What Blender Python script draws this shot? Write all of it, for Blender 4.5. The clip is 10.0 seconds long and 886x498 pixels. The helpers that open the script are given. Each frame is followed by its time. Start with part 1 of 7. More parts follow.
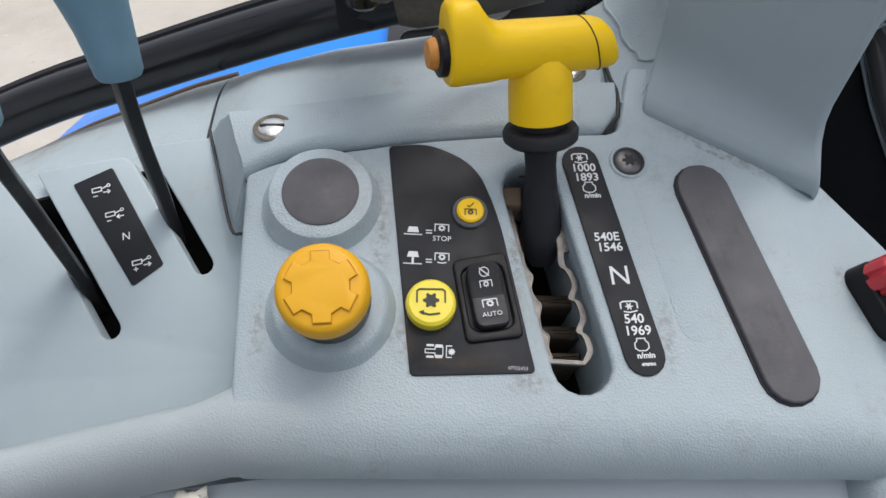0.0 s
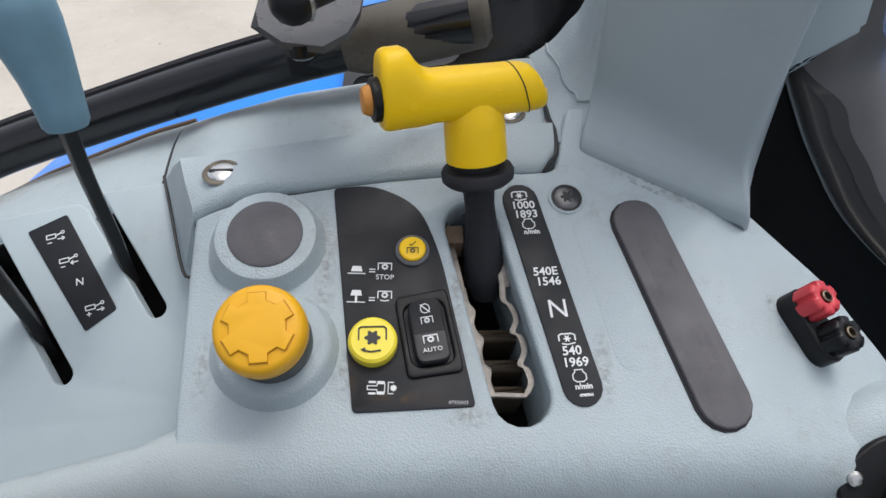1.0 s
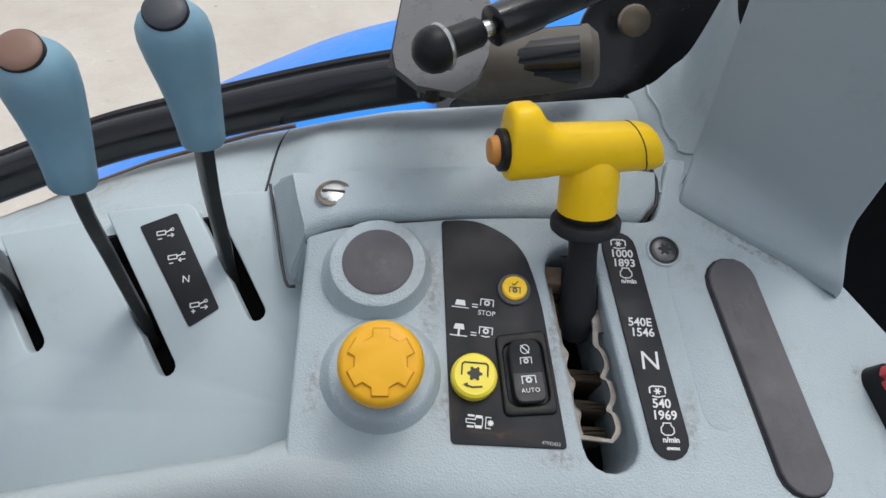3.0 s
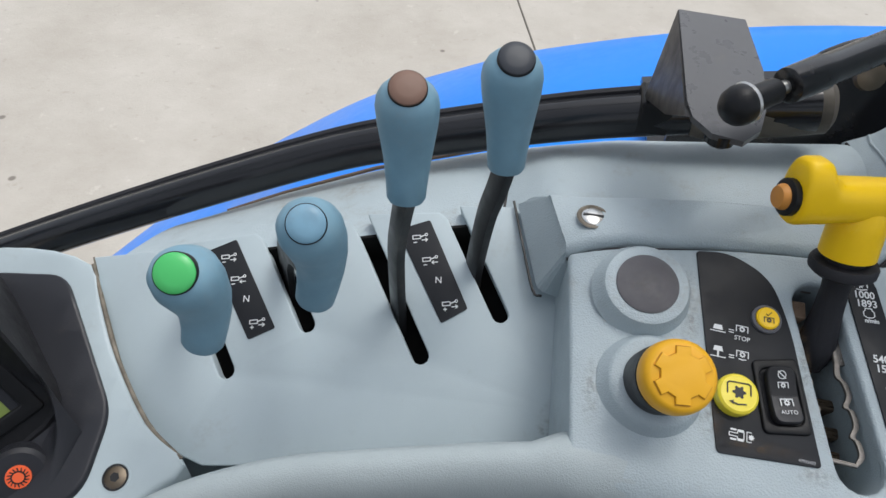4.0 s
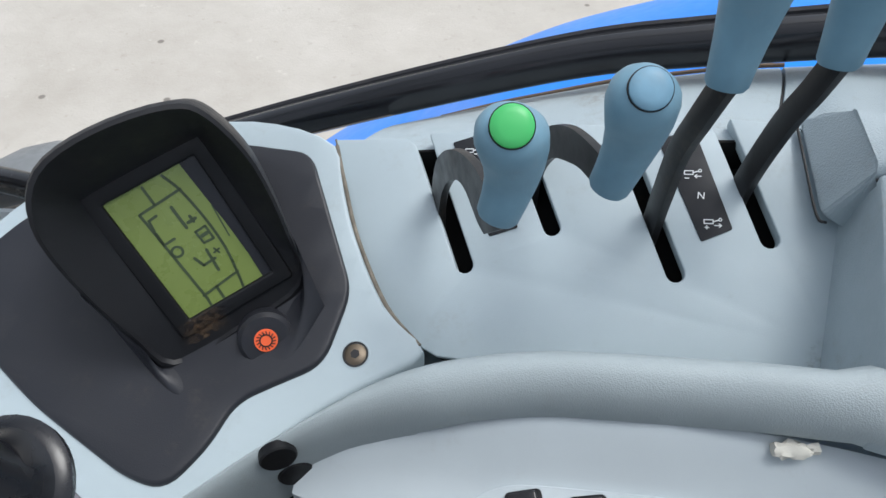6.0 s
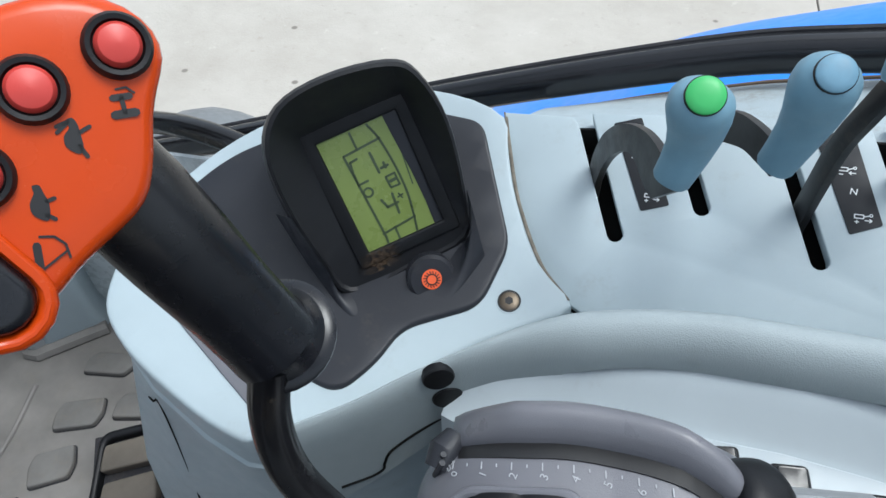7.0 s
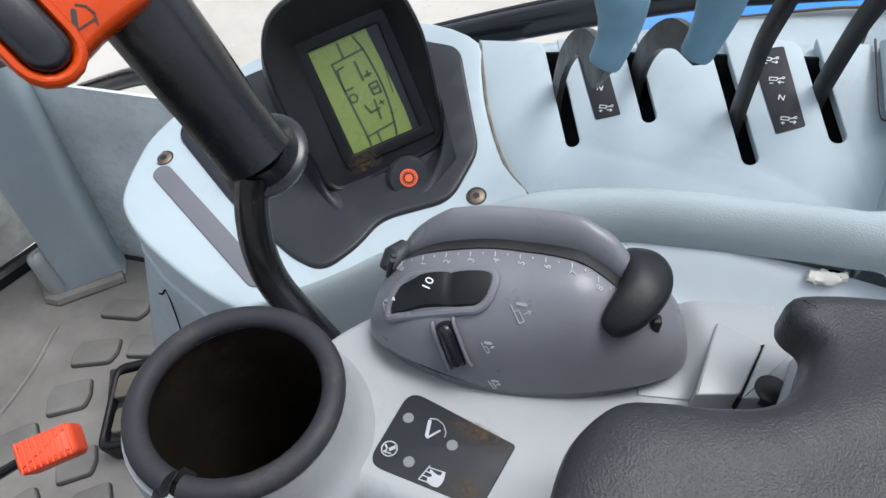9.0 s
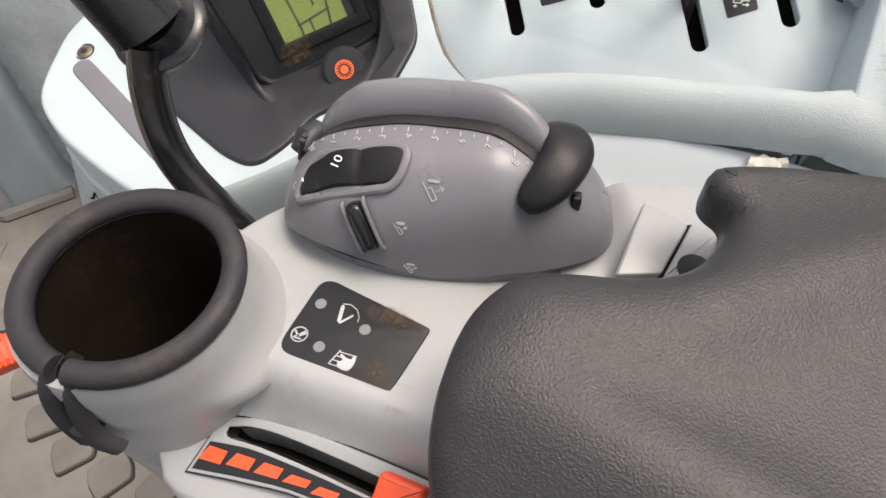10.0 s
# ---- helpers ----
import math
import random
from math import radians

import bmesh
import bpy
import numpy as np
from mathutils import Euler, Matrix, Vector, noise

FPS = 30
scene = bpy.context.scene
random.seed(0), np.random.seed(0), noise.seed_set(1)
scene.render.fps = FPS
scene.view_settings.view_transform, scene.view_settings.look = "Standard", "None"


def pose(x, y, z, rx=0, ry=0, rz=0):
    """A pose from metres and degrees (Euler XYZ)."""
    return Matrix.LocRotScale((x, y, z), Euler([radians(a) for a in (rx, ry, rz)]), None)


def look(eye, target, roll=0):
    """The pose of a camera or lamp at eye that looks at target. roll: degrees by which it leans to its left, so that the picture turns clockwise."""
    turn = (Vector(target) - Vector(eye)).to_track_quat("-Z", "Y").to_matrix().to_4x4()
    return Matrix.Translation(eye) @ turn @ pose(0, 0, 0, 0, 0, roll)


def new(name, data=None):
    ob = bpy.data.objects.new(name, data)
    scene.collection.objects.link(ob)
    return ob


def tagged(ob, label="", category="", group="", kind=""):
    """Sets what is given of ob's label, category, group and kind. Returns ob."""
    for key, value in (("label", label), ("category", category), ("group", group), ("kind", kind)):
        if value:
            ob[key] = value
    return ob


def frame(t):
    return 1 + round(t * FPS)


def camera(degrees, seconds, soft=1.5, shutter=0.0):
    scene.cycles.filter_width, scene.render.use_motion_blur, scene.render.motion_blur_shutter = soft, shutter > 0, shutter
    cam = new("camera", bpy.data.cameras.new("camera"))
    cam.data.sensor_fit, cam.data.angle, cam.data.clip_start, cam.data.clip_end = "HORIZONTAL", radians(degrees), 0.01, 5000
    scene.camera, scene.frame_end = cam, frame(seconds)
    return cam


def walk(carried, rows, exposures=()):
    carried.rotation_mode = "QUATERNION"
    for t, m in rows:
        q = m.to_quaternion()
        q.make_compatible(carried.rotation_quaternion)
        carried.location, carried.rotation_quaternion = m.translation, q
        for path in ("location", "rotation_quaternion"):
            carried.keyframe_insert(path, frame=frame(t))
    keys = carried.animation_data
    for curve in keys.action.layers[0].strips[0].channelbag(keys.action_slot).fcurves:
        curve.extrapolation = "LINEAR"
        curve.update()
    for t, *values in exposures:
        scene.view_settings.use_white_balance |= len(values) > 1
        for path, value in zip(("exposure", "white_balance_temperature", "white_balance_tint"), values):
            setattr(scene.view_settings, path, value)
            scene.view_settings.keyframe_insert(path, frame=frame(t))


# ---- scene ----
cam = camera(66.8, 10.0)
PATH = [
    (0, (0.0, 0.029, 0.26), (0.005, 1.389, -1.206), -0.1),
    (0.5, (0.014, 0.024, 0.267), (0.058, 1.45, -1.135), 0.6),
    (1, (0.024, 0.022, 0.268), (0.074, 1.458, -1.123), -0.2),
    (1.5, (0.034, 0.032, 0.262), (0.115, 1.449, -1.147), 0.9),
    (2, (0.036, 0.035, 0.263), (0.129, 1.421, -1.176), 2.2),
    (2.2, (0.032, 0.037, 0.267), (0.124, 1.42, -1.175), 2.8),
    (3.3, (-0.06, 0.027, 0.317), (-0.14, 1.421, -1.114), 3.3),
    (3.5, (-0.089, 0.016, 0.325), (-0.202, 1.407, -1.108), 3.4),
    (3.8, (-0.13, 0.001, 0.337), (-0.298, 1.38, -1.102), 3.1),
    (4, (-0.16, -0.012, 0.344), (-0.348, 1.363, -1.096), 3.2),
    (4.5, (-0.215, -0.04, 0.348), (-0.46, 1.306, -1.11), 2.6),
    (5, (-0.222, -0.06, 0.332), (-0.506, 1.255, -1.149), 2.2),
    (5.2, (-0.226, -0.065, 0.327), (-0.538, 1.233, -1.162), 1.7),
    (6.3, (-0.28, -0.054, 0.282), (-0.791, 1.134, -1.244), -0.2),
    (6.5, (-0.284, -0.068, 0.287), (-0.843, 1.1, -1.238), -0.7),
    (7, (-0.291, -0.14, 0.309), (-0.977, 0.976, -1.202), -1.8),
    (7.5, (-0.284, -0.19, 0.33), (-1.074, 0.94, -1.119), -2.2),
    (8, (-0.269, -0.216, 0.339), (-1.103, 0.944, -1.061), -2.7),
    (8.3, (-0.259, -0.227, 0.336), (-1.079, 0.943, -1.064), -2.8),
    (8.5, (-0.242, -0.231, 0.321), (-1.05, 0.947, -1.079), -2.7),
    (9, (-0.196, -0.228, 0.294), (-0.933, 0.888, -1.193), -2.3),
    (9.5, (-0.176, -0.22, 0.266), (-0.83, 0.811, -1.318), -1.2),
    (10, (-0.163, -0.215, 0.262), (-0.76, 0.781, -1.366), -0.9),
]
walk(cam, [(t, look(eye, target, roll)) for t, eye, target, roll in PATH], [(0, 0.50, 6450, 11), (2.2, 0.58, 6450, 11), (3.5, 0.40, 6400, 9), (5.2, 0.46, 6250, 9), (6.5, 0.61, 6050, 7), (7.5, 0.67, 5850, 4), (8, 0.63, 5900, 5), (8.5, 0.66, 5950, 6), (9, 0.82, 6100, 9), (9.5, 1.1, 7000, 13), (10, 1.13, 7300, 14)])

# ---- light ----
world = bpy.data.worlds.new("overcast_sky")
scene.world = world
world.use_nodes = True
wn = world.node_tree
sky = wn.nodes.new("ShaderNodeTexSky")
sky.sky_type, sky.sun_disc = "NISHITA", False
sky.sun_elevation, sky.sun_rotation = radians(74), radians(35)
sky.air_density, sky.dust_density = 1.0, 4.0
grey_sky = wn.nodes.new("ShaderNodeHueSaturation")
grey_sky.inputs["Saturation"].default_value = 0.35
wn.links.new(sky.outputs[0], grey_sky.inputs["Color"])
wn.links.new(grey_sky.outputs[0], wn.nodes["Background"].inputs[0])
wn.nodes["Background"].inputs[1].default_value = 0.15
sun = new("sun", bpy.data.lights.new("sun", "SUN"))
sun.data.energy, sun.data.angle, sun.data.color = 1.25, radians(24), (1.0, 0.96, 0.9)
sun.matrix_world = look((0.55, 0.36, 1.55), (0, 0, 0))

# ---- mesh tools ----
WM = {}


def thing(name, at, label, category, group="", kind=""):
    ob = new(name)
    ob.empty_display_size = 0.02
    ob.location = at
    WM[ob.name] = Matrix.Translation(at)
    return tagged(ob, label, category, group, kind)


def part(name, bm, material, parent=None, label="", sharp=35):
    """Links a bmesh, built in world metres, as one mesh under a thing or a part."""
    bmesh.ops.remove_doubles(bm, verts=bm.verts, dist=1e-6)
    bmesh.ops.recalc_face_normals(bm, faces=bm.faces)
    me = bpy.data.meshes.new(name)
    bm.to_mesh(me)
    bm.free()
    me.polygons.foreach_set("use_smooth", [True] * len(me.polygons))
    me.set_sharp_from_angle(angle=radians(sharp))
    me.materials.append(material)
    ob = new(name, me)
    WM[ob.name] = Matrix.Identity(4)
    if parent:
        ob.parent = parent
        ob.matrix_parent_inverse = WM[parent.name].inverted()
    if label:
        ob["label"] = label
    return ob


def solo(name, bm, material, label, category, group="", kind="", sharp=35):
    return tagged(part(name, bm, material, None, "", sharp), label, category, group, kind)


def basis(o, n, x=(1, 0, 0)):
    """A pose at o whose z is n and whose x lies as near as may be to x."""
    n = Vector(n).normalized()
    x = Vector(x)
    x = (x - x.dot(n) * n).normalized()
    y = n.cross(x)
    m = Matrix((x, y, n)).transposed().to_4x4()
    m.translation = o
    return m


def circle(r, n=24, cx=0.0, cy=0.0, sy=1.0):
    return [(cx + r * math.cos(2 * math.pi * i / n), cy + sy * r * math.sin(2 * math.pi * i / n)) for i in range(n)]


def spline(pts, n=6, closed=True):
    """Points of a smooth curve through pts, in two or three dimensions."""
    p = [Vector(q) for q in pts]
    k = len(p)
    out = []
    for i in range(k if closed else k - 1):
        a = p[(i - 1) % k] if closed or i else p[0] * 2 - p[1]
        b, c = p[i], p[(i + 1) % k]
        d = p[(i + 2) % k] if closed or i + 2 < k else c * 2 - b
        for j in range(n):
            t = j / n
            out.append(0.5 * ((2 * b) + (c - a) * t + (2 * a - 5 * b + 4 * c - d) * t * t + (3 * b - a - 3 * c + d) * t ** 3))
    if not closed:
        out.append(p[-1])
    return [tuple(q) for q in out]


def rounded(pts, r, n=5):
    """A polygon with rounded corners; r is one radius or one for each corner."""
    out, k = [], len(pts)
    rs = r if isinstance(r, (list, tuple)) else [r] * k
    for i in range(k):
        a, b, c = Vector(pts[i - 1]), Vector(pts[i]), Vector(pts[(i + 1) % k])
        u, v = (a - b), (c - b)
        q = min(rs[i], u.length * 0.49, v.length * 0.49)
        u.normalize(), v.normalize()
        for j in range(n + 1):
            t = j / n
            out.append(tuple((1 - t) ** 2 * (b + u * q) + 2 * t * (1 - t) * b + t * t * (b + v * q)))
    return out


def rect(w, h, cx=0.0, cy=0.0, r=0.002, n=4):
    return rounded([(cx - w / 2, cy - h / 2), (cx + w / 2, cy - h / 2), (cx + w / 2, cy + h / 2), (cx - w / 2, cy + h / 2)], r, n)


def capsule(a, b, r, n=8):
    a, b = Vector(a), Vector(b)
    ang = math.atan2(b.y - a.y, b.x - a.x)
    out = [(b.x + r * math.cos(ang - math.pi / 2 + math.pi * i / n), b.y + r * math.sin(ang - math.pi / 2 + math.pi * i / n)) for i in range(n + 1)]
    out += [(a.x + r * math.cos(ang + math.pi / 2 + math.pi * i / n), a.y + r * math.sin(ang + math.pi / 2 + math.pi * i / n)) for i in range(n + 1)]
    return out


def area(pts):
    return 0.5 * sum(pts[i - 1][0] * pts[i][1] - pts[i][0] * pts[i - 1][1] for i in range(len(pts)))


def inset(pts, d):
    """The outline moved inwards by d (counter-clockwise outlines)."""
    out, k = [], len(pts)
    for i in range(k):
        a, b, c = Vector(pts[i - 1]), Vector(pts[i]), Vector(pts[(i + 1) % k])
        u, v = (b - a), (c - b)
        u = u.normalized() if u.length > 1e-9 else v.normalized()
        v = v.normalized() if v.length > 1e-9 else u
        n1, n2 = Vector((-u.y, u.x)), Vector((-v.y, v.x))
        m = n1 + n2
        m = m.normalized() if m.length > 1e-6 else n1
        out.append(tuple(b + m * (d / max(0.5, m.dot(n1)))))
    return out


def plate(outer, z0, z1, r=0.0, M=None, holes=(), field=None, step=0.0, bm=None, hr=None):
    """A plate between two heights over an outline, with holes, its upper rim rounded by r; field(u, v) lifts it."""
    out = bmesh.new()
    hr = r if hr is None else hr
    loops = []
    for k, line in enumerate([outer, *holes]):
        line = list(line)
        if area(line) < 0:
            line.reverse()
        q = r if k == 0 else -hr
        rings = [(line, z0)]
        if abs(q) > 1e-7:
            for a in (0, 30, 60, 90):
                rings.append((inset(line, q * (1 - math.cos(radians(a)))), z1 - abs(q) * (1 - math.sin(radians(a)))))
        else:
            rings.append((line, z1))
        vs = [[out.verts.new((p[0], p[1], z)) for p in ring] for ring, z in rings]
        for a, b in zip(vs, vs[1:]):
            for i in range(len(a)):
                out.faces.new((a[i - 1], a[i], b[i], b[i - 1]))
        loops.append((vs[0], vs[-1]))
    if holes:
        for side in (0, 1):
            es = []
            for lp in loops:
                for i in range(len(lp[side])):
                    pair = (lp[side][i - 1], lp[side][i])
                    es.append(out.edges.get(pair) or out.edges.new(pair))
            bmesh.ops.triangle_fill(out, use_beauty=True, use_dissolve=False, edges=es)
    else:
        out.faces.new(loops[0][0])
        out.faces.new(loops[0][1])
    if field:
        xs = [v.co.x for v in out.verts]
        ys = [v.co.y for v in out.verts]
        for lo, hi, nrm in ((min(xs), max(xs), (1, 0, 0)), (min(ys), max(ys), (0, 1, 0))):
            for i in range(1, int((hi - lo) / step) + 1):
                bmesh.ops.bisect_plane(out, geom=[*out.verts, *out.edges, *out.faces], plane_co=Vector(nrm) * (lo + i * step), plane_no=nrm)
        for v in out.verts:
            v.co.z += field(v.co.x, v.co.y)
    return merge(out, M, bm)


def merge(src, M, bm):
    if M is not None:
        src.transform(M)
    if bm is None:
        return src
    me = bpy.data.meshes.new("join")
    src.to_mesh(me)
    src.free()
    bm.from_mesh(me)
    bpy.data.meshes.remove(me)
    return bm


def loft(rings, closed=True, caps=True, M=None, bm=None):
    out = bmesh.new()
    vs = [[out.verts.new(p) for p in ring] for ring in rings]
    for a, b in zip(vs, vs[1:]):
        for i in range(0 if closed else 1, len(a)):
            out.faces.new((a[i - 1], a[i], b[i], b[i - 1]))
    if caps and closed:
        for ring in (vs[0], vs[-1]):
            try:
                out.faces.new(ring)
            except ValueError:
                pass
    return merge(out, M, bm)


def lathe(profile, n=28, M=None, bm=None, caps=True):
    rings = [[(max(r, 1e-5) * math.cos(2 * math.pi * i / n), max(r, 1e-5) * math.sin(2 * math.pi * i / n), z) for i in range(n)] for r, z in profile]
    return loft(rings, True, caps, M, bm)


def tube(path, r, n=12, flat=1.0, M=None, bm=None, up=(0, 0, 1), power=2.0):
    """A bar along a path; r is one radius or one for each point; flat squeezes it across up."""
    p = [Vector(q) for q in path]
    rs = r if isinstance(r, (list, tuple)) else [r] * len(p)
    rings = []
    side = None
    for i, q in enumerate(p):
        d = (p[min(i + 1, len(p) - 1)] - p[max(i - 1, 0)]).normalized()
        if side is None:
            side = d.cross(Vector(up))
            if side.length < 1e-3:
                side = d.cross(Vector((1, 0, 0)))
        side = (side - side.dot(d) * d).normalized()
        top = side.cross(d)
        ring = []
        for j in range(n):
            a = 2 * math.pi * j / n
            c, s = math.cos(a), math.sin(a)
            c, s = abs(c) ** (2 / power) * (1 if c > 0 else -1), abs(s) ** (2 / power) * (1 if s > 0 else -1)
            ring.append(tuple(q + side * (rs[i] * flat * c) + top * (rs[i] * s)))
        rings.append(ring)
    return loft(rings, True, True, M, bm)


def block(a, b, r=0.004, M=None, bm=None):
    """A box between two corners with softened edges."""
    (x0, y0, z0), (x1, y1, z1) = a, b
    o = rounded([(x0, y0), (x1, y0), (x1, y1), (x0, y1)], r, 3)
    return plate(o, z0, z1, min(r, abs(z1 - z0) * 0.4), M, bm=bm)


def frame_sheet(us, f, thick, M=None):
    """A thick sheet from f(u, v) over two lists."""
    lists, down = us
    out = bmesh.new()
    top = [[out.verts.new(f(u, v)) for v in down] for u in lists]
    low = [[out.verts.new(Vector(f(u, v)) - Vector((0, 0, thick))) for v in down] for u in lists]
    nu, nv = len(lists), len(down)
    for i in range(nu - 1):
        for j in range(nv - 1):
            out.faces.new((top[i][j], top[i + 1][j], top[i + 1][j + 1], top[i][j + 1]))
            out.faces.new((low[i][j], low[i][j + 1], low[i + 1][j + 1], low[i + 1][j]))
    for i in range(nu - 1):
        out.faces.new((top[i][0], low[i][0], low[i + 1][0], top[i + 1][0]))
        out.faces.new((top[i][-1], top[i + 1][-1], low[i + 1][-1], low[i][-1]))
    for j in range(nv - 1):
        out.faces.new((top[0][j], top[0][j + 1], low[0][j + 1], low[0][j]))
        out.faces.new((top[-1][j], low[-1][j], low[-1][j + 1], top[-1][j + 1]))
    return merge(out, M, None)


def lerp(a, b, t):
    return tuple(p + (q - p) * t for p, q in zip(a, b))


def steps(a, b, n):
    return [a + (b - a) * i / n for i in range(n + 1)]


def table(keys, x):
    """A value read off a short table of (x, value), smoothly."""
    if x <= keys[0][0]:
        return keys[0][1]
    for (a, p), (b, q) in zip(keys, keys[1:]):
        if x <= b:
            t = (x - a) / (b - a)
            t = t * t * (3 - 2 * t)
            return p + (q - p) * t
    return keys[-1][1]


def smooth(a, b, x):
    t = max(0.0, min(1.0, (x - a) / (b - a)))
    return t * t * (3 - 2 * t)


def linear(keys, x):
    if x <= keys[0][0]:
        return keys[0][1]
    for (a, p), (b, q) in zip(keys, keys[1:]):
        if x <= b:
            return p + (q - p) * (x - a) / (b - a)
    return keys[-1][1]


# ---- materials ----
def material(name, col, rough=0.5, metal=0.0, grain=0.0, grain_size=700.0, cell=False, vary=0.12, vary_size=9.0,
             dirt=0.0, dirt_col=(0.16, 0.09, 0.04), coat=0.0, gloss_vary=0.1, scratch=0.0, spec=0.5):
    m = bpy.data.materials.new(name)
    m.use_nodes = True
    t = m.node_tree
    n, l = t.nodes, t.links
    b = n["Principled BSDF"]
    co = n.new("ShaderNodeTexCoord").outputs["Object"]

    def noise_at(size, detail=4.0, rough_=0.55):
        q = n.new("ShaderNodeTexNoise")
        q.inputs["Scale"].default_value, q.inputs["Detail"].default_value, q.inputs["Roughness"].default_value = size, detail, rough_
        l.new(co, q.inputs["Vector"])
        return q.outputs["Fac"]

    def ramp(src, lo, hi, a, c):
        q = n.new("ShaderNodeMapRange")
        q.clamp = True
        for key, v in (("From Min", lo), ("From Max", hi), ("To Min", a), ("To Max", c)):
            q.inputs[key].default_value = v
        l.new(src, q.inputs["Value"])
        return q.outputs["Result"]

    def mix(fac, a, c):
        q = n.new("ShaderNodeMix")
        q.data_type = "RGBA"
        if isinstance(fac, float):
            q.inputs["Factor"].default_value = fac
        else:
            l.new(fac, q.inputs["Factor"])
        for sock, v in ((q.inputs["A"], a), (q.inputs["B"], c)):
            if isinstance(v, tuple):
                sock.default_value = (*v, 1.0)
            else:
                l.new(v, sock)
        return q.outputs["Result"]

    dark = tuple(c * (1 - vary) for c in col)
    light = tuple(min(1.0, c * (1 + vary)) for c in col)
    wide = noise_at(vary_size, 5.0)
    colour = mix(ramp(wide, 0.3, 0.7, 0.0, 1.0), dark, light)
    if dirt > 0:
        d = noise_at(22.0, 8.0, 0.7)
        fine = noise_at(260.0, 3.0)
        mul = n.new("ShaderNodeMath")
        mul.operation = "MULTIPLY"
        l.new(ramp(d, 0.58 - 0.1 * dirt, 0.78, 0.0, 1.0), mul.inputs[0])
        l.new(ramp(fine, 0.35, 0.65, 0.15, 1.0), mul.inputs[1])
        amount = n.new("ShaderNodeMath")
        amount.operation = "MULTIPLY"
        l.new(mul.outputs[0], amount.inputs[0])
        amount.inputs[1].default_value = min(1.0, dirt)
        colour = mix(amount.outputs[0], colour, dirt_col)
    l.new(colour, b.inputs["Base Color"])
    l.new(ramp(noise_at(60.0, 6.0), 0.3, 0.7, max(0.02, rough - gloss_vary), min(1.0, rough + gloss_vary)), b.inputs["Roughness"])
    b.inputs["Metallic"].default_value = metal
    b.inputs["Specular IOR Level"].default_value = spec
    b.inputs["Coat Weight"].default_value = coat
    if grain > 0 or scratch > 0:
        bump = n.new("ShaderNodeBump")
        bump.inputs["Strength"].default_value = min(1.0, grain + scratch)
        bump.inputs["Distance"].default_value = 0.0006
        if cell:
            v = n.new("ShaderNodeTexVoronoi")
            v.inputs["Scale"].default_value = grain_size
            warp = n.new("ShaderNodeMix")
            warp.data_type = "VECTOR"
            warp.inputs["Factor"].default_value = 0.0007
            l.new(co, warp.inputs["A"])
            nn = n.new("ShaderNodeTexNoise")
            nn.inputs["Scale"].default_value = grain_size * 0.6
            l.new(co, nn.inputs["Vector"])
            l.new(nn.outputs["Color"], warp.inputs["B"])
            l.new(warp.outputs["Result"], v.inputs["Vector"])
            l.new(v.outputs["Distance"], bump.inputs["Height"])
        else:
            l.new(noise_at(grain_size, 3.0, 0.6), bump.inputs["Height"])
        l.new(bump.outputs["Normal"], b.inputs["Normal"])
    return m


GREY = material("grey_plastic", (0.385, 0.452, 0.482), 0.48, grain=0.5, grain_size=850, cell=True, vary=0.05, dirt=0.5)
GREY_FLAT = material("smooth_grey_plastic", (0.395, 0.468, 0.50), 0.5, grain=0.25, grain_size=1400, vary=0.05, dirt=0.25)
GREY_SOFT = material("soft_grey_pad", (0.385, 0.44, 0.455), 0.5, grain=0.4, grain_size=1050, cell=True, vary=0.05, dirt=0.25)
PILLAR = material("pillar_plastic", (0.33, 0.39, 0.42), 0.55, grain=0.25, grain_size=1100, vary=0.05, dirt=0.25)
PALE = material("pale_arm_plastic", (0.285, 0.297, 0.306), 0.42, grain=0.1, grain_size=1300, vary=0.04, dirt=0.3)
BLACK = material("black_plastic", (0.009, 0.0095, 0.011), 0.42, grain=0.2, grain_size=900, vary=0.2, dirt=0.2, dirt_col=(0.04, 0.032, 0.025), spec=0.25)
GLOSSY = material("gloss_black_paint", (0.007, 0.007, 0.008), 0.22, grain=0.08, grain_size=90, vary=0.2, dirt=0.3, dirt_col=(0.2, 0.16, 0.11), gloss_vary=0.08)
RUBBER = material("dark_rubber", (0.022, 0.022, 0.026), 0.6, spec=0.3, grain=0.35, grain_size=1200, vary=0.15, dirt=0.35, dirt_col=(0.16, 0.13, 0.1))
DASH = material("charcoal_dash_plastic", (0.021, 0.0225, 0.028), 0.38, spec=0.35, grain=0.3, grain_size=1300, vary=0.1, dirt=0.25, dirt_col=(0.15, 0.12, 0.09))
# dash plastic darkened, with the hood's shade put into the colour
HOOD = material("shaded_hood_plastic", (0.015, 0.0155, 0.018), 0.45, spec=0.3, grain=0.3, grain_size=1300, vary=0.12, dirt=0.2, dirt_col=(0.1, 0.08, 0.06))
CHARCOAL = material("charcoal_plastic", (0.140, 0.141, 0.158), 0.36, grain=0.2, grain_size=1500, vary=0.06, dirt=0.12, dirt_col=(0.2, 0.18, 0.16))
STICKER = material("black_decal", (0.013, 0.0145, 0.018), 0.5, spec=0.3, grain=0.1, grain_size=2200, vary=0.12, dirt=0.14, dirt_col=(0.10, 0.08, 0.06))
WHITE = material("white_print", (0.75, 0.77, 0.78), 0.5, vary=0.05, dirt=0.15)
FADED = material("faded_grey_print", (0.52, 0.53, 0.55), 0.6, vary=0.15, dirt=0.2)
BLACKPRINT = material("black_print", (0.012, 0.012, 0.013), 0.5, vary=0.1)
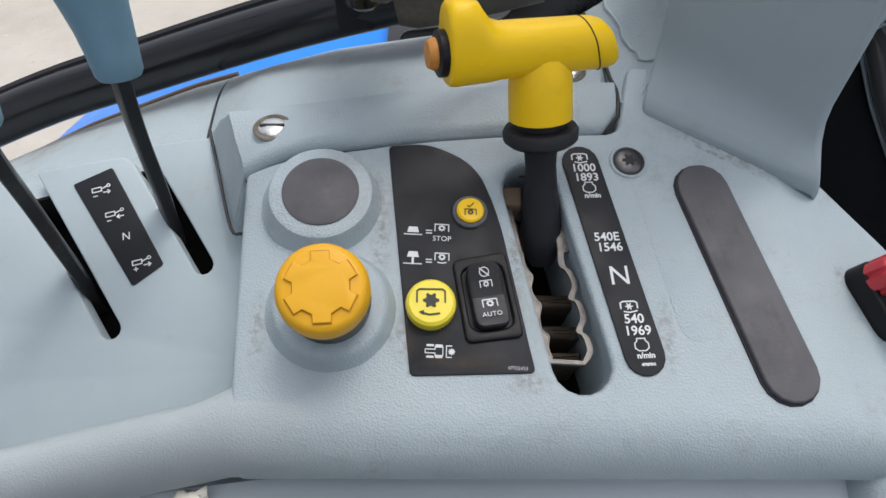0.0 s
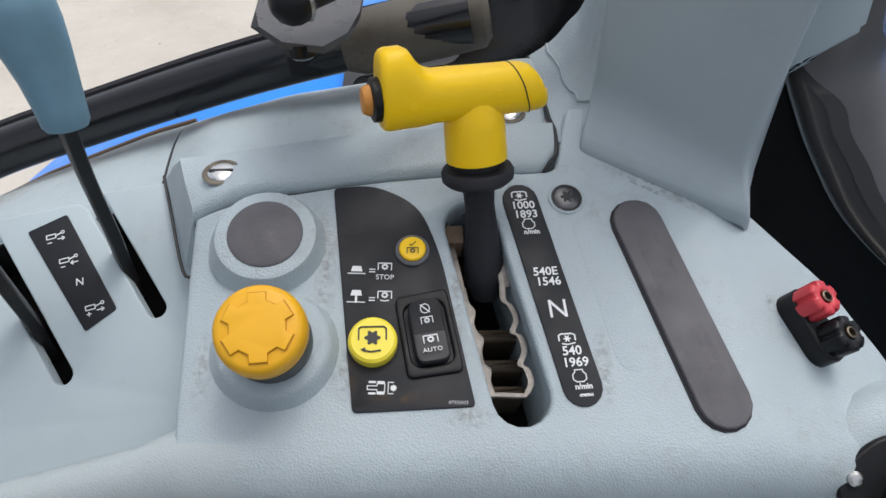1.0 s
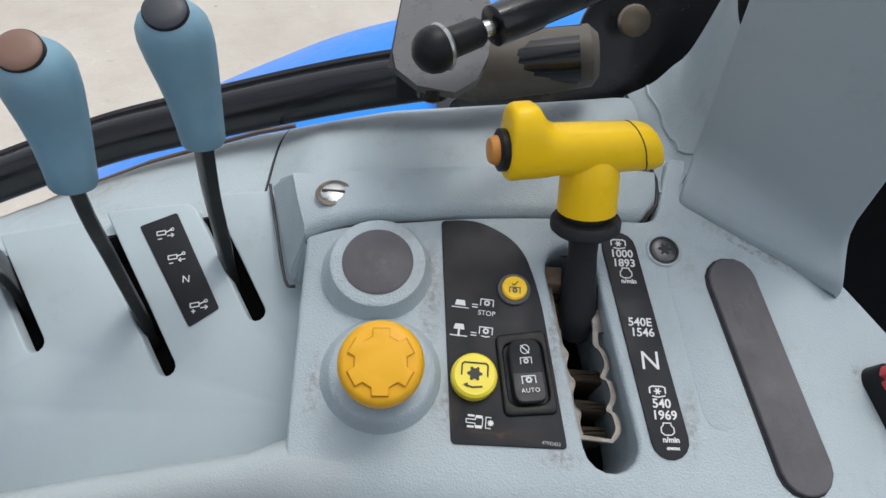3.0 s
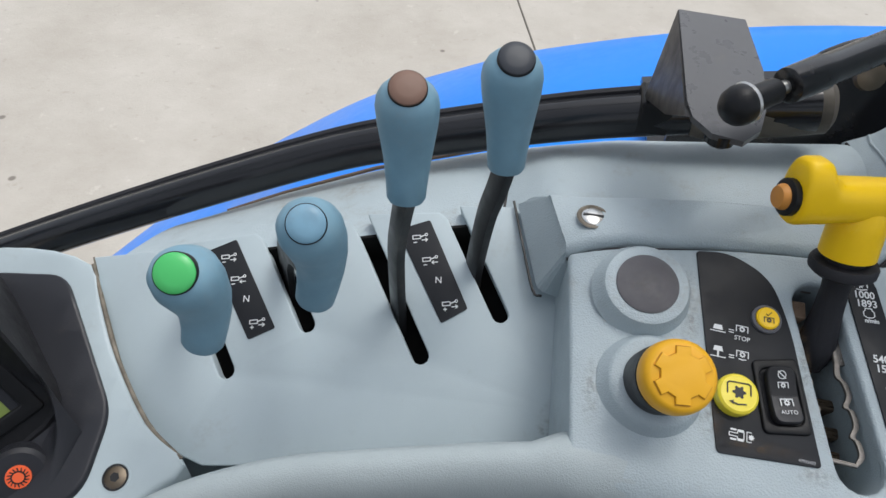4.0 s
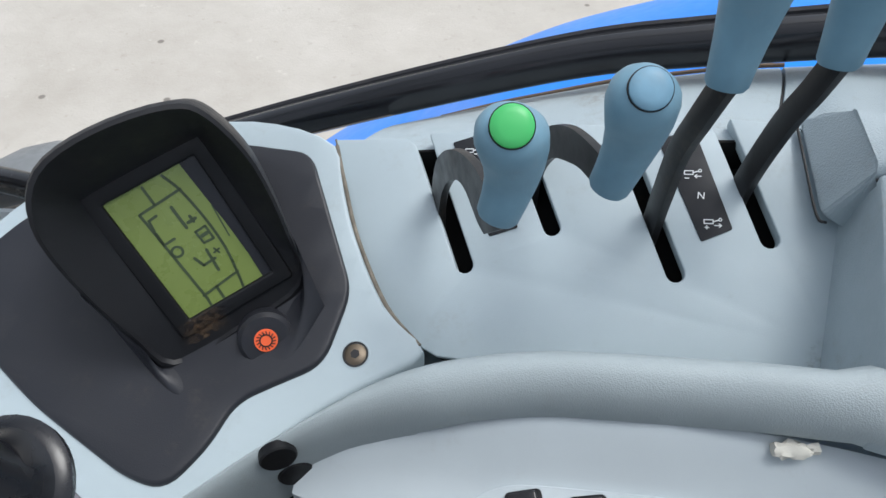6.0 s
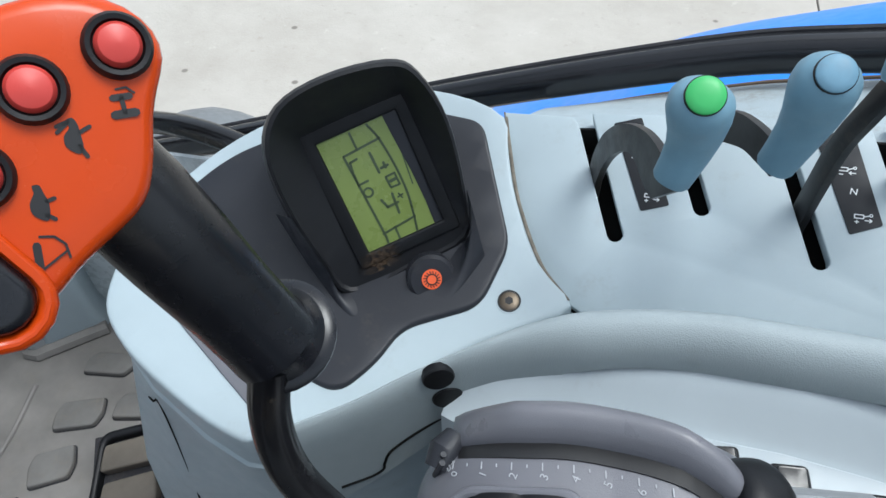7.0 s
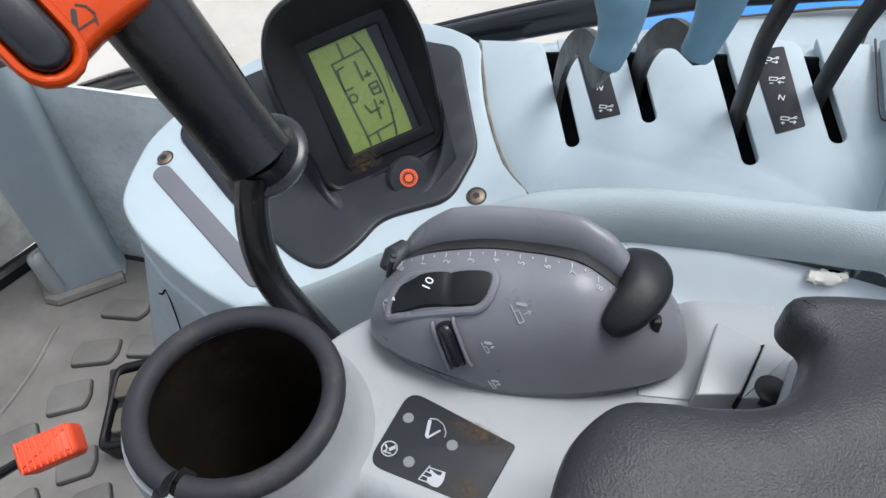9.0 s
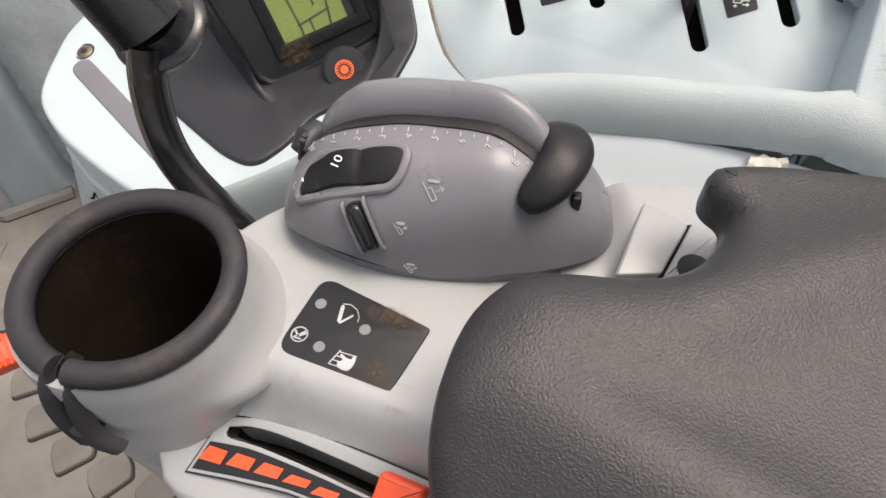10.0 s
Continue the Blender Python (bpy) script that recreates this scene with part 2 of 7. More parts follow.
KNOB = material("blue_grey_knob", (0.17, 0.31, 0.40), 0.5, grain=0.15, grain_size=1300, vary=0.08, vary_size=40, dirt=0.45, dirt_col=(0.22, 0.27, 0.29))
GREEN = material("green_button", (0.07, 0.47, 0.13), 0.4, vary=0.06, dirt=0.1)
BLUEB = material("blue_button", (0.17, 0.32, 0.43), 0.45, vary=0.12, vary_size=60, dirt=0.7, dirt_col=(0.2, 0.25, 0.27))
BROWN = material("brown_button", (0.19, 0.11, 0.08), 0.5, vary=0.1, dirt=0.2)
DARKB = material("dark_button", (0.04, 0.045, 0.055), 0.45, vary=0.1)
GRIPBLACK = material("polished_black_grip", (0.0065, 0.007, 0.0095), 0.27, spec=0.5, grain=0.05, grain_size=1300, vary=0.2, gloss_vary=0.07)
BLADE = material("black_steel_blade", (0.017, 0.017, 0.018), 0.38, spec=0.35, grain=0.12, grain_size=300, vary=0.3, dirt=0.6, dirt_col=(0.10, 0.075, 0.05))
YELLOW = material("yellow_plastic", (0.95, 0.60, 0.004), 0.36, spec=0.35, grain=0.06, grain_size=900, vary=0.05, dirt=0.2, dirt_col=(0.35, 0.17, 0.02))
AMBER = material("amber_knob", (0.78, 0.40, 0.006), 0.5, grain=0.1, grain_size=1500, vary=0.05, dirt=0.35, dirt_col=(0.4, 0.18, 0.02))
# darker amber for painted shade at the star's edges
AMBER_SHADE = material("amber_edge_shade", (0.50, 0.22, 0.008), 0.7, vary=0.2, vary_size=200)
LEMON = material("lemon_button", (0.88, 0.73, 0.05), 0.4, vary=0.04, dirt=0.2, dirt_col=(0.4, 0.3, 0.05))
ORANGE = material("orange_gloss_plastic", (0.52, 0.052, 0.003), 0.24, spec=0.3, grain=0.03, grain_size=500, vary=0.05, coat=0.05, gloss_vary=0.06)
ORANGE_MATT = material("orange_matt_plastic", (0.80, 0.085, 0.028), 0.45, vary=0.06, dirt=0.2)
REDB = material("red_button", (0.52, 0.05, 0.04), 0.4, grain=0.08, grain_size=1800, vary=0.08)
RED = material("red_plastic", (0.58, 0.045, 0.06), 0.45, vary=0.1, dirt=0.3)
STEEL = material("zinc_steel", (0.62, 0.62, 0.6), 0.3, 1.0, grain=0.1, grain_size=500, vary=0.1, dirt=0.2)
WORN = material("worn_gate_steel", (0.23, 0.215, 0.20), 0.5, 0.75, grain=0.6, grain_size=400, vary=0.35, vary_size=120, dirt=0.6, dirt_col=(0.2, 0.14, 0.09))
DARKZINC = material("dark_zinc_screw", (0.13, 0.13, 0.135), 0.38, 1.0, vary=0.2, vary_size=200)
BRASS = material("dull_brass", (0.20, 0.165, 0.125), 0.5, 1.0, vary=0.2, dirt=0.4)
BRIGHT = material("bare_steel_edge", (0.24, 0.225, 0.205), 0.5, 1.0, grain=0.4, grain_size=500, vary=0.2, vary_size=120)
RIB = material("rusty_rib", (0.065, 0.047, 0.030), 0.7, vary=0.3, vary_size=80)
TAN = material("tan_cork", (0.15, 0.10, 0.065), 0.7, vary=0.2)
BLUE = material("blue_fender_paint", (0.008, 0.215, 0.80), 0.34, vary=0.05, vary_size=3, gloss_vary=0.04, spec=0.3)
PADBLACK = material("black_vinyl_pad", (0.0165, 0.0165, 0.0195), 0.38, grain=1.0, grain_size=820, vary=0.1, dirt=0.2, dirt_col=(0.07, 0.065, 0.06), gloss_vary=0.05)
MAT = material("rubber_floor_mat", (0.175, 0.166, 0.156), 0.65, grain=0.3, grain_size=500, vary=0.25, dirt=0.7, dirt_col=(0.2, 0.18, 0.15))
MATPAD = material("dusty_mat_pad", (0.140, 0.135, 0.128), 0.7, grain=0.3, grain_size=500, vary=0.25, dirt=0.7, dirt_col=(0.18, 0.15, 0.115))
TREAD = material("dusty_brown_tread", (0.125, 0.108, 0.088), 0.75, grain=0.3, grain_size=500, vary=0.25, dirt=0.6, dirt_col=(0.18, 0.14, 0.10))
LCD = material("green_lcd", (0.195, 0.255, 0.07), 0.3, vary=0.05)
LCDINK = material("lcd_ink", (0.055, 0.08, 0.042), 0.35, vary=0.05)
LAMP = material("orange_pictogram", (0.85, 0.13, 0.04), 0.5, vary=0.05)
# near-black, so the shade inside openings is put into the colour
VOID = material("shaded_inside", (0.010, 0.010, 0.010), 0.9, spec=0.08, vary=0.3, dirt=0.4, dirt_col=(0.05, 0.035, 0.02))
PADRUBBER = material("scuffed_rubber_pad", (0.098, 0.095, 0.104), 0.55, spec=0.4, grain=0.25, grain_size=900, vary=0.16, vary_size=35, dirt=0.5, dirt_col=(0.2, 0.19, 0.19), gloss_vary=0.15)
# dull brown for seam dirt and for shade in grooves and screw holes
DIRTSHADE = material("dirt_and_shade", (0.17, 0.15, 0.12), 0.95, vary=0.4, vary_size=90)
DRYSEAL = material("dry_cream_seal", (0.45, 0.40, 0.31), 0.8, vary=0.3, vary_size=60)
# gloss black lightened to grey, the sky's sheen is in the base colour
FRAMEPAINT = material("sheen_black_paint", (0.15, 0.147, 0.15), 0.2, grain=0.05, grain_size=90, vary=0.1, dirt=0.2, dirt_col=(0.2, 0.19, 0.18), gloss_vary=0.06)
# dusty black paint, raised towards grey to hold the sky's sheen
BRACKETPAINT = material("dusty_sheen_black_paint", (0.075, 0.076, 0.080), 0.32, spec=0.6, grain=0.05, grain_size=400, vary=0.1, dirt=0.35, dirt_col=(0.2, 0.17, 0.13))
FRAMEBLACK = material("gloss_black_frame_paint", (0.010, 0.0105, 0.013), 0.20, vary=0.15, vary_size=25, dirt=0.12, dirt_col=(0.05, 0.048, 0.045), gloss_vary=0.06, spec=0.5)
SHELF = material("smooth_shelf_plastic", (0.52, 0.58, 0.61), 0.42, grain=0.1, grain_size=1300, vary=0.04, dirt=0.2)
PIPE = material("grey_pipe_paint", (0.085, 0.088, 0.092), 0.35, vary=0.15, dirt=0.3, dirt_col=(0.2, 0.19, 0.17))
FENDERGREY = material("grey_fender_plastic", (0.16, 0.17, 0.175), 0.5, grain=0.1, grain_size=300, vary=0.1, dirt=0.2)
DUSTBLACK = material("dust_covered_black", (0.085, 0.075, 0.06), 0.6, grain=0.3, grain_size=300, vary=0.3, vary_size=30, dirt=0.8, dirt_col=(0.17, 0.14, 0.11))
DUSTGLASS = material("dust_covered_glass", (0.55, 0.54, 0.50), 0.6, grain=0.1, grain_size=300, vary=0.3, vary_size=20, dirt=0.8, dirt_col=(0.3, 0.27, 0.22))
# dusty glass made pale, the light coming through is in the colour
CLOUDPANE = material("pale_lit_glass", (0.62, 0.67, 0.68), 0.3, grain=0.05, grain_size=60, vary=0.22, vary_size=7, dirt=0.5, dirt_col=(0.27, 0.27, 0.25))
SWITCHBLACK = material("matt_switch_black", (0.016, 0.017, 0.020), 0.6, spec=0.3, grain=0.15, grain_size=1500, vary=0.15, dirt=0.25, dirt_col=(0.08, 0.07, 0.06))
SEATCLOTH = material("dark_cloth", (0.05, 0.05, 0.055), 0.9, grain=0.3, grain_size=300, vary=0.15)
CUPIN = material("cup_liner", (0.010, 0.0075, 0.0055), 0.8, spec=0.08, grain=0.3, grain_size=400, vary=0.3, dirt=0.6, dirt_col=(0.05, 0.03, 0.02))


def concrete(name):
    """Worn pale concrete: broad stains, finer mottling, scattered dark specks and a rough skin."""
    m = bpy.data.materials.new(name)
    m.use_nodes = True
    n, l = m.node_tree.nodes, m.node_tree.links
    b = n["Principled BSDF"]
    b.inputs["Roughness"].default_value = 0.92
    co = n.new("ShaderNodeTexCoord").outputs["Object"]

    def layer(kind, size, lo, hi, detail=6.0):
        q = n.new(kind)
        q.inputs["Scale"].default_value = size
        if kind == "ShaderNodeTexNoise":
            q.inputs["Detail"].default_value, q.inputs["Roughness"].default_value = detail, 0.68
        l.new(co, q.inputs["Vector"])
        r = n.new("ShaderNodeMapRange")
        r.inputs["From Min"].default_value, r.inputs["From Max"].default_value = lo, hi
        l.new(q.outputs[0], r.inputs["Value"])
        return r.outputs["Result"]

    def mixed(fac, a, c):
        q = n.new("ShaderNodeMix")
        q.data_type = "RGBA"
        l.new(fac, q.inputs["Factor"])
        for sock, v in ((q.inputs["A"], a), (q.inputs["B"], c)):
            if isinstance(v, tuple):
                sock.default_value = (*v, 1.0)
            else:
                l.new(v, sock)
        return q.outputs["Result"]

    broad = mixed(layer("ShaderNodeTexNoise", 1.1, 0.34, 0.66), (0.355, 0.33, 0.29), (0.44, 0.415, 0.375))
    fine = mixed(layer("ShaderNodeTexNoise", 16.0, 0.60, 0.78, 9.0), broad, (0.30, 0.275, 0.235))
    pale = mixed(layer("ShaderNodeTexNoise", 9.0, 0.62, 0.80, 9.0), fine, (0.53, 0.505, 0.46))
    specks = mixed(layer("ShaderNodeTexVoronoi", 3.2, 0.075, 0.045), pale, (0.17, 0.155, 0.135))
    l.new(specks, b.inputs["Base Color"])
    bump = n.new("ShaderNodeBump")
    bump.inputs["Strength"].default_value, bump.inputs["Distance"].default_value = 0.5, 0.004
    l.new(layer("ShaderNodeTexNoise", 70.0, 0.2, 0.8), bump.inputs["Height"])
    l.new(bump.outputs["Normal"], b.inputs["Normal"])
    return m


CONCRETE = concrete("concrete_yard")


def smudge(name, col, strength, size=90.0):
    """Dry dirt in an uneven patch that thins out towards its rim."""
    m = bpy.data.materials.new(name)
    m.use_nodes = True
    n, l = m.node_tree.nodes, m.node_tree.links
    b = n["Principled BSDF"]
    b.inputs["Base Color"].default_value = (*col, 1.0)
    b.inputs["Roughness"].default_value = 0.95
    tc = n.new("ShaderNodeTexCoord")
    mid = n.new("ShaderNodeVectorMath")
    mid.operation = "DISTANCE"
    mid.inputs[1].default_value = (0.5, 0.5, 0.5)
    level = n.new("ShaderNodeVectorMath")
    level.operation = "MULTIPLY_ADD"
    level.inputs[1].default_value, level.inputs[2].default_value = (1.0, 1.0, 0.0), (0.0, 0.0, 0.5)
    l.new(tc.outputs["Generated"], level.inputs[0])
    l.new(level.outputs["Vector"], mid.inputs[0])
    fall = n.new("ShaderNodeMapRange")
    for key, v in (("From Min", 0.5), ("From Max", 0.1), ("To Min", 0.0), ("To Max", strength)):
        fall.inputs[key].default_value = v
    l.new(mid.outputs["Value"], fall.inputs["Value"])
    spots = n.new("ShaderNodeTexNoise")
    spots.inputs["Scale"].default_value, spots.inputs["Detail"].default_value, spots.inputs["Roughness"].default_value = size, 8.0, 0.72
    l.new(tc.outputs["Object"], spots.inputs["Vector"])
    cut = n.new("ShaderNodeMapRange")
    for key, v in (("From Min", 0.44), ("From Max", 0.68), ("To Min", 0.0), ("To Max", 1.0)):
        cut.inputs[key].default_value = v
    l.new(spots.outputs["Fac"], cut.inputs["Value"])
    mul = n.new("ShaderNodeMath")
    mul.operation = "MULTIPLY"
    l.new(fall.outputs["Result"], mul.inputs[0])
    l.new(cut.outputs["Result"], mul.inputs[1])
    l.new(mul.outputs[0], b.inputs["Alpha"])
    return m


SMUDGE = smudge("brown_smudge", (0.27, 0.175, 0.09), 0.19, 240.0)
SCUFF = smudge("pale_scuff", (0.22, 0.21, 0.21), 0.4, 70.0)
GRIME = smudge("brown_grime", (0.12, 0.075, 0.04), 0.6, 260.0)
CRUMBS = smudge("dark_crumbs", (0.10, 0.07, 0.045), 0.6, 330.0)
GLASS = bpy.data.materials.new("clear_pane")
GLASS.use_nodes = True
GLASS.node_tree.nodes["Principled BSDF"].inputs["Transmission Weight"].default_value = 1.0
GLASS.node_tree.nodes["Principled BSDF"].inputs["Roughness"].default_value = 0.05

# ---- panels' poses ----
PTO = basis((-0.016, 0.211, -0.030), (0.0474, -0.3092, 0.9498))
LEVERS = basis((-0.214, 0.283, -0.095), (-0.02, -0.46, 0.888))


def pto(u, v, h=0.0):
    return PTO @ Vector((u, v, h))


def lev(u, v, h=0.0):
    return LEVERS @ Vector((u, v, h))


# ---- setting ----
GROUND_Z, FLOOR_Z = -1.95, -0.72
bm = bmesh.new()
for q in ((-60, -60), (60, -60), (60, 60), (-60, 60)):
    bm.verts.new((*q, GROUND_Z))
bm.faces.new(bm.verts)
solo("ground", bm, CONCRETE, "pale stained concrete yard outside the cab", "ground", kind="structure")

bm = tube([(-0.85, 6.9, GROUND_Z), (-0.44, 5.1, GROUND_Z), (-0.17, 4.1, GROUND_Z), (0.3, 2.5, GROUND_Z)], 0.007, 6)
solo("ground_joint", bm, DUSTBLACK, "thin dark joint line across the concrete yard", "joint", kind="structure")

solo("floor", plate([(-1.60, -0.9), (0.6, -0.9), (0.6, 0.42), (-1.16, 0.42), (-1.26, 0.06), (-1.60, -0.16)], FLOOR_Z - 0.05, FLOOR_Z - 0.012, 0.0), BLACK,
     "dark cab floor under the rubber mat", "floor", kind="structure")
# unseen, added to shape the light; the hatch opening is made up
solo("ceiling", plate(rounded([(-1.5, -0.95), (0.7, -0.95), (0.7, 0.5), (-1.5, 0.5)], 0.1), 0.95, 1.0, 0.0, holes=[rounded([(-1.4, -0.72), (0.64, -0.72), (0.64, 0.42), (-1.4, 0.42)], 0.08)]), PILLAR,
     "unseen grey headliner added with a large opening to let light in", "ceiling", kind="structure")
solo("wall_rear", block((0.62, -0.9, FLOOR_Z), (0.68, 0.5, 0.1), 0.01), PILLAR, "plain grey lower rear wall of the cab", "wall", kind="structure")
# unseen, added as a light block; its height sets the side light
solo("wall_side", block((-1.2, -0.96, FLOOR_Z), (0.62, -0.91, -0.05), 0.01), SEATCLOTH, "unseen dark wall added to hold back light from the seat side", "wall", kind="structure")

# ---- side console ----
console = thing("side_console", (-0.2, 0.25, FLOOR_Z), "light grey moulded plastic tractor side console with a padded edge", "console")


def pto_roll(u, v):
    r = 0.0285
    q = max(0.0, -0.0175 - v)
    drop = r - math.sqrt(max(0.0, r * r - min(q, r * 0.985) ** 2))
    droop = 7.0 * max(0.0, -0.05 - u) ** 2 * (0.3 + 0.7 * max(0.0, v) / 0.123)
    right = max(0.0, u - 0.207 - 0.12 * max(0.0, 0.06 - v))
    soft = right * right / (right + 0.012)
    return -drop - droop - 0.27 * soft - 0.9 * right * right


slot_pto = capsule((0.067, 0.110), (0.088, 0.007), 0.0155, 8)
pto_outline = rounded([(-0.099, 0.1250), (-0.0875, -0.018), (-0.0865, -0.0455), (0.0, -0.0458), (0.13, -0.046), (0.235, -0.046), (0.270, -0.046), (0.300, -0.045), (0.332, -0.040), (0.3355, 0.002), (0.3265, 0.0368),
                       (0.3136, 0.0547), (0.2951, 0.0814), (0.2655, 0.1049), (0.2500, 0.1185), (0.24, 0.127), (0.24, 0.20), (0.135, 0.20), (0.1225, 0.152), (0.117, 0.1490), (0.049, 0.1455), (-0.003, 0.1395), (-0.047, 0.1310)],
                      [0.003, 0.004, 0.004, 0.02, 0.02, 0.03, 0.01, 0.01, 0.01, 0.01, 0.01, 0.01, 0.01, 0.01, 0.01, 0.004, 0.004, 0.004, 0.006, 0.01, 0.02, 0.02, 0.02], 4)
part("pto_panel", plate(pto_outline, -0.006, 0.0, 0.0025, PTO, holes=[slot_pto], field=pto_roll, step=0.0085), GREY, console)

skirt = [(-0.0975, 0.121), (-0.086, -0.016), (0.22, -0.016), (0.262, 0.012), (0.27, 0.05), (0.25, 0.09), (0.22, 0.12), (0.11, 0.138), (0.05, 0.137), (-0.003, 0.131), (-0.047, 0.123)]
part("panel_skirt", plate(skirt, -0.11, -0.0055, 0.0, PTO, holes=[slot_pto], field=pto_roll, step=0.012), GREY, console)

# padded roll in front of the lever panel
CREST = [(-0.126, 0.1985, -0.0372), (-0.16, 0.1940, -0.0430), (-0.20, 0.1875, -0.0505), (-0.24, 0.1800, -0.0570), (-0.28, 0.1730, -0.0660), (-0.32, 0.1610, -0.0760), (-0.36, 0.1440, -0.0880),
         (-0.395, 0.124, -0.106), (-0.428, 0.098, -0.126), (-0.457, 0.070, -0.142), (-0.485, 0.036, -0.154), (-0.52, -0.002, -0.164)]
crest = spline(CREST, 4, False)
rings = []
for u, e in ((-0.030, -0.0012), (-0.048, -0.0002), (-0.062, 0.0004), (-0.078, 0.0006), (-0.090, 0.0006)):
    ring = [pto(u, 0.004, -0.075), pto(u, 0.0, -0.02), pto(u, -0.005, pto_roll(u, -0.005) - 0.0045 + e)]
    ring += [pto(u, v, pto_roll(u, v) + e - (0.0012 if v > -0.012 else 0.0)) for v in (-0.0095, -0.0150, -0.0205, -0.0270, -0.0335, -0.0390, -0.0435)]
    ring += [pto(u, -0.0448, -0.030), pto(u, -0.02, -0.031)]
    rings.append([tuple(p) for p in ring])
for i, c in enumerate(crest):
    a, b = Vector(crest[max(i - 1, 0)]), Vector(crest[min(i + 1, len(crest) - 1)])
    d = (b - a)
    d.z = 0
    d.normalize()
    out = Vector((-d.y, d.x, 0))
    deep = linear([(-0.52, 0.16), (-0.40, 0.09), (-0.36, 0.046), (-0.33, 0.0395), (-0.1, 0.036)], c[0])
    wide = linear([(-0.50, 0.35), (-0.43, 0.36), (-0.385, 0.75), (-0.345, 1.0), (-0.12, 1.0)], c[0])
    prof = [(-0.014, -0.08), (-0.009, -0.02), (-0.005, -0.0055), (0.0, -0.0012), (0.006, 0.0), (0.012, -0.0024), (0.0175, -0.0078), (0.0215, -0.0155), (0.0236, -0.0245), (0.0240, -0.0320), (0.0232, -deep), (0.0, -deep - 0.001)]
    rings.append([tuple(Vector(c) + out * (p * wide) + Vector((0, 0, q))) for p, q in prof])
part("padded_edge", loft(rings), GREY_SOFT, console, "grained light grey padded edge", 50)

# recessed lever panel
SLOTS = [((-0.2175, 0.060), (-0.1505, -0.032)), ((-0.1455, 0.086), (-0.095, 0.0145)), ((-0.0705, 0.109), (-0.0, 0.0045)), ((0.0045, 0.1275), (0.0565, 0.047))]
lever_outline = [(-0.289, 0.041), (-0.262, -0.003), (-0.237, -0.041), (-0.219, -0.066), (-0.197, -0.087), (-0.172, -0.1), (-0.15, -0.105), (-0.035, -0.085), (0.1, -0.06),
                 (0.112, -0.02), (0.108, 0.06), (0.085, 0.11), (0.056, 0.139)]
for (tu, tv), (bu, bv) in reversed(SLOTS):
    d = Vector((bu - tu, bv - tv)).normalized()
    w = Vector((-d.y, d.x)) * 0.0066
    t, q = Vector((tu, tv)) - d * 0.002, Vector((bu, bv))
    notch = Vector((0.0035, -0.0035))
    lever_outline += [tuple(t + w + Vector((0.001, 0.0))), tuple(t + w + d * 0.004)]
    for k in range(7):
        ang = math.pi * k / 6
        lever_outline.append(tuple(q + w * math.cos(ang) + d * 0.0066 * math.sin(ang)))
    lever_outline += [tuple(t - w + d * 0.007), tuple(t - w + d * 0.0045 + Vector((-0.003, 0.001))), tuple(t - w + Vector((-0.0045, -0.001)))]
part("lever_panel", plate(lever_outline, -0.012, 0.0, 0.0014, LEVERS), GREY_FLAT, console)
# near-black floor stands in for shade below the lever slots
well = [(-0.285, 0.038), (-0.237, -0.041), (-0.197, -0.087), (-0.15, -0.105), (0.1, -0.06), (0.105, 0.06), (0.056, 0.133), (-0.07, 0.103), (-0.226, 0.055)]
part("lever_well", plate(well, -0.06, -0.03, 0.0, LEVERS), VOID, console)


# front deck round the instrument pod
def deck_z(x, y):
    return -0.172 + 0.10 * y + 0.66 * y * abs(y) - 0.012 + 0.06 * max(0.0, -0.55 - x)


deck_pts = [(-0.498, 0.312), (-0.478, 0.283), (-0.452, 0.248), (-0.411, 0.207), (-0.370, 0.184), (-0.40, 0.15), (-0.432, 0.115), (-0.46, 0.072), (-0.480, 0.042), (-0.499, 0.020), (-0.521, 0.000), (-0.541, -0.022),
            (-0.555, -0.0275), (-0.60, -0.0275), (-0.67, -0.0180), (-0.7150, -0.0030), (-0.738, 0.016), (-0.756, 0.052), (-0.765, 0.0886), (-0.756, 0.1485), (-0.7325, 0.2016), (-0.69, 0.250), (-0.62, 0.298), (-0.555, 0.317)]
deck_groove_shade = [(x + 0.0012, y + 0.0006, deck_z(x, y) + 0.0098) for x, y in spline([(-0.498, 0.312), (-0.478, 0.283), (-0.452, 0.248), (-0.411, 0.207), (-0.376, 0.187)], 5, False)]
# coloured tube stands in for the shade in the groove beside the deck
part("deck_groove_shade", tube(deck_groove_shade, 0.0017, 8), DIRTSHADE, console, "dull line for the groove shade along the deck's edge")
part("front_deck", plate(spline(deck_pts, 3), -0.010, 0.012, 0.004, None, field=deck_z, step=0.02), GREY_FLAT, console)
pedestal = deck_pts[5:22] + [(-0.55, 0.30), (-0.35, 0.38), (0.2, 0.40), (0.2, 0.2), (0.05, 0.19), (-0.30, 0.18), (-0.375, 0.172)]
middle = (-0.50, 0.17)


def pedestal_ring(grow, z):
    ring = []
    for p in pedestal:
        d = (Vector(p) - Vector(middle)).normalized()
        flare = smooth(-0.60, -0.72, p[0]) * linear([(-0.75, 0.13), (-0.42, 0.069), (-0.23, 0.0)], z if z < -0.3 else -0.2)
        q = Vector(p) + d * ((grow if p[0] < -0.38 else 0.0) + flare)
        ring.append((q.x, q.y, z if z < -0.3 else (deck_z(p[0], min(p[1], 0.12)) + z if p[0] < -0.38 else -0.2 + z)))
    return ring


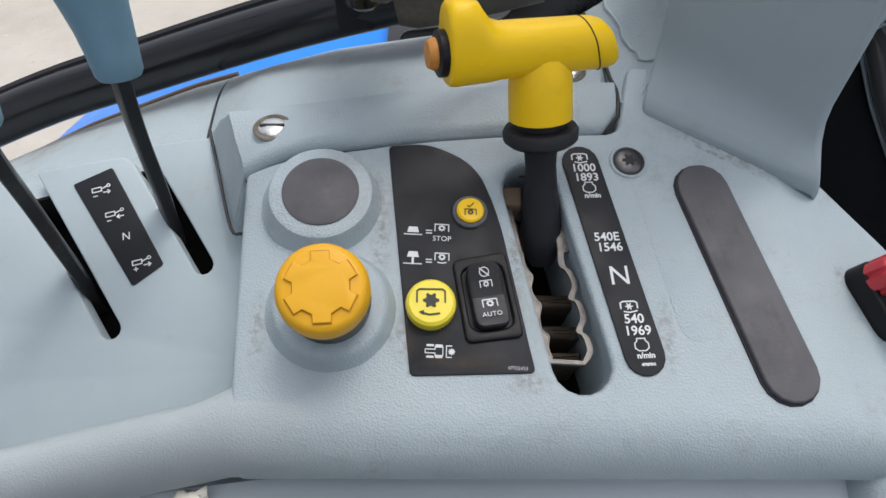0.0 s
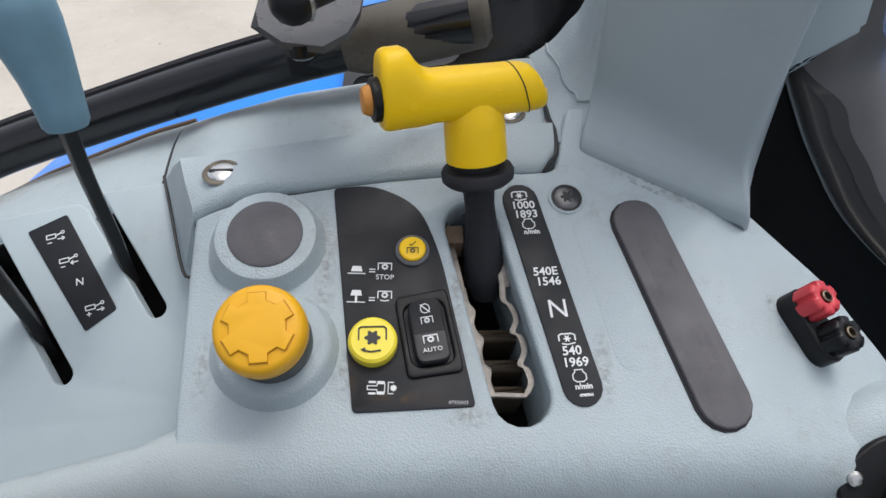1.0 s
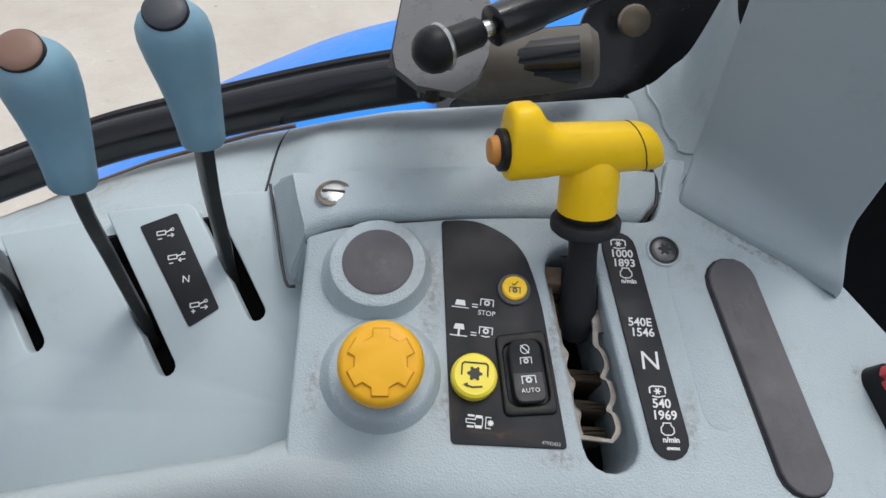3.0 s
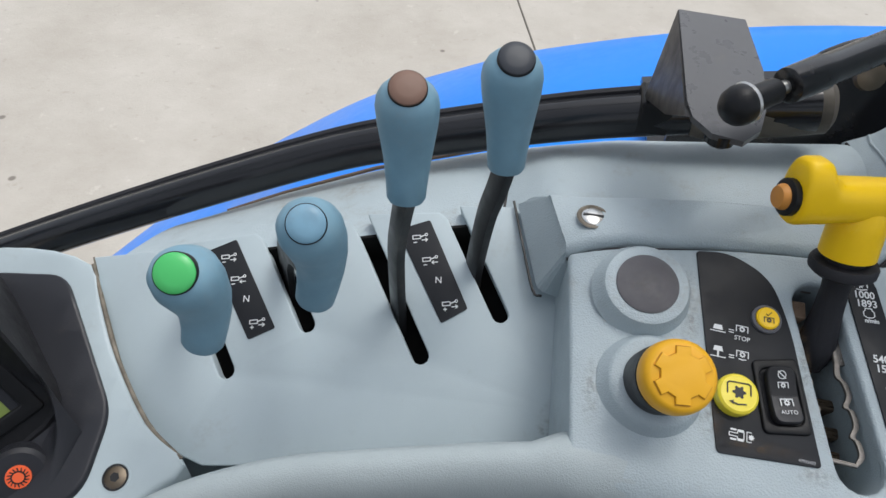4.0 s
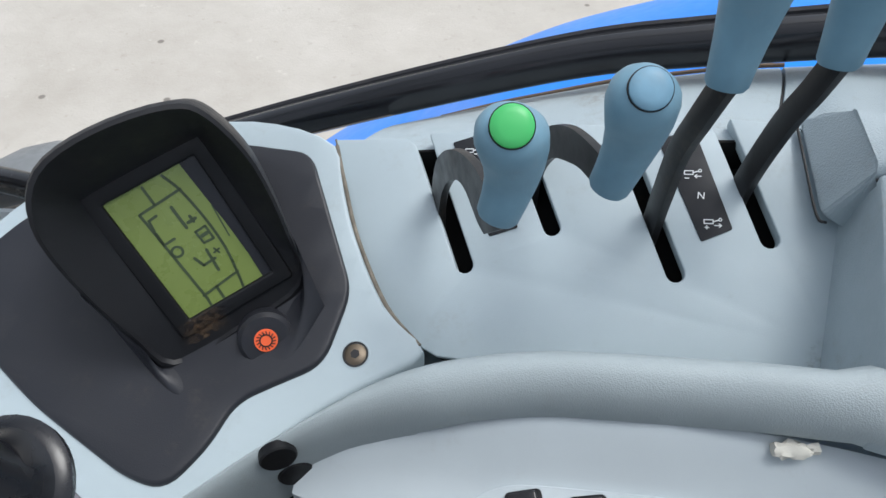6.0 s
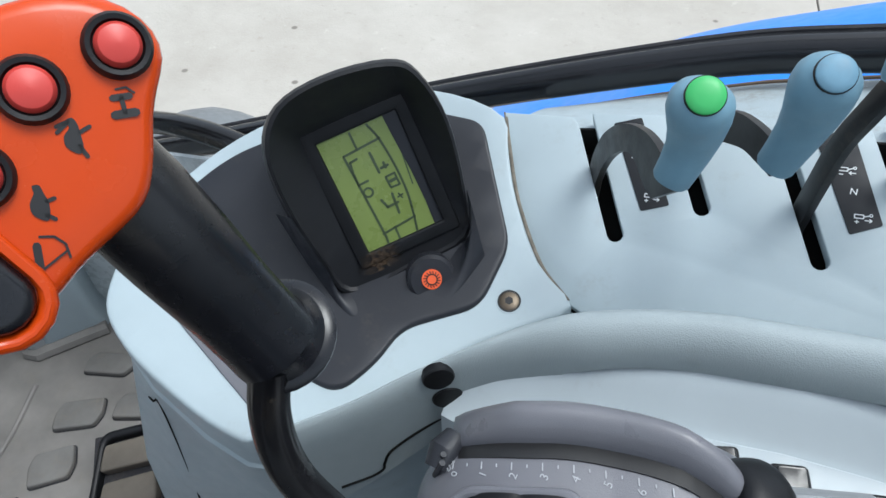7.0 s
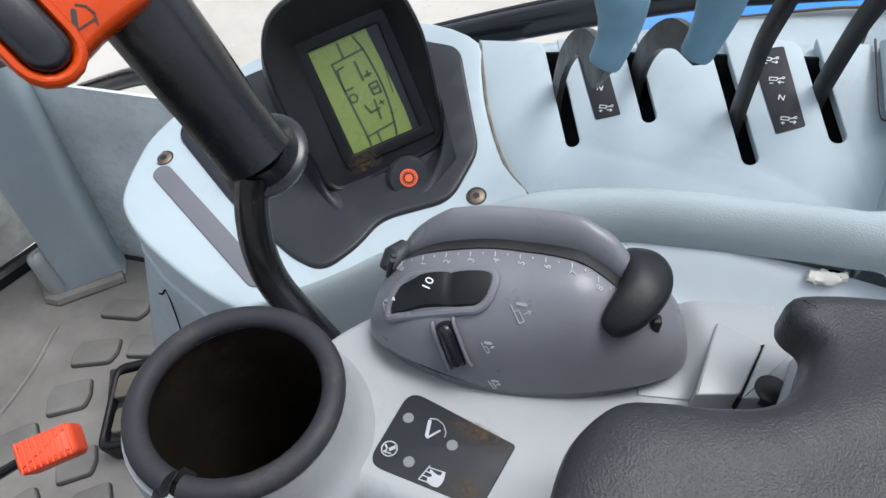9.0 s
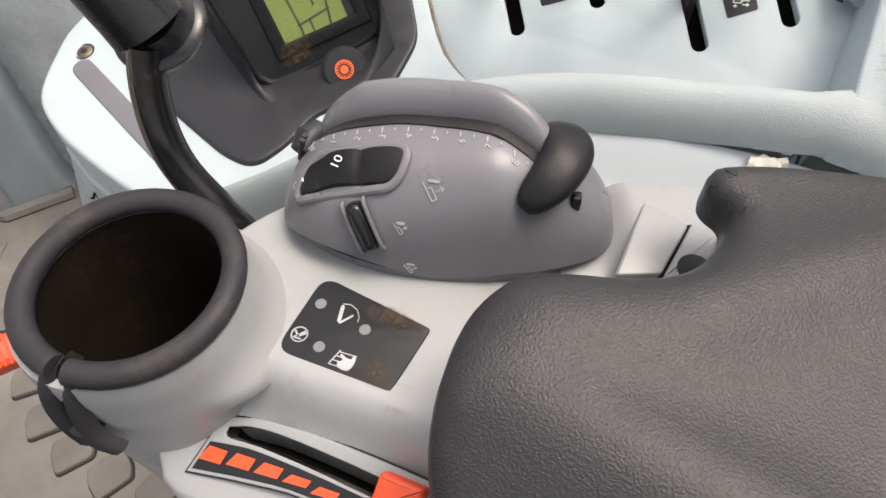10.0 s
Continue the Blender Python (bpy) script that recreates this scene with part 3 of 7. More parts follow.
part("pedestal", loft([pedestal_ring(-0.02, FLOOR_Z - 0.01), pedestal_ring(-0.012, -0.42), pedestal_ring(0.0015, -0.044), pedestal_ring(0.0022, -0.040), pedestal_ring(-0.0005, -0.036), pedestal_ring(-0.0010, -0.006)]), GREY_FLAT, console, "", 25)
part("flap_groove", tube(spline([(-0.7085, -0.0140, -0.272), (-0.690, -0.0190, -0.256), (-0.6735, -0.0208, -0.243), (-0.6765, -0.0295, -0.333), (-0.686, -0.0400, -0.445), (-0.698, -0.053, -0.58)], 5, False), 0.0010, 6), VOID, console)
for x, y, z in ((-0.4335, 0.0795, -0.1440), (-0.4285, 0.0840, -0.1760)):
    m = basis((x, y, z), (0.66, -0.75, 0.12))
    part("plug", lathe([(0.0128, -0.006), (0.0128, 0.0), (0.0118, 0.0012), (0.0, 0.0015)], 24, m), BLACK, console, "round black plastic plug")


part("cover_seam", tube(spline([(-0.4240, 0.0925, -0.206), (-0.4445, 0.0703, -0.222), (-0.4640, 0.0474, -0.243), (-0.4692, 0.0410, -0.262), (-0.4712, 0.0388, -0.275), (-0.4795, 0.0290, -0.281), (-0.497, 0.0095, -0.284)], 5, False), 0.0013, 6), VOID, console)

# trim strip behind the switch panel, and the shelf below the window
def strip_line(x):
    return linear([(-0.135, 0.3345), (-0.116, 0.3355), (-0.065, 0.340), (-0.02, 0.3475), (0.03, 0.353), (0.1, 0.357)], x)


def pto_z(x, y):
    return -0.030 - (0.0474 * (x + 0.016) - 0.3092 * (y - 0.211)) / 0.9498 - 7.0 * max(0.0, -0.066 - x) ** 2


rings = []
for i, x in enumerate(steps(-0.1175, 0.1075, 28)):
    y = strip_line(x)
    z = pto_z(x, y)
    b = table([(-0.128, 0.384), (-0.05, 0.388), (0.05, 0.392), (0.104, 0.39)], x)
    zb = table([(-0.128, 0.005), (0.0, 0.018), (0.104, 0.022)], x)
    s_ = -0.0175 * max(0.0, 1 - (x + 0.1175) / 0.07)
    end = 0.010 * max(0.0, (x - 0.0935) / 0.014) ** 3
    y, z = y + end, z + 0.3 * end
    rings.append([(x, y, z - 0.03), (x, y, z - 0.0045), (x, y + 0.0005, z - 0.0020), (x + 0.03 * s_, y + 0.0016, z + 0.0004), (x + 0.05 * s_, y + 0.0034, z + 0.0022), (x + 0.08 * s_, y + 0.006, z + 0.0034), (x + 0.5 * s_, (y + b) / 2, (z + zb) / 2 + 0.0036), (x + 0.93 * s_, b - 0.003, zb + 0.003), (x + s_, b, zb + 0.0010),
                  (x + s_, b + 0.003, zb - 0.012), (x + s_, b + 0.003, zb - 0.05)])
part("trim_strip", loft(rings), GREY, console)
# black tube: painted shade under the strip's edge, real seam at its right end
seam = [(x, strip_line(x) - 0.0022, pto_z(x, strip_line(x)) - 0.0060) for x in steps(-0.1165, 0.097, 16)]
seam += [(0.1035, 0.3600, 0.0138), (0.1075, 0.3650, 0.0158), (0.1090, 0.3740, 0.0180), (0.1095, 0.386, 0.0200), (0.1085, 0.402, 0.0185), (0.1075, 0.43, 0.0190), (0.1070, 0.47, 0.0175), (0.1068, 0.498, 0.0120)]
part("strip_seam_shade", tube(seam, 0.0013, 8), BLACKPRINT, console, "black line for shade under the strip and the seam at its end")
# faceted cap at the strip's end
cap = [(-0.1345, 0.3842, 0.0065), (-0.1155, 0.3362, 0.0010), (-0.1278, 0.3335, -0.0490), (-0.1335, 0.3350, -0.0475), (-0.1580, 0.4040, -0.0245), (-0.1465, 0.3975, -0.0085), (-0.128, 0.40, -0.06), (-0.118, 0.385, -0.01), (-0.112, 0.338, -0.06), (-0.112, 0.337, -0.02)]
bm = bmesh.new()
bmesh.ops.convex_hull(bm, input=[bm.verts.new(p) for p in cap])
bmesh.ops.dissolve_limit(bm, angle_limit=radians(6), verts=bm.verts[:], edges=bm.edges[:])
bmesh.ops.bevel(bm, geom=bm.edges[:], offset=0.0014, segments=3, affect="EDGES")
part("strip_end_cap", bm, GREY, console, "", 25)
part("cap_seam", tube(spline([(-0.1605, 0.408, -0.0262), (-0.1500, 0.3760, -0.0360), (-0.1360, 0.3350, -0.0490), (-0.1285, 0.3322, -0.0515)], 4, False), 0.0011, 6), BLACKPRINT, console)


def shelf(name, x0, x1, inner, outer):
    def f(u, v):
        x = x0 + (x1 - x0) * u
        yi, zi = inner(x)
        yo, zo = outer(x)
        bulge = 0.010 * math.sin(math.pi * v ** 1.35)
        lip = 0.006 * max(0.0, (v - 0.93) / 0.07) ** 2
        return (x, yi + (yo - yi) * v, zi + (zo - zi) * v + bulge - lip)
    part(name, frame_sheet((steps(0, 1, 24), steps(0, 1, 16)), f, 0.02), GREY, console)


def shelf_edge(x):
    return (linear([(-0.6, 0.468), (-0.5, 0.482), (-0.4, 0.494), (-0.3, 0.502), (-0.2, 0.505), (-0.08, 0.5075), (0.06, 0.5003), (0.1, 0.4995)], x),
            linear([(-0.6, -0.238), (-0.5, -0.186), (-0.4, -0.137), (-0.3, -0.092), (-0.2, -0.0546), (-0.08, -0.0216), (0.06, 0.0042), (0.1, 0.0115)], x))


inner_y = lambda x: linear([(-0.50, 0.318), (-0.363, 0.352), (-0.218, 0.389), (-0.158, 0.402)], x)
inner_z = lambda x: linear([(-0.50, -0.094), (-0.363, -0.07), (-0.218, -0.050), (-0.185, -0.046), (-0.158, -0.040)], x)
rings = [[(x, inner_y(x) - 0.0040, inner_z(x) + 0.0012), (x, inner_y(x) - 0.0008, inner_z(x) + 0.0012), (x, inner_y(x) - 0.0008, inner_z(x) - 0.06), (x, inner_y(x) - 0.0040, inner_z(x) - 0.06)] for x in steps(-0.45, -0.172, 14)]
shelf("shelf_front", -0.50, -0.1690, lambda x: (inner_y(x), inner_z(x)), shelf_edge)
# added near-black sheet, painted shade at the back of the slots
part("slot_back_shade", loft(rings), VOID, console, "near-black sheet standing in for shade behind the lever slots")
shelf("shelf_rear", -0.1665, 0.1075, lambda x: (linear([(-0.1665, 0.408), (-0.150, 0.402), (-0.132, 0.390), (-0.05, 0.392), (0.108, 0.394)], x),
                                               linear([(-0.1665, -0.040), (-0.15, -0.028), (-0.132, -0.010), (0.0, 0.004), (0.108, 0.010)], x)), shelf_edge)
part("shelf_seam", tube([(-0.1678, 0.408 + 0.094 * k / 8, -0.0415 - 0.0080 * k / 8 + 0.010 * math.sin(math.pi * (k / 8) ** 1.35)) for k in range(9)], 0.0012, 6), BLACKPRINT, console)
part("shelf_edge_seal", tube([(x, shelf_edge(x)[0] + 0.0015, shelf_edge(x)[1] + 0.0005) for x in steps(-0.47, -0.165, 20)], 0.0020, 8), TAN, console, "dry tan rubber edge")
# base of the rear pillar cover
def base_f(u, v):
    x = 0.1115 + 0.088 * u
    y = 0.36 + 0.030 * v - 0.03 * u * (1 - v)
    return (x, y, pto_z(x, min(y, 0.375)) - 0.003 - 0.012 * max(0.0, v - 0.45))
part("pillar_base", frame_sheet((steps(0, 1, 12), steps(0, 1, 12)), base_f, 0.03), GREY, console)

sweep_in = spline([(0.1095, 0.377, pto_z(0.1095, 0.375) + 0.0006), (0.119, 0.377, pto_z(0.119, 0.375) + 0.0006), (0.130, 0.390, 0.024), (0.139, 0.402, 0.05), (0.144, 0.410, 0.11)], 5, False)
sweep_out = spline([(0.107, 0.505, 0.008), (0.124, 0.5, 0.024), (0.135, 0.5, 0.039), (0.146, 0.5, 0.057), (0.160, 0.5, 0.12)], 5, False)
def sweep_f(i, v):
    return Vector(lerp(sweep_in[i], sweep_out[i], v)) - Vector((0.3, 0.3, 0.6)) * (0.010 * min(1.0, i / 9) * math.sin(math.pi * v))


part("corner_sweep", frame_sheet((list(range(len(sweep_in))), steps(0, 1, 10)), sweep_f, 0.006), GREY, console, "", 70)
part("sweep_crease", tube([sweep_f(int(4 + 9 * k / 12), 1 - k / 12) + Vector((0, -0.0006, 0.0006)) for k in range(13)], 0.0011, 6), PILLAR, console)

# lower inner shelf with switches
def roll_foot(x):
    return (linear([(-0.48, 0.075), (-0.4, 0.105), (-0.33, 0.133), (-0.26, 0.148), (-0.2, 0.1585), (-0.14, 0.169), (-0.08, 0.1764), (0.0, 0.181), (0.4, 0.181)], x),
            linear([(-0.48, -0.19), (-0.4, -0.148), (-0.33, -0.118), (-0.26, -0.095), (-0.2, -0.0826), (-0.14, -0.0798), (-0.08, -0.080), (0.0, -0.083), (0.1, -0.090), (0.4, -0.10)], x))


def low_z(x, y):
    yc, zc = roll_foot(x)
    d = yc - y
    return zc - 0.004 - 0.036 * smooth(-0.012, 0.038, d) - 0.10 * max(0.0, d - 0.03)


def low_f(u, v):
    x = -0.43 + 0.785 * u
    y = roll_foot(x)[0] + 0.008 - linear([(-0.44, 0.022), (-0.37, 0.055), (-0.30, 0.135)], x) * v
    return (x, y, low_z(x, y))


inner = thing("inner_shelf", (-0.1, 0.1, -0.3), "smooth pale grey lower shelf with a row of black switches", "console shelf")
part("shelf_top", frame_sheet((steps(0, 1, 24), steps(0, 1, 18)), low_f, 0.03), SHELF, inner)

# dirt and painted groove shade in the seams of the lever panel and round the slot
for line in ([(-0.289, 0.041), (-0.262, -0.003), (-0.237, -0.041), (-0.219, -0.066), (-0.197, -0.087), (-0.172, -0.1)], [(0.1, -0.06), (0.112, -0.02), (0.108, 0.06), (0.092, 0.10)]):
    part("seam_dirt_shade", tube([tuple(lev(u, v, -0.0005)) for u, v in spline(line, 4, False)], 0.0009, 6), DIRTSHADE, console, "dull brown line of dirt and painted groove shade")

# ---- window frame, fender ----
wf = [(-1.15, 0.325, -0.405), (-0.95, 0.350, -0.312), (-0.77, 0.383, -0.231), (-0.60, 0.418, -0.157), (-0.45, 0.4535, -0.099), (-0.33, 0.4795, -0.0565), (-0.24, 0.487, -0.029), (-0.13, 0.486, 0.0065), (-0.05, 0.481, 0.030), (0.02, 0.478, 0.047), (0.060, 0.477, 0.055)]
frame_1 = thing("window_1", (-0.3, 0.46, -0.1), "curved black painted window frame tube with a rubber seal", "window", kind="structure")
path = spline(wf, 6, False)


def frame_r(a):
    """The frame's section: a tube with a flat upper face that carries two narrow grooves."""
    flat = min(0.0195, 0.0172 / math.cos(radians(max(-28, min(28, a - 106)))))
    return flat - 0.0010 * (smooth(98, 100, a) * (1 - smooth(102, 104, a)) + smooth(112, 114, a) * (1 - smooth(117, 119, a)))


rings = []
for i, q in enumerate(path):
    d = (Vector(path[min(i + 1, len(path) - 1)]) - Vector(path[max(i - 1, 0)])).normalized()
    side = d.cross(Vector((0, 0, 1))).normalized()
    up_ = side.cross(d)
    rings.append([tuple(Vector(q) + (side * math.cos(radians(a)) + up_ * math.sin(radians(a))) * frame_r(a)) for a in
                  (*range(-180, 75, 15), 78, 82, 88, 94, 98, 100, 102, 104, 108, 112, 114, 117, 119, 124, 130, 136, 150, 165)])
part("window_frame", loft(rings), FRAMEBLACK, frame_1, "", 50)
part("seal", tube([(x, y + 0.012, z + 0.0140) for x, y, z in path], 0.0055, 8, 0.8), RUBBER, frame_1)

# the fender runs from below the shelf's edge out to its crowned rim
FAR_Y = [(-0.96, 0.97), (-0.92, 0.968), (-0.85, 0.965), (-0.69, 0.948), (-0.55, 0.932), (-0.42, 0.9115), (-0.28, 0.878), (-0.15, 0.842), (0.08, 0.772), (0.3, 0.698), (0.45, 0.66)]
FAR_Z = [(-0.96, -1.30), (-0.92, -0.84), (-0.85, -0.655), (-0.69, -0.499), (-0.55, -0.384), (-0.42, -0.286), (-0.28, -0.198), (-0.15, -0.125), (0.08, -0.027), (0.3, 0.036), (0.45, 0.06)]


far_edge = spline([(x, y, z) for (x, y), (_, z) in zip(FAR_Y, FAR_Z)], 6, False)


def fender_f(x, v):
    far_y, far_z = linear([(p[0], p[1]) for p in far_edge], x), linear([(p[0], p[2]) for p in far_edge], x)
    near_z = shelf_edge(x)[1] - 0.045 - 0.55 * max(0.0, -0.45 - x)
    if v > 1:
        a = (v - 1) * math.pi / 2
        return (x, far_y + 0.03 * math.sin(a), far_z - 0.03 * (1 - math.cos(a)) - 0.02 * (v - 1))
    return (x, 0.53 + (far_y - 0.53) * v, near_z + (far_z - near_z) * v + 0.014 * math.sin(math.pi * v))


fender = thing("rear_fender", (0.0, 0.6, -0.4), "glossy blue painted rear fender outside the window", "fender")
fender_x = [p[0] for p in far_edge]
part("fender_skin", frame_sheet((fender_x, [*steps(0, 1, 8), 1.3, 1.65, 2.0]), fender_f, 0.012), BLUE, fender, "", 60)
part("fender_side", block((0.22, 0.535, -0.75), (0.85, 0.547, 0.03), 0.004), BLUE, fender)

# ---- rear pillar ----
pillar = thing("rear_pillar_cover", (0.18, 0.37, 0.0), "grey plastic cover of the rear cab pillar", "pillar cover")
rings = []
for h, fl in ((-0.006, 1.0), (0.0, 1.05), (0.004, 1.0), (0.009, 0.8), (0.015, 0.5), (0.022, 0.22), (0.030, 0.05), (0.04, 0.0), (0.2, 0.0), (0.5, 0.0), (0.95, 0.0)):
    w = max(0.0, h) * 0.12
    front_x = linear([(-0.006, 0.217), (0.0, 0.216), (0.03, 0.2125), (0.06, 0.2110), (0.09, 0.2125), (0.13, 0.2175), (0.2, 0.226), (0.95, 0.26)], h + (0.0155 - 0.19 * 0.09) * max(0.0, 1 - h / 0.2))
    pts = [(0.132 - 0.010 * fl, 0.400 - 0.028 * fl + w * 0.2), (front_x + 0.004 * fl, 0.331 - 0.013 * fl + w * 0.2), (0.2655 + 0.03 * max(0.0, h - 0.08), 0.404 + w), (0.20 + w * 0.5, 0.50 + w)]
    rings.append([(*p, h + (0.0155 - 0.19 * (p[0] - 0.122) - 1.2 * max(0.0, p[0] - 0.218)) * max(0.0, 1 - max(0.0, h) / (0.2 if p[0] < 0.22 else 0.1))) for p in rounded(pts, 0.007, 4)])
part("cover", loft(rings), PILLAR, pillar)

bm = bmesh.new()
bmesh.ops.convex_hull(bm, input=[bm.verts.new(p) for p in [(0.245, 0.405, 0.035), (0.2625, 0.396, 0.056), (0.291, 0.393, 0.080), (0.294, 0.46, 0.35), (0.25, 0.455, 0.35), (0.255, 0.43, 0.05), (0.30, 0.42, 0.085), (0.30, 0.48, 0.35)]])
bmesh.ops.bevel(bm, geom=bm.edges[:], offset=0.003, segments=2, affect="EDGES")
part("flared_flange", bm, GREY_FLAT, pillar)

# ---- PTO switches ----
def text(body, size, M, mat, parent, name="lettering", align="CENTER", spacing=1.0, bold=0.0):
    cu = bpy.data.curves.new("lettering", "FONT")
    cu.body, cu.size, cu.align_x, cu.align_y = body, size, align, "CENTER"
    cu.extrude, cu.space_character, cu.offset, cu.resolution_u = 0.00012, spacing, bold, 3
    ob = new("lettering", cu)
    me = bpy.data.meshes.new_from_object(ob.evaluated_get(bpy.context.evaluated_depsgraph_get()))
    bpy.data.objects.remove(ob)
    bpy.data.curves.remove(cu)
    b = bmesh.new()
    b.from_mesh(me)
    bpy.data.meshes.remove(me)
    b.transform(M)
    return part(name, b, mat, parent)


def at(F, u, v, h=0.0, turn=0.0):
    return F @ Matrix.Translation((u, v, h)) @ Matrix.Rotation(radians(turn), 4, "Z")


T0 = 0.00025


def line2(bm, pts, w, M):
    """Printed strokes through points."""
    for a, b in zip(pts, pts[1:]):
        plate(capsule(a, b, w / 2, 3), 0, T0, 0, M, bm=bm)


def ring2(bm, r, w, M, n=20, cx=0, cy=0):
    plate(circle(r, n, cx, cy), 0, T0, 0, M, holes=[circle(r - w, n, cx, cy)], bm=bm)


def disc2(bm, pts, M):
    plate(pts, 0, T0, 0, M, bm=bm)


def cog(r, teeth=8, depth=0.25, cx=0, cy=0):
    out = []
    for i in range(teeth * 4):
        q = r if i % 4 in (0, 1) else r * (1 - depth)
        a = 2 * math.pi * (i - 0.5) / (teeth * 4)
        out.append((cx + q * math.cos(a), cy + q * math.sin(a)))
    return out


def pto_symbol(bm, s, M, tail=True):
    """A shaft cross-section under a bracket; s is its width."""
    line2(bm, [(-s / 2, -s * 0.25), (-s / 2, s * 0.3), (s / 2, s * 0.3), (s / 2, -s * 0.25)], s * 0.08, M)
    plate(cog(s * 0.27), 0, T0, 0, M, holes=[circle(s * 0.11, 12)], bm=bm)
    if tail:
        line2(bm, [(-s * 0.3, -s * 0.42), (0, -s * 0.48), (s * 0.3, -s * 0.42)], s * 0.08, M)


switches = thing("pto_switch_panel", pto(0.02, 0.06), "black decal plate with PTO symbols and switches on the grey console", "switch panel")
deck = rounded([(0.0, 0.0), (0.0635, 0.002), (0.048, 0.092), (0.036, 0.125), (0.008, 0.1385), (-0.0145, 0.1355)], [0.003, 0.003, 0.03, 0.03, 0.02, 0.003], 6)
decal = part("decal", plate(deck, 0.0003, 0.0012, 0.0004, PTO), STICKER, switches)
# rocker switch
bez = [(0.0285, 0.0165), (0.0585, 0.0205), (0.0505, 0.0685), (0.0215, 0.0625)]
rocker = part("rocker_bezel", plate(rounded(bez, 0.004), 0.001, 0.0034, 0.0012, PTO, holes=[rounded([lerp(p, (0.0399, 0.042), 0.24) for p in bez], 0.006)]), BLACK, switches)
rm = at(PTO, 0.0400, 0.0418, 0, 9)
bm = plate(rect(0.0185, 0.036, r=0.006), 0.0015, 0.006, 0.0015, rm, field=lambda u, v: 9.0 * v * v + 0.03 * v, step=0.004)
button = part("rocker_button", bm, SWITCHBLACK, rocker)
# lower half in a lighter black, the light on it painted in
bm = plate(rounded([(-0.0088, -0.0172), (0.0088, -0.0172), (0.0088, -0.0004), (-0.0088, -0.0004)], [0.005, 0.005, 0.0006, 0.0006]), 0.0015, 0.0064, 0.0006, rm, field=lambda u, v: 9.0 * v * v + 0.03 * v, step=0.004)
part("rocker_lit_half", bm, DASH, rocker)
bm = bmesh.new()
m = at(rm, 0, 0.0125, 0.0080) @ Matrix.Rotation(radians(14), 4, "X")
ring2(bm, 0.0027, 0.0005, m), line2(bm, [(-0.0022, 0.0022), (0.0022, -0.0022)], 0.0006, m)
pto_symbol(bm, 0.0062, at(rm, 0, 0.0060, 0.0069) @ Matrix.Rotation(radians(7), 4, "X"), False)
pto_symbol(bm, 0.0075, at(rm, 0, -0.0050, 0.0072) @ Matrix.Rotation(radians(-5), 4, "X"), False)
part("rocker_symbols", bm, WHITE, rocker)
text("AUTO", 0.0036, at(rm, 0, -0.0112, 0.0084) @ Matrix.Rotation(radians(-11), 4, "X"), WHITE, rocker, spacing=1.1)
# small amber push button
b1 = part("indicator_button", lathe([(0.0098, 0.001), (0.0098, 0.0032), (0.0086, 0.0044), (0.0078, 0.004), (0.0078, 0.002)], 26, at(PTO, 0.032, 0.0925)), CHARCOAL, switches, "grey ringed yellow push button")
part("button_face", lathe([(0.0076, 0.002), (0.0076, 0.005), (0.0066, 0.0058), (0.0, 0.006)], 26, at(PTO, 0.032, 0.0925)), YELLOW, b1)
bm = bmesh.new()
m = at(PTO, 0.032, 0.0905, 0.0061)
pto_symbol(bm, 0.0062, m, False)
line2(bm, [(-0.0016, 0.0042), (-0.0006, 0.0032), (0.0018, 0.0058)], 0.0005, m)
part("button_symbol", bm, BLACKPRINT, b1)
# lemon push button
b2 = part("pto_button", lathe([(0.0128, 0.001), (0.0132, 0.006), (0.0127, 0.0085), (0.0112, 0.0098), (0.0, 0.0102)], 32, at(PTO, 0.0102, 0.0365)), LEMON, switches, "lemon yellow round push button")
bm = bmesh.new()
m = at(PTO, 0.0102, 0.0365, 0.0102)
line2(bm, [(-0.0072, -0.0005), (-0.0072, 0.0055), (-0.006, 0.0066), (0.006, 0.0066), (0.0072, 0.0055), (0.0072, -0.0005)], 0.0008, m)
disc2(bm, cog(0.0042, 6, 0.3, 0, 0.0005), m)
line2(bm, [(-0.0045, -0.0062), (-0.001, -0.0072), (0.0042, -0.0065)], 0.0009, m)
disc2(bm, [(-0.0062, -0.0058), (-0.0036, -0.0074), (-0.0036, -0.0048)], m)
part("button_symbol", bm, BLACKPRINT, b2)
# printed pictograms
bm = bmesh.new()
for v, up in ((0.0805, 0.0), (0.063, 0.0026)):
    m = at(PTO, 0.0005, v, 0.0013, -2)
    disc2(bm, [(-0.0032, -0.0005 + up), (0.0032, -0.0005 + up), (0.0024, 0.0028 + up), (-0.0024, 0.0028 + up)], m)
    line2(bm, [(-0.0048, -0.0018), (0.0048, -0.0018)], 0.0006, m)
    if up:
        line2(bm, [(0, -0.0018), (0, 0.002)], 0.0012, m)
    line2(bm, [(0.0072, 0.001), (0.0102, 0.001)], 0.0006, m)
    line2(bm, [(0.0072, -0.0006), (0.0102, -0.0006)], 0.0006, m)
    part("pictogram", bm, WHITE, decal)
    bm = bmesh.new()
    pto_symbol(bm, 0.0075, at(PTO, 0.0163, v + 0.0022, 0.0013, -2), up > 0)
    part("pictogram", bm, WHITE, decal)
    bm = bmesh.new()
m = at(PTO, 0.0135, 0.0128, 0.0013, -2)
for q in (-0.005, -0.0005):
    line2(bm, [(q, 0.003), (q + 0.003, 0.003)], 0.0011, m)
    line2(bm, [(q, -0.003), (q + 0.003, -0.003)], 0.0011, m)
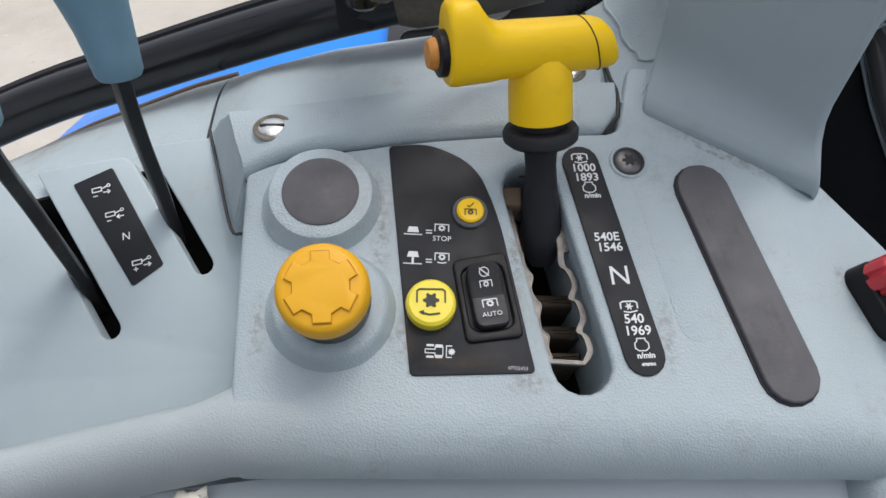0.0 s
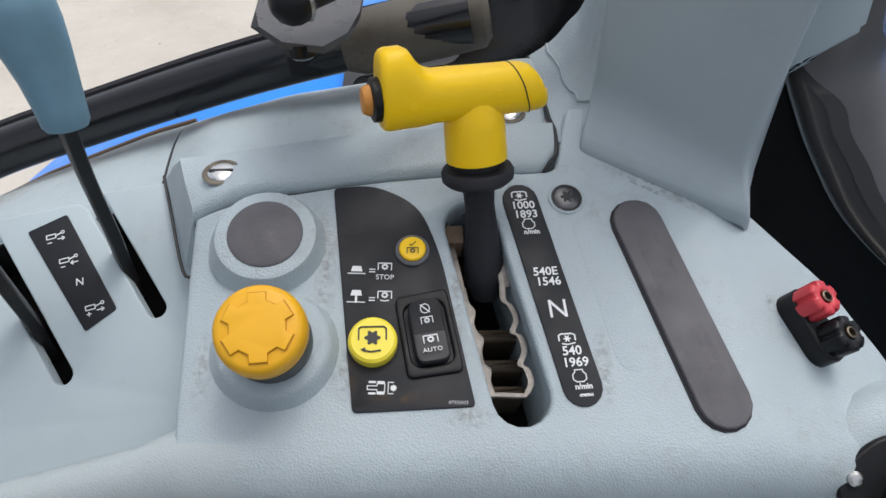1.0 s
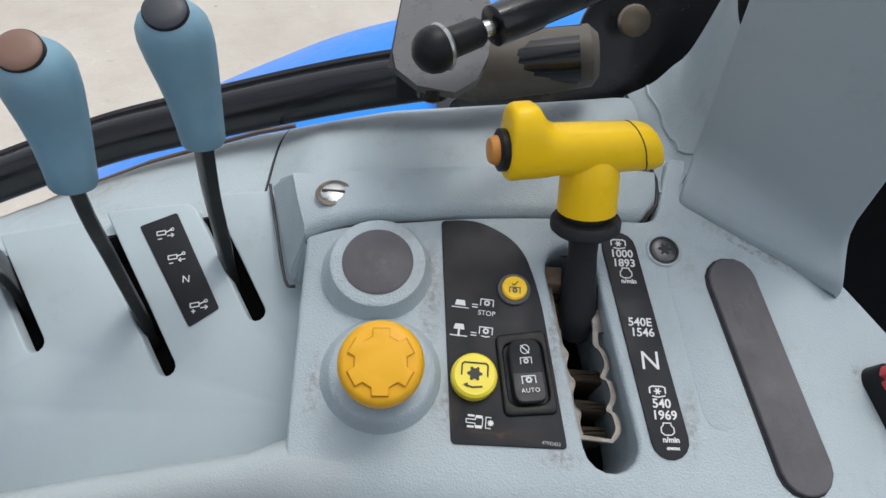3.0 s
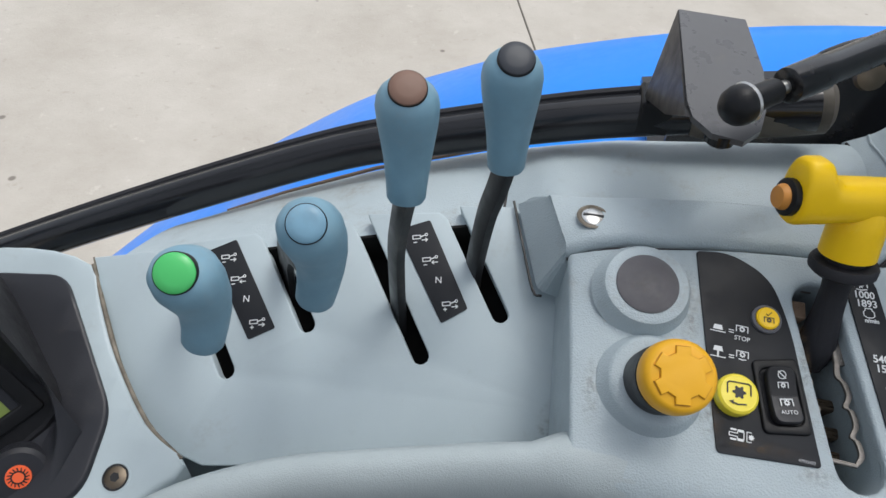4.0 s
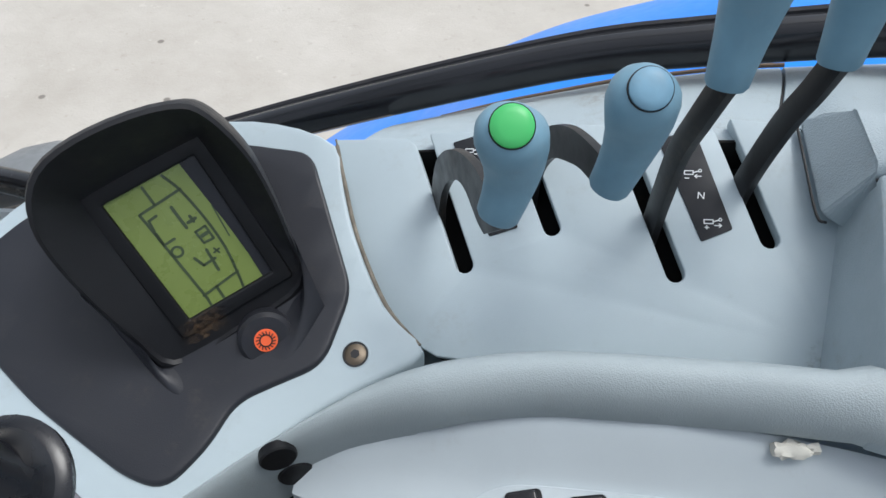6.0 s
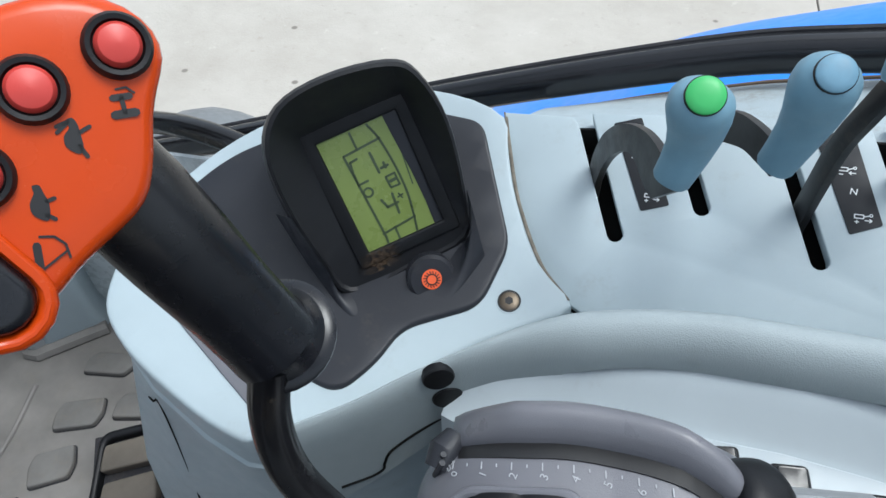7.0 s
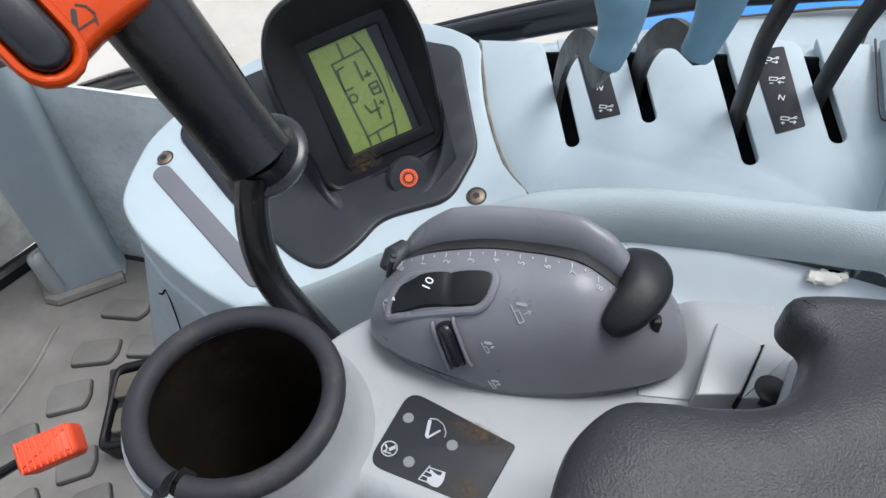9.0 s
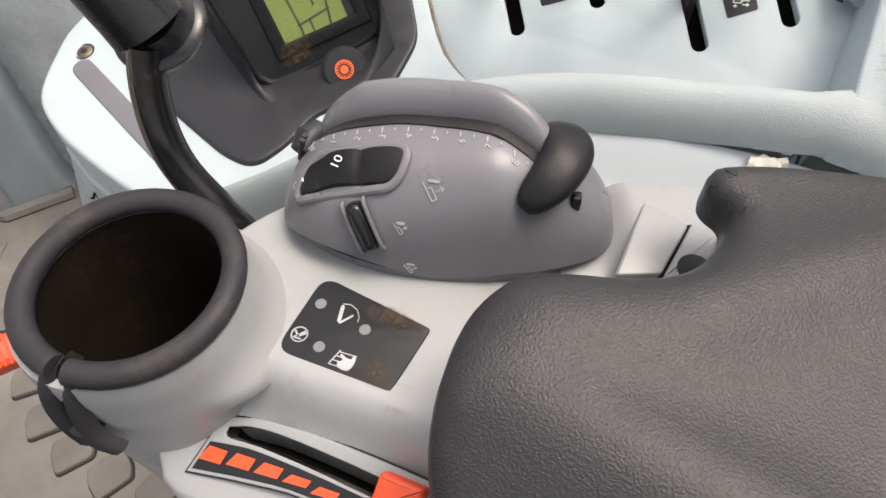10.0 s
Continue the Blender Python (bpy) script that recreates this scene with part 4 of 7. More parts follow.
line2(bm, [(-0.006, 0.001), (-0.001, 0.001), (-0.001, 0.0022), (0.003, 0.0022), (0.003, -0.0022), (-0.001, -0.0022), (-0.001, -0.001), (-0.006, -0.001), (-0.006, 0.001)], 0.0005, m)
line2(bm, [(0.0075, 0.003), (0.0048, 0.003), (0.0048, -0.003), (0.0075, -0.003)], 0.0005, m)
disc2(bm, cog(0.0018, 8, 0.3, 0.0075, 0), m)
part("pictogram", bm, WHITE, decal)
text("STOP", 0.0043, at(PTO, 0.0163, 0.0762, 0.0013, -2), WHITE, decal)
text("47932433", 0.0026, at(PTO, 0.0545, 0.0042, 0.0013, -2), FADED, decal)

# ---- speed decal beside the gate ----
strip = thing("speed_decal", pto(0.11, 0.07), "black decal strip with white PTO speed numbers", "decal")
part("decal_plate", plate(capsule((0.0978, 0.1278), (0.1207, 0.0115), 0.0108), 0.0003, 0.0012, 0.0004, PTO), STICKER, strip)


def on_strip(v):
    return 0.0978 + (0.1278 - v) * (0.0229 / 0.1163)


for word, v, size in (("1000", 0.1235, 0.0072), ("1893", 0.1172, 0.0072), ("540E", 0.0790, 0.0072), ("1546", 0.0727, 0.0072), ("N", 0.0555, 0.0155), ("540", 0.0312, 0.0072), ("1969", 0.0247, 0.0072),
                      ("n/min", 0.1052, 0.0042), ("n/min", 0.0115, 0.0042), ("47987541", 0.0068, 0.0019)):
    text(word, size, at(PTO, on_strip(v) + 0.0005, v, 0.0013, 3), WHITE, strip, bold=0.00012 if size < 0.01 else 0.0)
bm = bmesh.new()
for v in (0.1303, 0.0382):
    m = at(PTO, on_strip(v), v, 0.0013, 3)
    line2(bm, [(-0.0045, -0.001), (-0.0045, 0.002), (-0.003, 0.0028), (0.003, 0.0028), (0.0045, 0.002), (0.0045, -0.001)], 0.0008, m)
    disc2(bm, cog(0.0021, 6, 0.5), m)
    line2(bm, [(-0.003, -0.0028), (0, -0.0034), (0.004, -0.0026)], 0.0007, m)
    part("pictogram", bm, WHITE, strip)
    bm = bmesh.new()
for v in (0.1105, 0.0172):
    m = at(PTO, on_strip(v), v, 0.0013, 3)
    line2(bm, [(-0.0022, 0.0034), (0.0022, 0.0034), (0.0022, 0.0022), (0.0036, 0.0008), (0.0036, -0.0018), (0.0018, -0.0032), (-0.0018, -0.0032), (-0.0036, -0.0018), (-0.0036, 0.0008), (-0.0022, 0.0022), (-0.0022, 0.0034)], 0.0006, m)
    part("pictogram", bm, WHITE, strip)
    bm = bmesh.new()
bm.free()

# ---- gate plate in the slot ----
gate = thing("lever_gate", pto(0.08, 0.05, -0.012), "worn steel gate plate with notches inside the console slot", "gate plate")
left = [(u - 0.003, v) for u, v in ((0.0655, 0.075), (0.0672, 0.0655), (0.0705, 0.060), (0.0692, 0.053), (0.0712, 0.047), (0.0742, 0.043), (0.0728, 0.036), (0.0738, 0.029), (0.0772, 0.0255), (0.0765, 0.019), (0.0785, 0.0125))]
right = [(0.0915, 0.0115), (0.0945, 0.018), (0.0925, 0.026), (0.0895, 0.0285), (0.0925, 0.036), (0.0905, 0.045), (0.0868, 0.0475), (0.0895, 0.055), (0.0868, 0.0635), (0.0832, 0.067), (0.083, 0.075)]
left, right = spline(left, 4, False), spline(right, 4, False)
hole = left + right + [(0.08, 0.125), (0.054, 0.125)]
hug = [(u + 0.0034, v) for u, v in right]
part("plate", plate([(0.04, 0.135), (0.056, 0.0103), (0.0765, 0.0103), (0.0925, 0.0095)] + hug[1:] + [(0.11, 0.079), (0.11, 0.135)], -0.014, -0.0115, 0.0004, PTO, holes=[hole]), WORN, gate)
part("cut_edge", tube([pto(u, v, -0.0116) for u, v in left + right], 0.00045, 6), BRIGHT, gate, "bright worn edge")
# near-black floor, its colour gives the shade deep under the gate
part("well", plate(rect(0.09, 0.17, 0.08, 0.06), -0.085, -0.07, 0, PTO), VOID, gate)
for v in (0.055, 0.036, 0.02):
    part("rib", plate(rect(0.034, 0.0080, 0.08, v), -0.07, -0.036, 0.003, PTO), RIB, gate)
part("cork_wedge", plate(rect(0.012, 0.012, 0.057, 0.108, 0.001), -0.02, -0.006, 0.001, PTO), TAN, gate)

# ---- PTO lever ----
lever = thing("pto_lever", pto(0.075, 0.083, -0.015), "yellow T-handled PTO lever with a black shaft", "lever")
top, low = Vector((0.0505, 0.3375, 0.0825)), Vector((0.060, 0.298, -0.042))
ax = (low - top)
m = basis(top, -ax, (1, 0.22, 0))
shaft = [(0.0135, -0.045), (0.0135, -0.040), (0.0195, -0.0455), (0.0206, -0.0475), (0.0204, -0.052), (0.0175, -0.0545), (0.0092, -0.058), (0.0086, -0.068), (0.0094, -0.084), (0.0112, -0.100), (0.0126, -0.111), (0.0122, -0.117), (0.008, -0.13)]
part("shaft", lathe(shaft[2:], 22, m), RUBBER, lever, "black rubber shaft with a round collar")
part("neck", lathe([(0.0125, -0.048), (0.0125, -0.036)], 20, m), RUBBER, lever)
h0, h1 = Vector((0.0020, 0.3225, 0.0838)), Vector((0.0890, 0.3450, 0.0780))
hx = (h1 - h0).normalized()
hz = (Vector((-0.05, 0.25, 0.97)) - Vector((-0.05, 0.25, 0.97)).dot(hx) * hx).normalized()
hy = hz.cross(hx)
rings = []
for s_, k in ((0.0, 0.80), (0.0004, 0.90), (0.0018, 0.97), (0.004, 1.0), (0.008, 1.0), (0.012, 1.0), (0.0155, 1.0), (0.0180, 1.0), (0.0200, 1.0), (0.022, 1.0), (0.0245, 1.0), (0.028, 1.0), (0.036, 1.0), (0.05, 1.0), (0.066, 1.0), (0.0735, 0.995), (0.0785, 0.96),
              (0.0815, 0.88), (0.0834, 0.74), (0.0844, 0.5), (0.0847, 0.2)):
    s_ += 0.085 * max(0.0, s_ - 0.03)
    up = table([(0.0, 0.0258), (0.0125, 0.0262), (0.0158, 0.0245), (0.0185, 0.0205), (0.0215, 0.0162), (0.027, 0.0138), (0.085, 0.0134)], s_)
    dn = table([(0.0, 0.0162), (0.018, 0.0155), (0.032, 0.0140), (0.085, 0.0134)], s_)
    tall = max(0.0, (up - 0.0138) / 0.0124)
    ring = []
    for i in range(32):
        a = 2 * math.pi * i / 32
        c, q = math.cos(a), math.sin(a)
        p = 0.85 - 0.30 * tall if q > 0 else 0.85
        cy = 0.0138 * k * (1 if c > 0 else -1) * abs(c) ** p * (1 - 0.22 * tall * max(0.0, q) ** 2)
        cz = (up if q > 0 else dn) * k * (1 if q > 0 else -1) * abs(q) ** p
        slant = 0.0042 * (q if s_ > 0.07 else 0.0) * min(1.0, max(0.0, (s_ - 0.070) / 0.012))
        ring.append(tuple(h0 + hx * (s_ - slant) + hy * cy + hz * cz))
    rings.append(ring)
handle = part("handle", loft(rings), YELLOW, lever, "yellow plastic T-handle", 60)
seam = [tuple(h0 + hx * (0.0757 - 0.0052 * math.sin(a)) + hy * (0.01385 * math.copysign(abs(math.cos(a)) ** 0.85, math.cos(a))) + hz * (0.01350 * math.copysign(abs(math.sin(a)) ** 0.85, math.sin(a)))) for a in (2 * math.pi * i / 40 for i in range(41))]
part("end_seam", tube(seam, 0.00035, 6), BLACKPRINT, handle)
for q, a in ((0.015, -0.35), (0.060, 0.2)):
    part("moulding_mark", lathe([(0.0024, -0.001), (0.0024, 0.0001), (0.0018, 0.0002), (0.0, 0.0)], 16, basis(h0 + hx * q - hy * 0.0137 + hz * 0.0137 * a * 0.3, -hy, hx)), YELLOW, handle)
part("stem", lathe([(0.0172, -0.0405), (0.0168, -0.02), (0.0152, -0.008), (0.010, 0.0)], 24, m), YELLOW, handle)
m2 = basis(h0 - hx * 0.0016 + hz * 0.0005, -hx, (0, 0, 1))
part("button_collar", lathe([(0.0115, -0.006), (0.0115, 0.002), (0.0095, 0.003), (0.0, 0.003)], 20, m2), BLACK, lever)
part("end_button", lathe([(0.0080, 0.0), (0.0080, 0.0045), (0.0066, 0.0072), (0.0, 0.0082)], 20, m2), material("orange_button", (0.6, 0.25, 0.04), 0.5, vary=0.1, dirt=0.3), lever)

# ---- amber knob and its boss, blank cap ----
for name, u, v in (("blanking_cap", -0.0500, 0.0985), ("hand_knob", -0.0410, 0.0350)):
    if name == "blanking_cap":
        capo = thing(name, pto(u, v), "round black blanking cap on a raised grey boss", "cap")
        part("boss", lathe([(0.0340, -0.002), (0.0315, 0.0015), (0.0295, 0.0085), (0.0278, 0.0112), (0.0258, 0.012), (0.0, 0.012)], 40, at(PTO, u, v)), GREY, capo)
        part("cap_disc", lathe([(0.0208, 0.011), (0.0208, 0.0128), (0.0195, 0.0136), (0.0, 0.014)], 36, at(PTO, u, v)), PADRUBBER, capo)
    else:
        knob = thing(name, pto(u, v), "amber yellow pull knob with a raised star on a black stem", "knob")
        part("boss", lathe([(0.0350, -0.002), (0.0325, 0.001), (0.0302, 0.0065), (0.0285, 0.009), (0.0266, 0.0098), (0.0, 0.0098)], 40, at(PTO, u, v)), GREY, knob)
        km = basis(pto(u, v, 0.008), pto(-0.0398, 0.0262, 0.054) - pto(u, v, 0.008), (1, 0.08, 0))
        part("stem", lathe([(0.0205, 0.0), (0.0212, 0.012), (0.0212, 0.0285), (0.0188, 0.03)], 30, km), BLACK, knob)
        grip = part("grip", lathe([(0.0188, 0.0285), (0.0207, 0.0295), (0.0217, 0.033), (0.0216, 0.0395), (0.0208, 0.0438), (0.0193, 0.0460), (0.0172, 0.0469), (0.0, 0.0472)], 44, km), AMBER, knob)
        star = []
        for i in range(6):
            a = math.pi / 2 + i * math.pi / 3
            for da, r in ((-0.33, 0.0128), (-0.25, 0.0166), (0.25, 0.0166), (0.33, 0.0128)):
                star.append((r * math.cos(a + da), r * math.sin(a + da)))
        # larger dark plate outlines the star with painted edge shade
        part("star_edge_shade", plate([(x * 1.035, y * 1.035) for x, y in star], 0.045, 0.0474, 0.0, km), AMBER_SHADE, grip)
        part("star", plate(star, 0.045, 0.0487, 0.0004, km), AMBER, grip)

part("smooth_blank", plate(capsule((0.1385, 0.112), (0.152, 0.030), 0.0108), -0.002, 0.0002, 0.00018, PTO), GREY, console)

# ---- rubber grip strip, plugs, screws ----
strip2 = thing("rubber_pad_strip", pto(0.18, 0.055), "long rounded dark rubber pad set in the console", "rubber pad")
part("pad", plate(capsule((0.1676, 0.1115), (0.1949, 0.002), 0.0150), -0.004, 0.0034, 0.0012, PTO), PADRUBBER, strip2)
# added dark rim paints the shadow cast by the pad's thickness
part("pad_edge_shade", plate(capsule((0.1672, 0.1113), (0.1945, 0.0018), 0.0162), -0.004, 0.0008, 0.0004, PTO), RUBBER, strip2, "thin dark rim standing in for the pad's edge shadow")


def screw(x, y, z, n, r=0.0105, kind="slot"):
    m = basis((x, y, z), n)
    s = thing("screw", (x, y, z), {"slot": "shiny slotted screw head in a countersunk hole", "torx": "dark star-drive screw in a countersunk hole", "brass": "dull brass-coloured screw in a countersunk hole"}[kind], "screw", "console screws")
    # slot screws: the dull ring is brown rim and painted shade of the sinking
    part("washer", lathe([(r * 1.40, -0.0002), (r * 1.32, 0.0004), (r * 1.2, 0.0005), (r * 1.08, -0.0003), (r, -0.0012)], 28, m), {"slot": DIRTSHADE, "torx": GREY, "brass": GREY_FLAT}[kind], s)
    hd = lathe([(r * 0.98, -0.001), (r * 0.98, 0.0002), (r * 0.8, 0.0011), (r * 0.35, 0.0016), (0.0, 0.0017)], 24, m)
    part("head", hd, {"slot": STEEL, "torx": DARKZINC, "brass": BRASS}[kind], s)
    # black ring puts the shade of the sunk hole into the colour
    if kind != "slot":
        part("bore_shade", lathe([(r * 1.14, -0.0004), (r * 1.14, 0.0006), (r * 0.97, 0.0006), (r * 0.97, -0.0004)], 28, m), BLACKPRINT, s)
    if kind == "slot":
        part("recess", plate(rect(r * 1.75, r * 0.2, r=0.0003), 0.0008, 0.0019, 0, m), BLACKPRINT, s)
    else:
        part("recess", plate(cog(r * 0.5, 6, 0.35) if kind == "torx" else circle(r * 0.42, 6), 0.0008, 0.0019, 0, m), BLACKPRINT, s)
    return s


screw(-0.102, 0.3605, 0.0122, (0, -0.06, 1), 0.0085)
screw(0.081, 0.398, 0.0265, (0, -0.15, 1), 0.0075)
screw(0.1105, 0.3355, pto_z(0.1105, 0.3355) + 0.0006, (0.0474, -0.3092, 0.9498), 0.0082, "torx")
screw(-0.4175, 0.167, deck_z(0, 0.167) + 0.0118, (0, -0.3, 0.95), 0.0085, "brass")
screw(-0.7315, 0.068, deck_z(-0.7315, 0.068) + 0.0118, (0, -0.2, 0.97), 0.0085, "brass")

# ---- lever decals ----
def cylinder_icon(bm, M, s, sign, arrow):
    line2(bm, [(-s, -s * 0.28), (s * 0.2, -s * 0.28), (s * 0.2, s * 0.28), (-s, s * 0.28), (-s, -s * 0.28)], s * 0.14, M)
    line2(bm, [(s * 0.2, 0), (s * 1.0, s * 0.25)], s * 0.16, M)
    ring2(bm, s * 0.26, s * 0.12, M, 12, s * 1.15, s * 0.3)
    d = -1 if arrow == "in" else 1
    line2(bm, [(s * 0.4, -s * 0.55), (s * 1.3, -s * 0.55)], s * 0.14, M)
    x = s * (0.85 + 0.45 * d)
    line2(bm, [(x - d * s * 0.3, -s * 0.3), (x, -s * 0.55), (x - d * s * 0.3, -s * 0.8)], s * 0.14, M)
    line2(bm, [(-s * 0.9, -s * 0.85), (-s * 0.4, -s * 0.85)], s * 0.13, M)
    if sign > 0:
        line2(bm, [(-s * 0.65, -s * 0.6), (-s * 0.65, -s * 1.1)], s * 0.13, M)


for corners in ([(-0.191, 0.062), (-0.1705, 0.075), (-0.1195, 0.0075), (-0.139, -0.0055)], [(-0.038, 0.104), (-0.0125, 0.1165), (0.0305, 0.0475), (0.0115, 0.0325)]):
    a, b, c, d = [Vector(p) for p in corners]
    tag = thing("lever_decal", lev(*((a + c) / 2)), "slanted black decal with white hydraulic cylinder symbols", "decal", "lever decals")
    part("decal_plate", plate(rounded([tuple(p) for p in (a, d, c, b)], 0.002), 0.0003, 0.001, 0.0003, LEVERS), STICKER, tag)
    mid = lambda k: (a + b) / 2 * (1 - k) + (c + d) / 2 * k
    for k, kind in ((0.14, "float"), (0.39, "in"), (0.87, "out")):
        bm = bmesh.new()
        p = mid(k)
        cylinder_icon(bm, at(LEVERS, p.x, p.y, 0.0011, 14), 0.0052, 1 if kind == "out" else 0, kind)
        part("symbol", bm, WHITE, tag)
    p = mid(0.62)
    text("N", 0.0075, at(LEVERS, p.x, p.y, 0.0011, 8), WHITE, tag)

# ---- hydraulic levers ----
def hook_plate(o, dx, dy, outline):
    """A flat steel hook cut in an upright plane: outline in metres along the plane and in height."""
    d = Vector((dx, dy, 0)).normalized()
    face = Matrix((d, Vector((0, 0, 1)), Vector((-d.y, d.x, 0)))).transposed().to_4x4()
    face.translation = o
    return plate(outline, 0.0, 0.0062, 0.0012, face)


def remote_lever(top, low, blade, face_n, bend, words, colour, hook=None):
    """A knob from low to top with a coloured button, on a bent flat blade."""
    n = Vector(face_n).normalized()
    t, l = Vector(top) - n * 0.0150, Vector(low)
    ax = (t - l)
    lv = thing("hydraulic_lever", tuple(blade[0]), f"blue-grey lever knob with {words} button on black blade", "lever", "hydraulic levers")
    bow = Vector((0.5 if hook else 0.0, 1, 0)) * bend
    pts, rad = [], []
    for k, r in ((0.0, 0.0080), (0.012, 0.0108), (0.05, 0.0124), (0.2, 0.0132), (0.4, 0.0146), (0.6, 0.0165), (0.8, 0.0184), (0.95, 0.0190), (1.04, 0.0180), (1.11, 0.0152), (1.16, 0.0112), (1.185, 0.0066), (1.195, 0.002)):
        pts.append(l + ax * k + bow * math.sin(math.pi * min(k, 1)))
        rad.append(r)
    kn = part("knob", tube(pts, rad, 28, up=(0, 1, 0.2)), KNOB, lv)
    m = basis(Vector(top) - n * 0.0006, n)
    part("button_ring", lathe([(0.0113, -0.012), (0.0113, -0.0002), (0.0110, 0.0003), (0.0107, -0.0006)], 28, m), BLACKPRINT, kn)
    part("end_button", lathe([(0.0107, -0.010), (0.0107, 0.0006), (0.0098, 0.0016), (0.006, 0.0025), (0.0, 0.0028)], 28, m), colour, kn, words + " end button")
    if hook:
        part("hook_blade", hook_plate(*hook), BLADE, lv, "worn black steel hook blade", 60)
    else:
        part("blade", tube(spline(blade, 6, False), 0.0086, 12, 0.5, up=(0.6, -0.8, 0.0), power=5.0), BLADE, lv)
    return lv


CAMSIDE = (0.18, -0.62, 0.76)
hook_1 = spline([(-0.0150, -0.092), (-0.0125, -0.074), (-0.0025, -0.047), (0.0130, -0.0255), (0.0290, -0.0095), (0.0480, 0.0045), (0.0680, 0.0148), (0.0845, 0.0195), (0.0990, 0.0205), (0.115, 0.0200), (0.127, 0.0150)], 3, False)
hook_1 += spline([(0.1015, -0.0165), (0.0890, -0.0180), (0.0770, -0.0160), (0.0650, -0.0145), (0.0520, -0.0180), (0.0370, -0.0298), (0.0220, -0.048), (0.0105, -0.0705), (0.0045, -0.092)], 3, False) + [(0.0040, -0.15), (-0.0150, -0.15)]
hook_2 = spline([(-0.0200, -0.075), (-0.0145, -0.051), (0.0, -0.030), (0.0202, -0.0085), (0.045, 0.0095), (0.070, 0.0190), (0.0905, 0.0235), (0.106, 0.0250)], 3, False)
hook_2 += spline([(0.106, 0.004), (0.0856, -0.0008), (0.0699, -0.0047), (0.054, -0.0130), (0.030, -0.0300), (0.0133, -0.0545), (0.006, -0.08)], 3, False) + [(0.006, -0.15), (-0.020, -0.15)]
remote_lever((-0.3233, 0.1885, 0.0865), (-0.3290, 0.1965, 0.0125), [(-0.401, 0.303, -0.14)], CAMSIDE, 0.007, "a bright green", GREEN, ((-0.39957, 0.28920, 0.0), 0.6018, -0.7986, hook_1))
remote_lever((-0.2668, 0.2291, 0.0945), (-0.2755, 0.2430, 0.0105), [(-0.336, 0.330, -0.13)], CAMSIDE, 0.007, "a pale blue", BLUEB, ((-0.336, 0.330, 0.0), 0.058, -0.082, hook_2))
remote_lever((-0.2274, 0.3016, 0.1385), (-0.2276, 0.2975, 0.0580), [(-0.2388, 0.320, -0.11), (-0.2388, 0.3195, -0.08), (-0.2390, 0.3172, -0.048), (-0.2383, 0.3135, -0.005), (-0.2335, 0.305, 0.03), (-0.2276, 0.298, 0.065)], (0.12, -0.48, 0.87), 0.003, "a worn brown", BROWN)
remote_lever((-0.1712, 0.3385, 0.1435), (-0.1690, 0.3380, 0.0610), [(-0.1845, 0.356, -0.09), (-0.1842, 0.356, -0.06), (-0.1822, 0.3550, -0.03), (-0.1785, 0.349, 0.01), (-0.1735, 0.342, 0.04), (-0.1690, 0.338, 0.07)], (0.12, -0.48, 0.87), 0.003, "a black", DARKB)

# ---- instrument pod ----
pod = thing("instrument_pod", (-0.54, 0.17, -0.14), "charcoal instrument pod with a hooded green LCD", "instrument")
pod_outline = rounded([(-0.556, 0.294), (-0.513, 0.299), (-0.4385, 0.209), (-0.4365, 0.152), (-0.464, 0.1285), (-0.486, 0.108), (-0.4895, 0.0745), (-0.503, 0.0385), (-0.535, 0.0375), (-0.6244, 0.0565), (-0.737, 0.0955),
                       (-0.7455, 0.120), (-0.7325, 0.162), (-0.7195, 0.186), (-0.67, 0.240), (-0.60, 0.286)], [0.010, 0.014, 0.014, 0.016, 0.02, 0.014, 0.014, 0.016, 0.014, 0.02, 0.012, 0.01, 0.02, 0.02, 0.02, 0.02], 5)
part("base_plate", plate(pod_outline, 0.008, 0.0165, 0.003, None, field=deck_z, step=0.02), DASH, pod)
SCREEN = basis((-0.535, 0.168, -0.063), (0.588, -0.659, 0.477), (0.63, 0.737, 0.24))
rim_o = spline([(-0.066, -0.078), (-0.01, -0.080), (0.048, -0.074), (0.061, -0.03), (0.068, 0.03), (0.060, 0.074), (0.042, 0.091), (-0.005, 0.099), (-0.045, 0.093), (-0.068, 0.066), (-0.075, 0.02), (-0.073, -0.035)], 4)


def rim_depth(a, b):
    return linear([(-0.08, -0.0095), (-0.055, -0.006), (-0.02, 0.004), (0.06, 0.022), (0.1, 0.027)], b)


rings = [[(x * 1.12 - 0.012, y * 0.98 - 0.012, -0.105) for x, y in rim_o], [(x * 1.08 - 0.006, y * 0.99 - 0.006, -0.05) for x, y in rim_o], [(x, y, rim_depth(x, y) - 0.006) for x, y in rim_o],
         [(x * 0.985, y * 0.985, rim_depth(x, y) - 0.001) for x, y in rim_o], [(x * 0.95, y * 0.955, rim_depth(x, y)) for x, y in rim_o], [(x * 0.925, y * 0.93, rim_depth(x, y) - 0.003) for x, y in rim_o]]
inner_ring = []
for x, y in rim_o:
    a = math.atan2(y / 0.0575, x / 0.0415)
    c, s_ = math.cos(a), math.sin(a)
    k = 1 / max(abs(c), abs(s_))
    inner_ring.append((0.0425 * c * k, 0.0585 * s_ * k, -0.011))
rings.append(inner_ring)
part("hood", loft(rings, caps=False, M=SCREEN), HOOD, pod, "deep charcoal hood", 40)
part("bezel", plate(rect(0.092, 0.124, r=0.004), -0.013, -0.0085, 0.002, SCREEN, holes=[rect(0.068, 0.1, r=0.001)]), BLACK, pod)
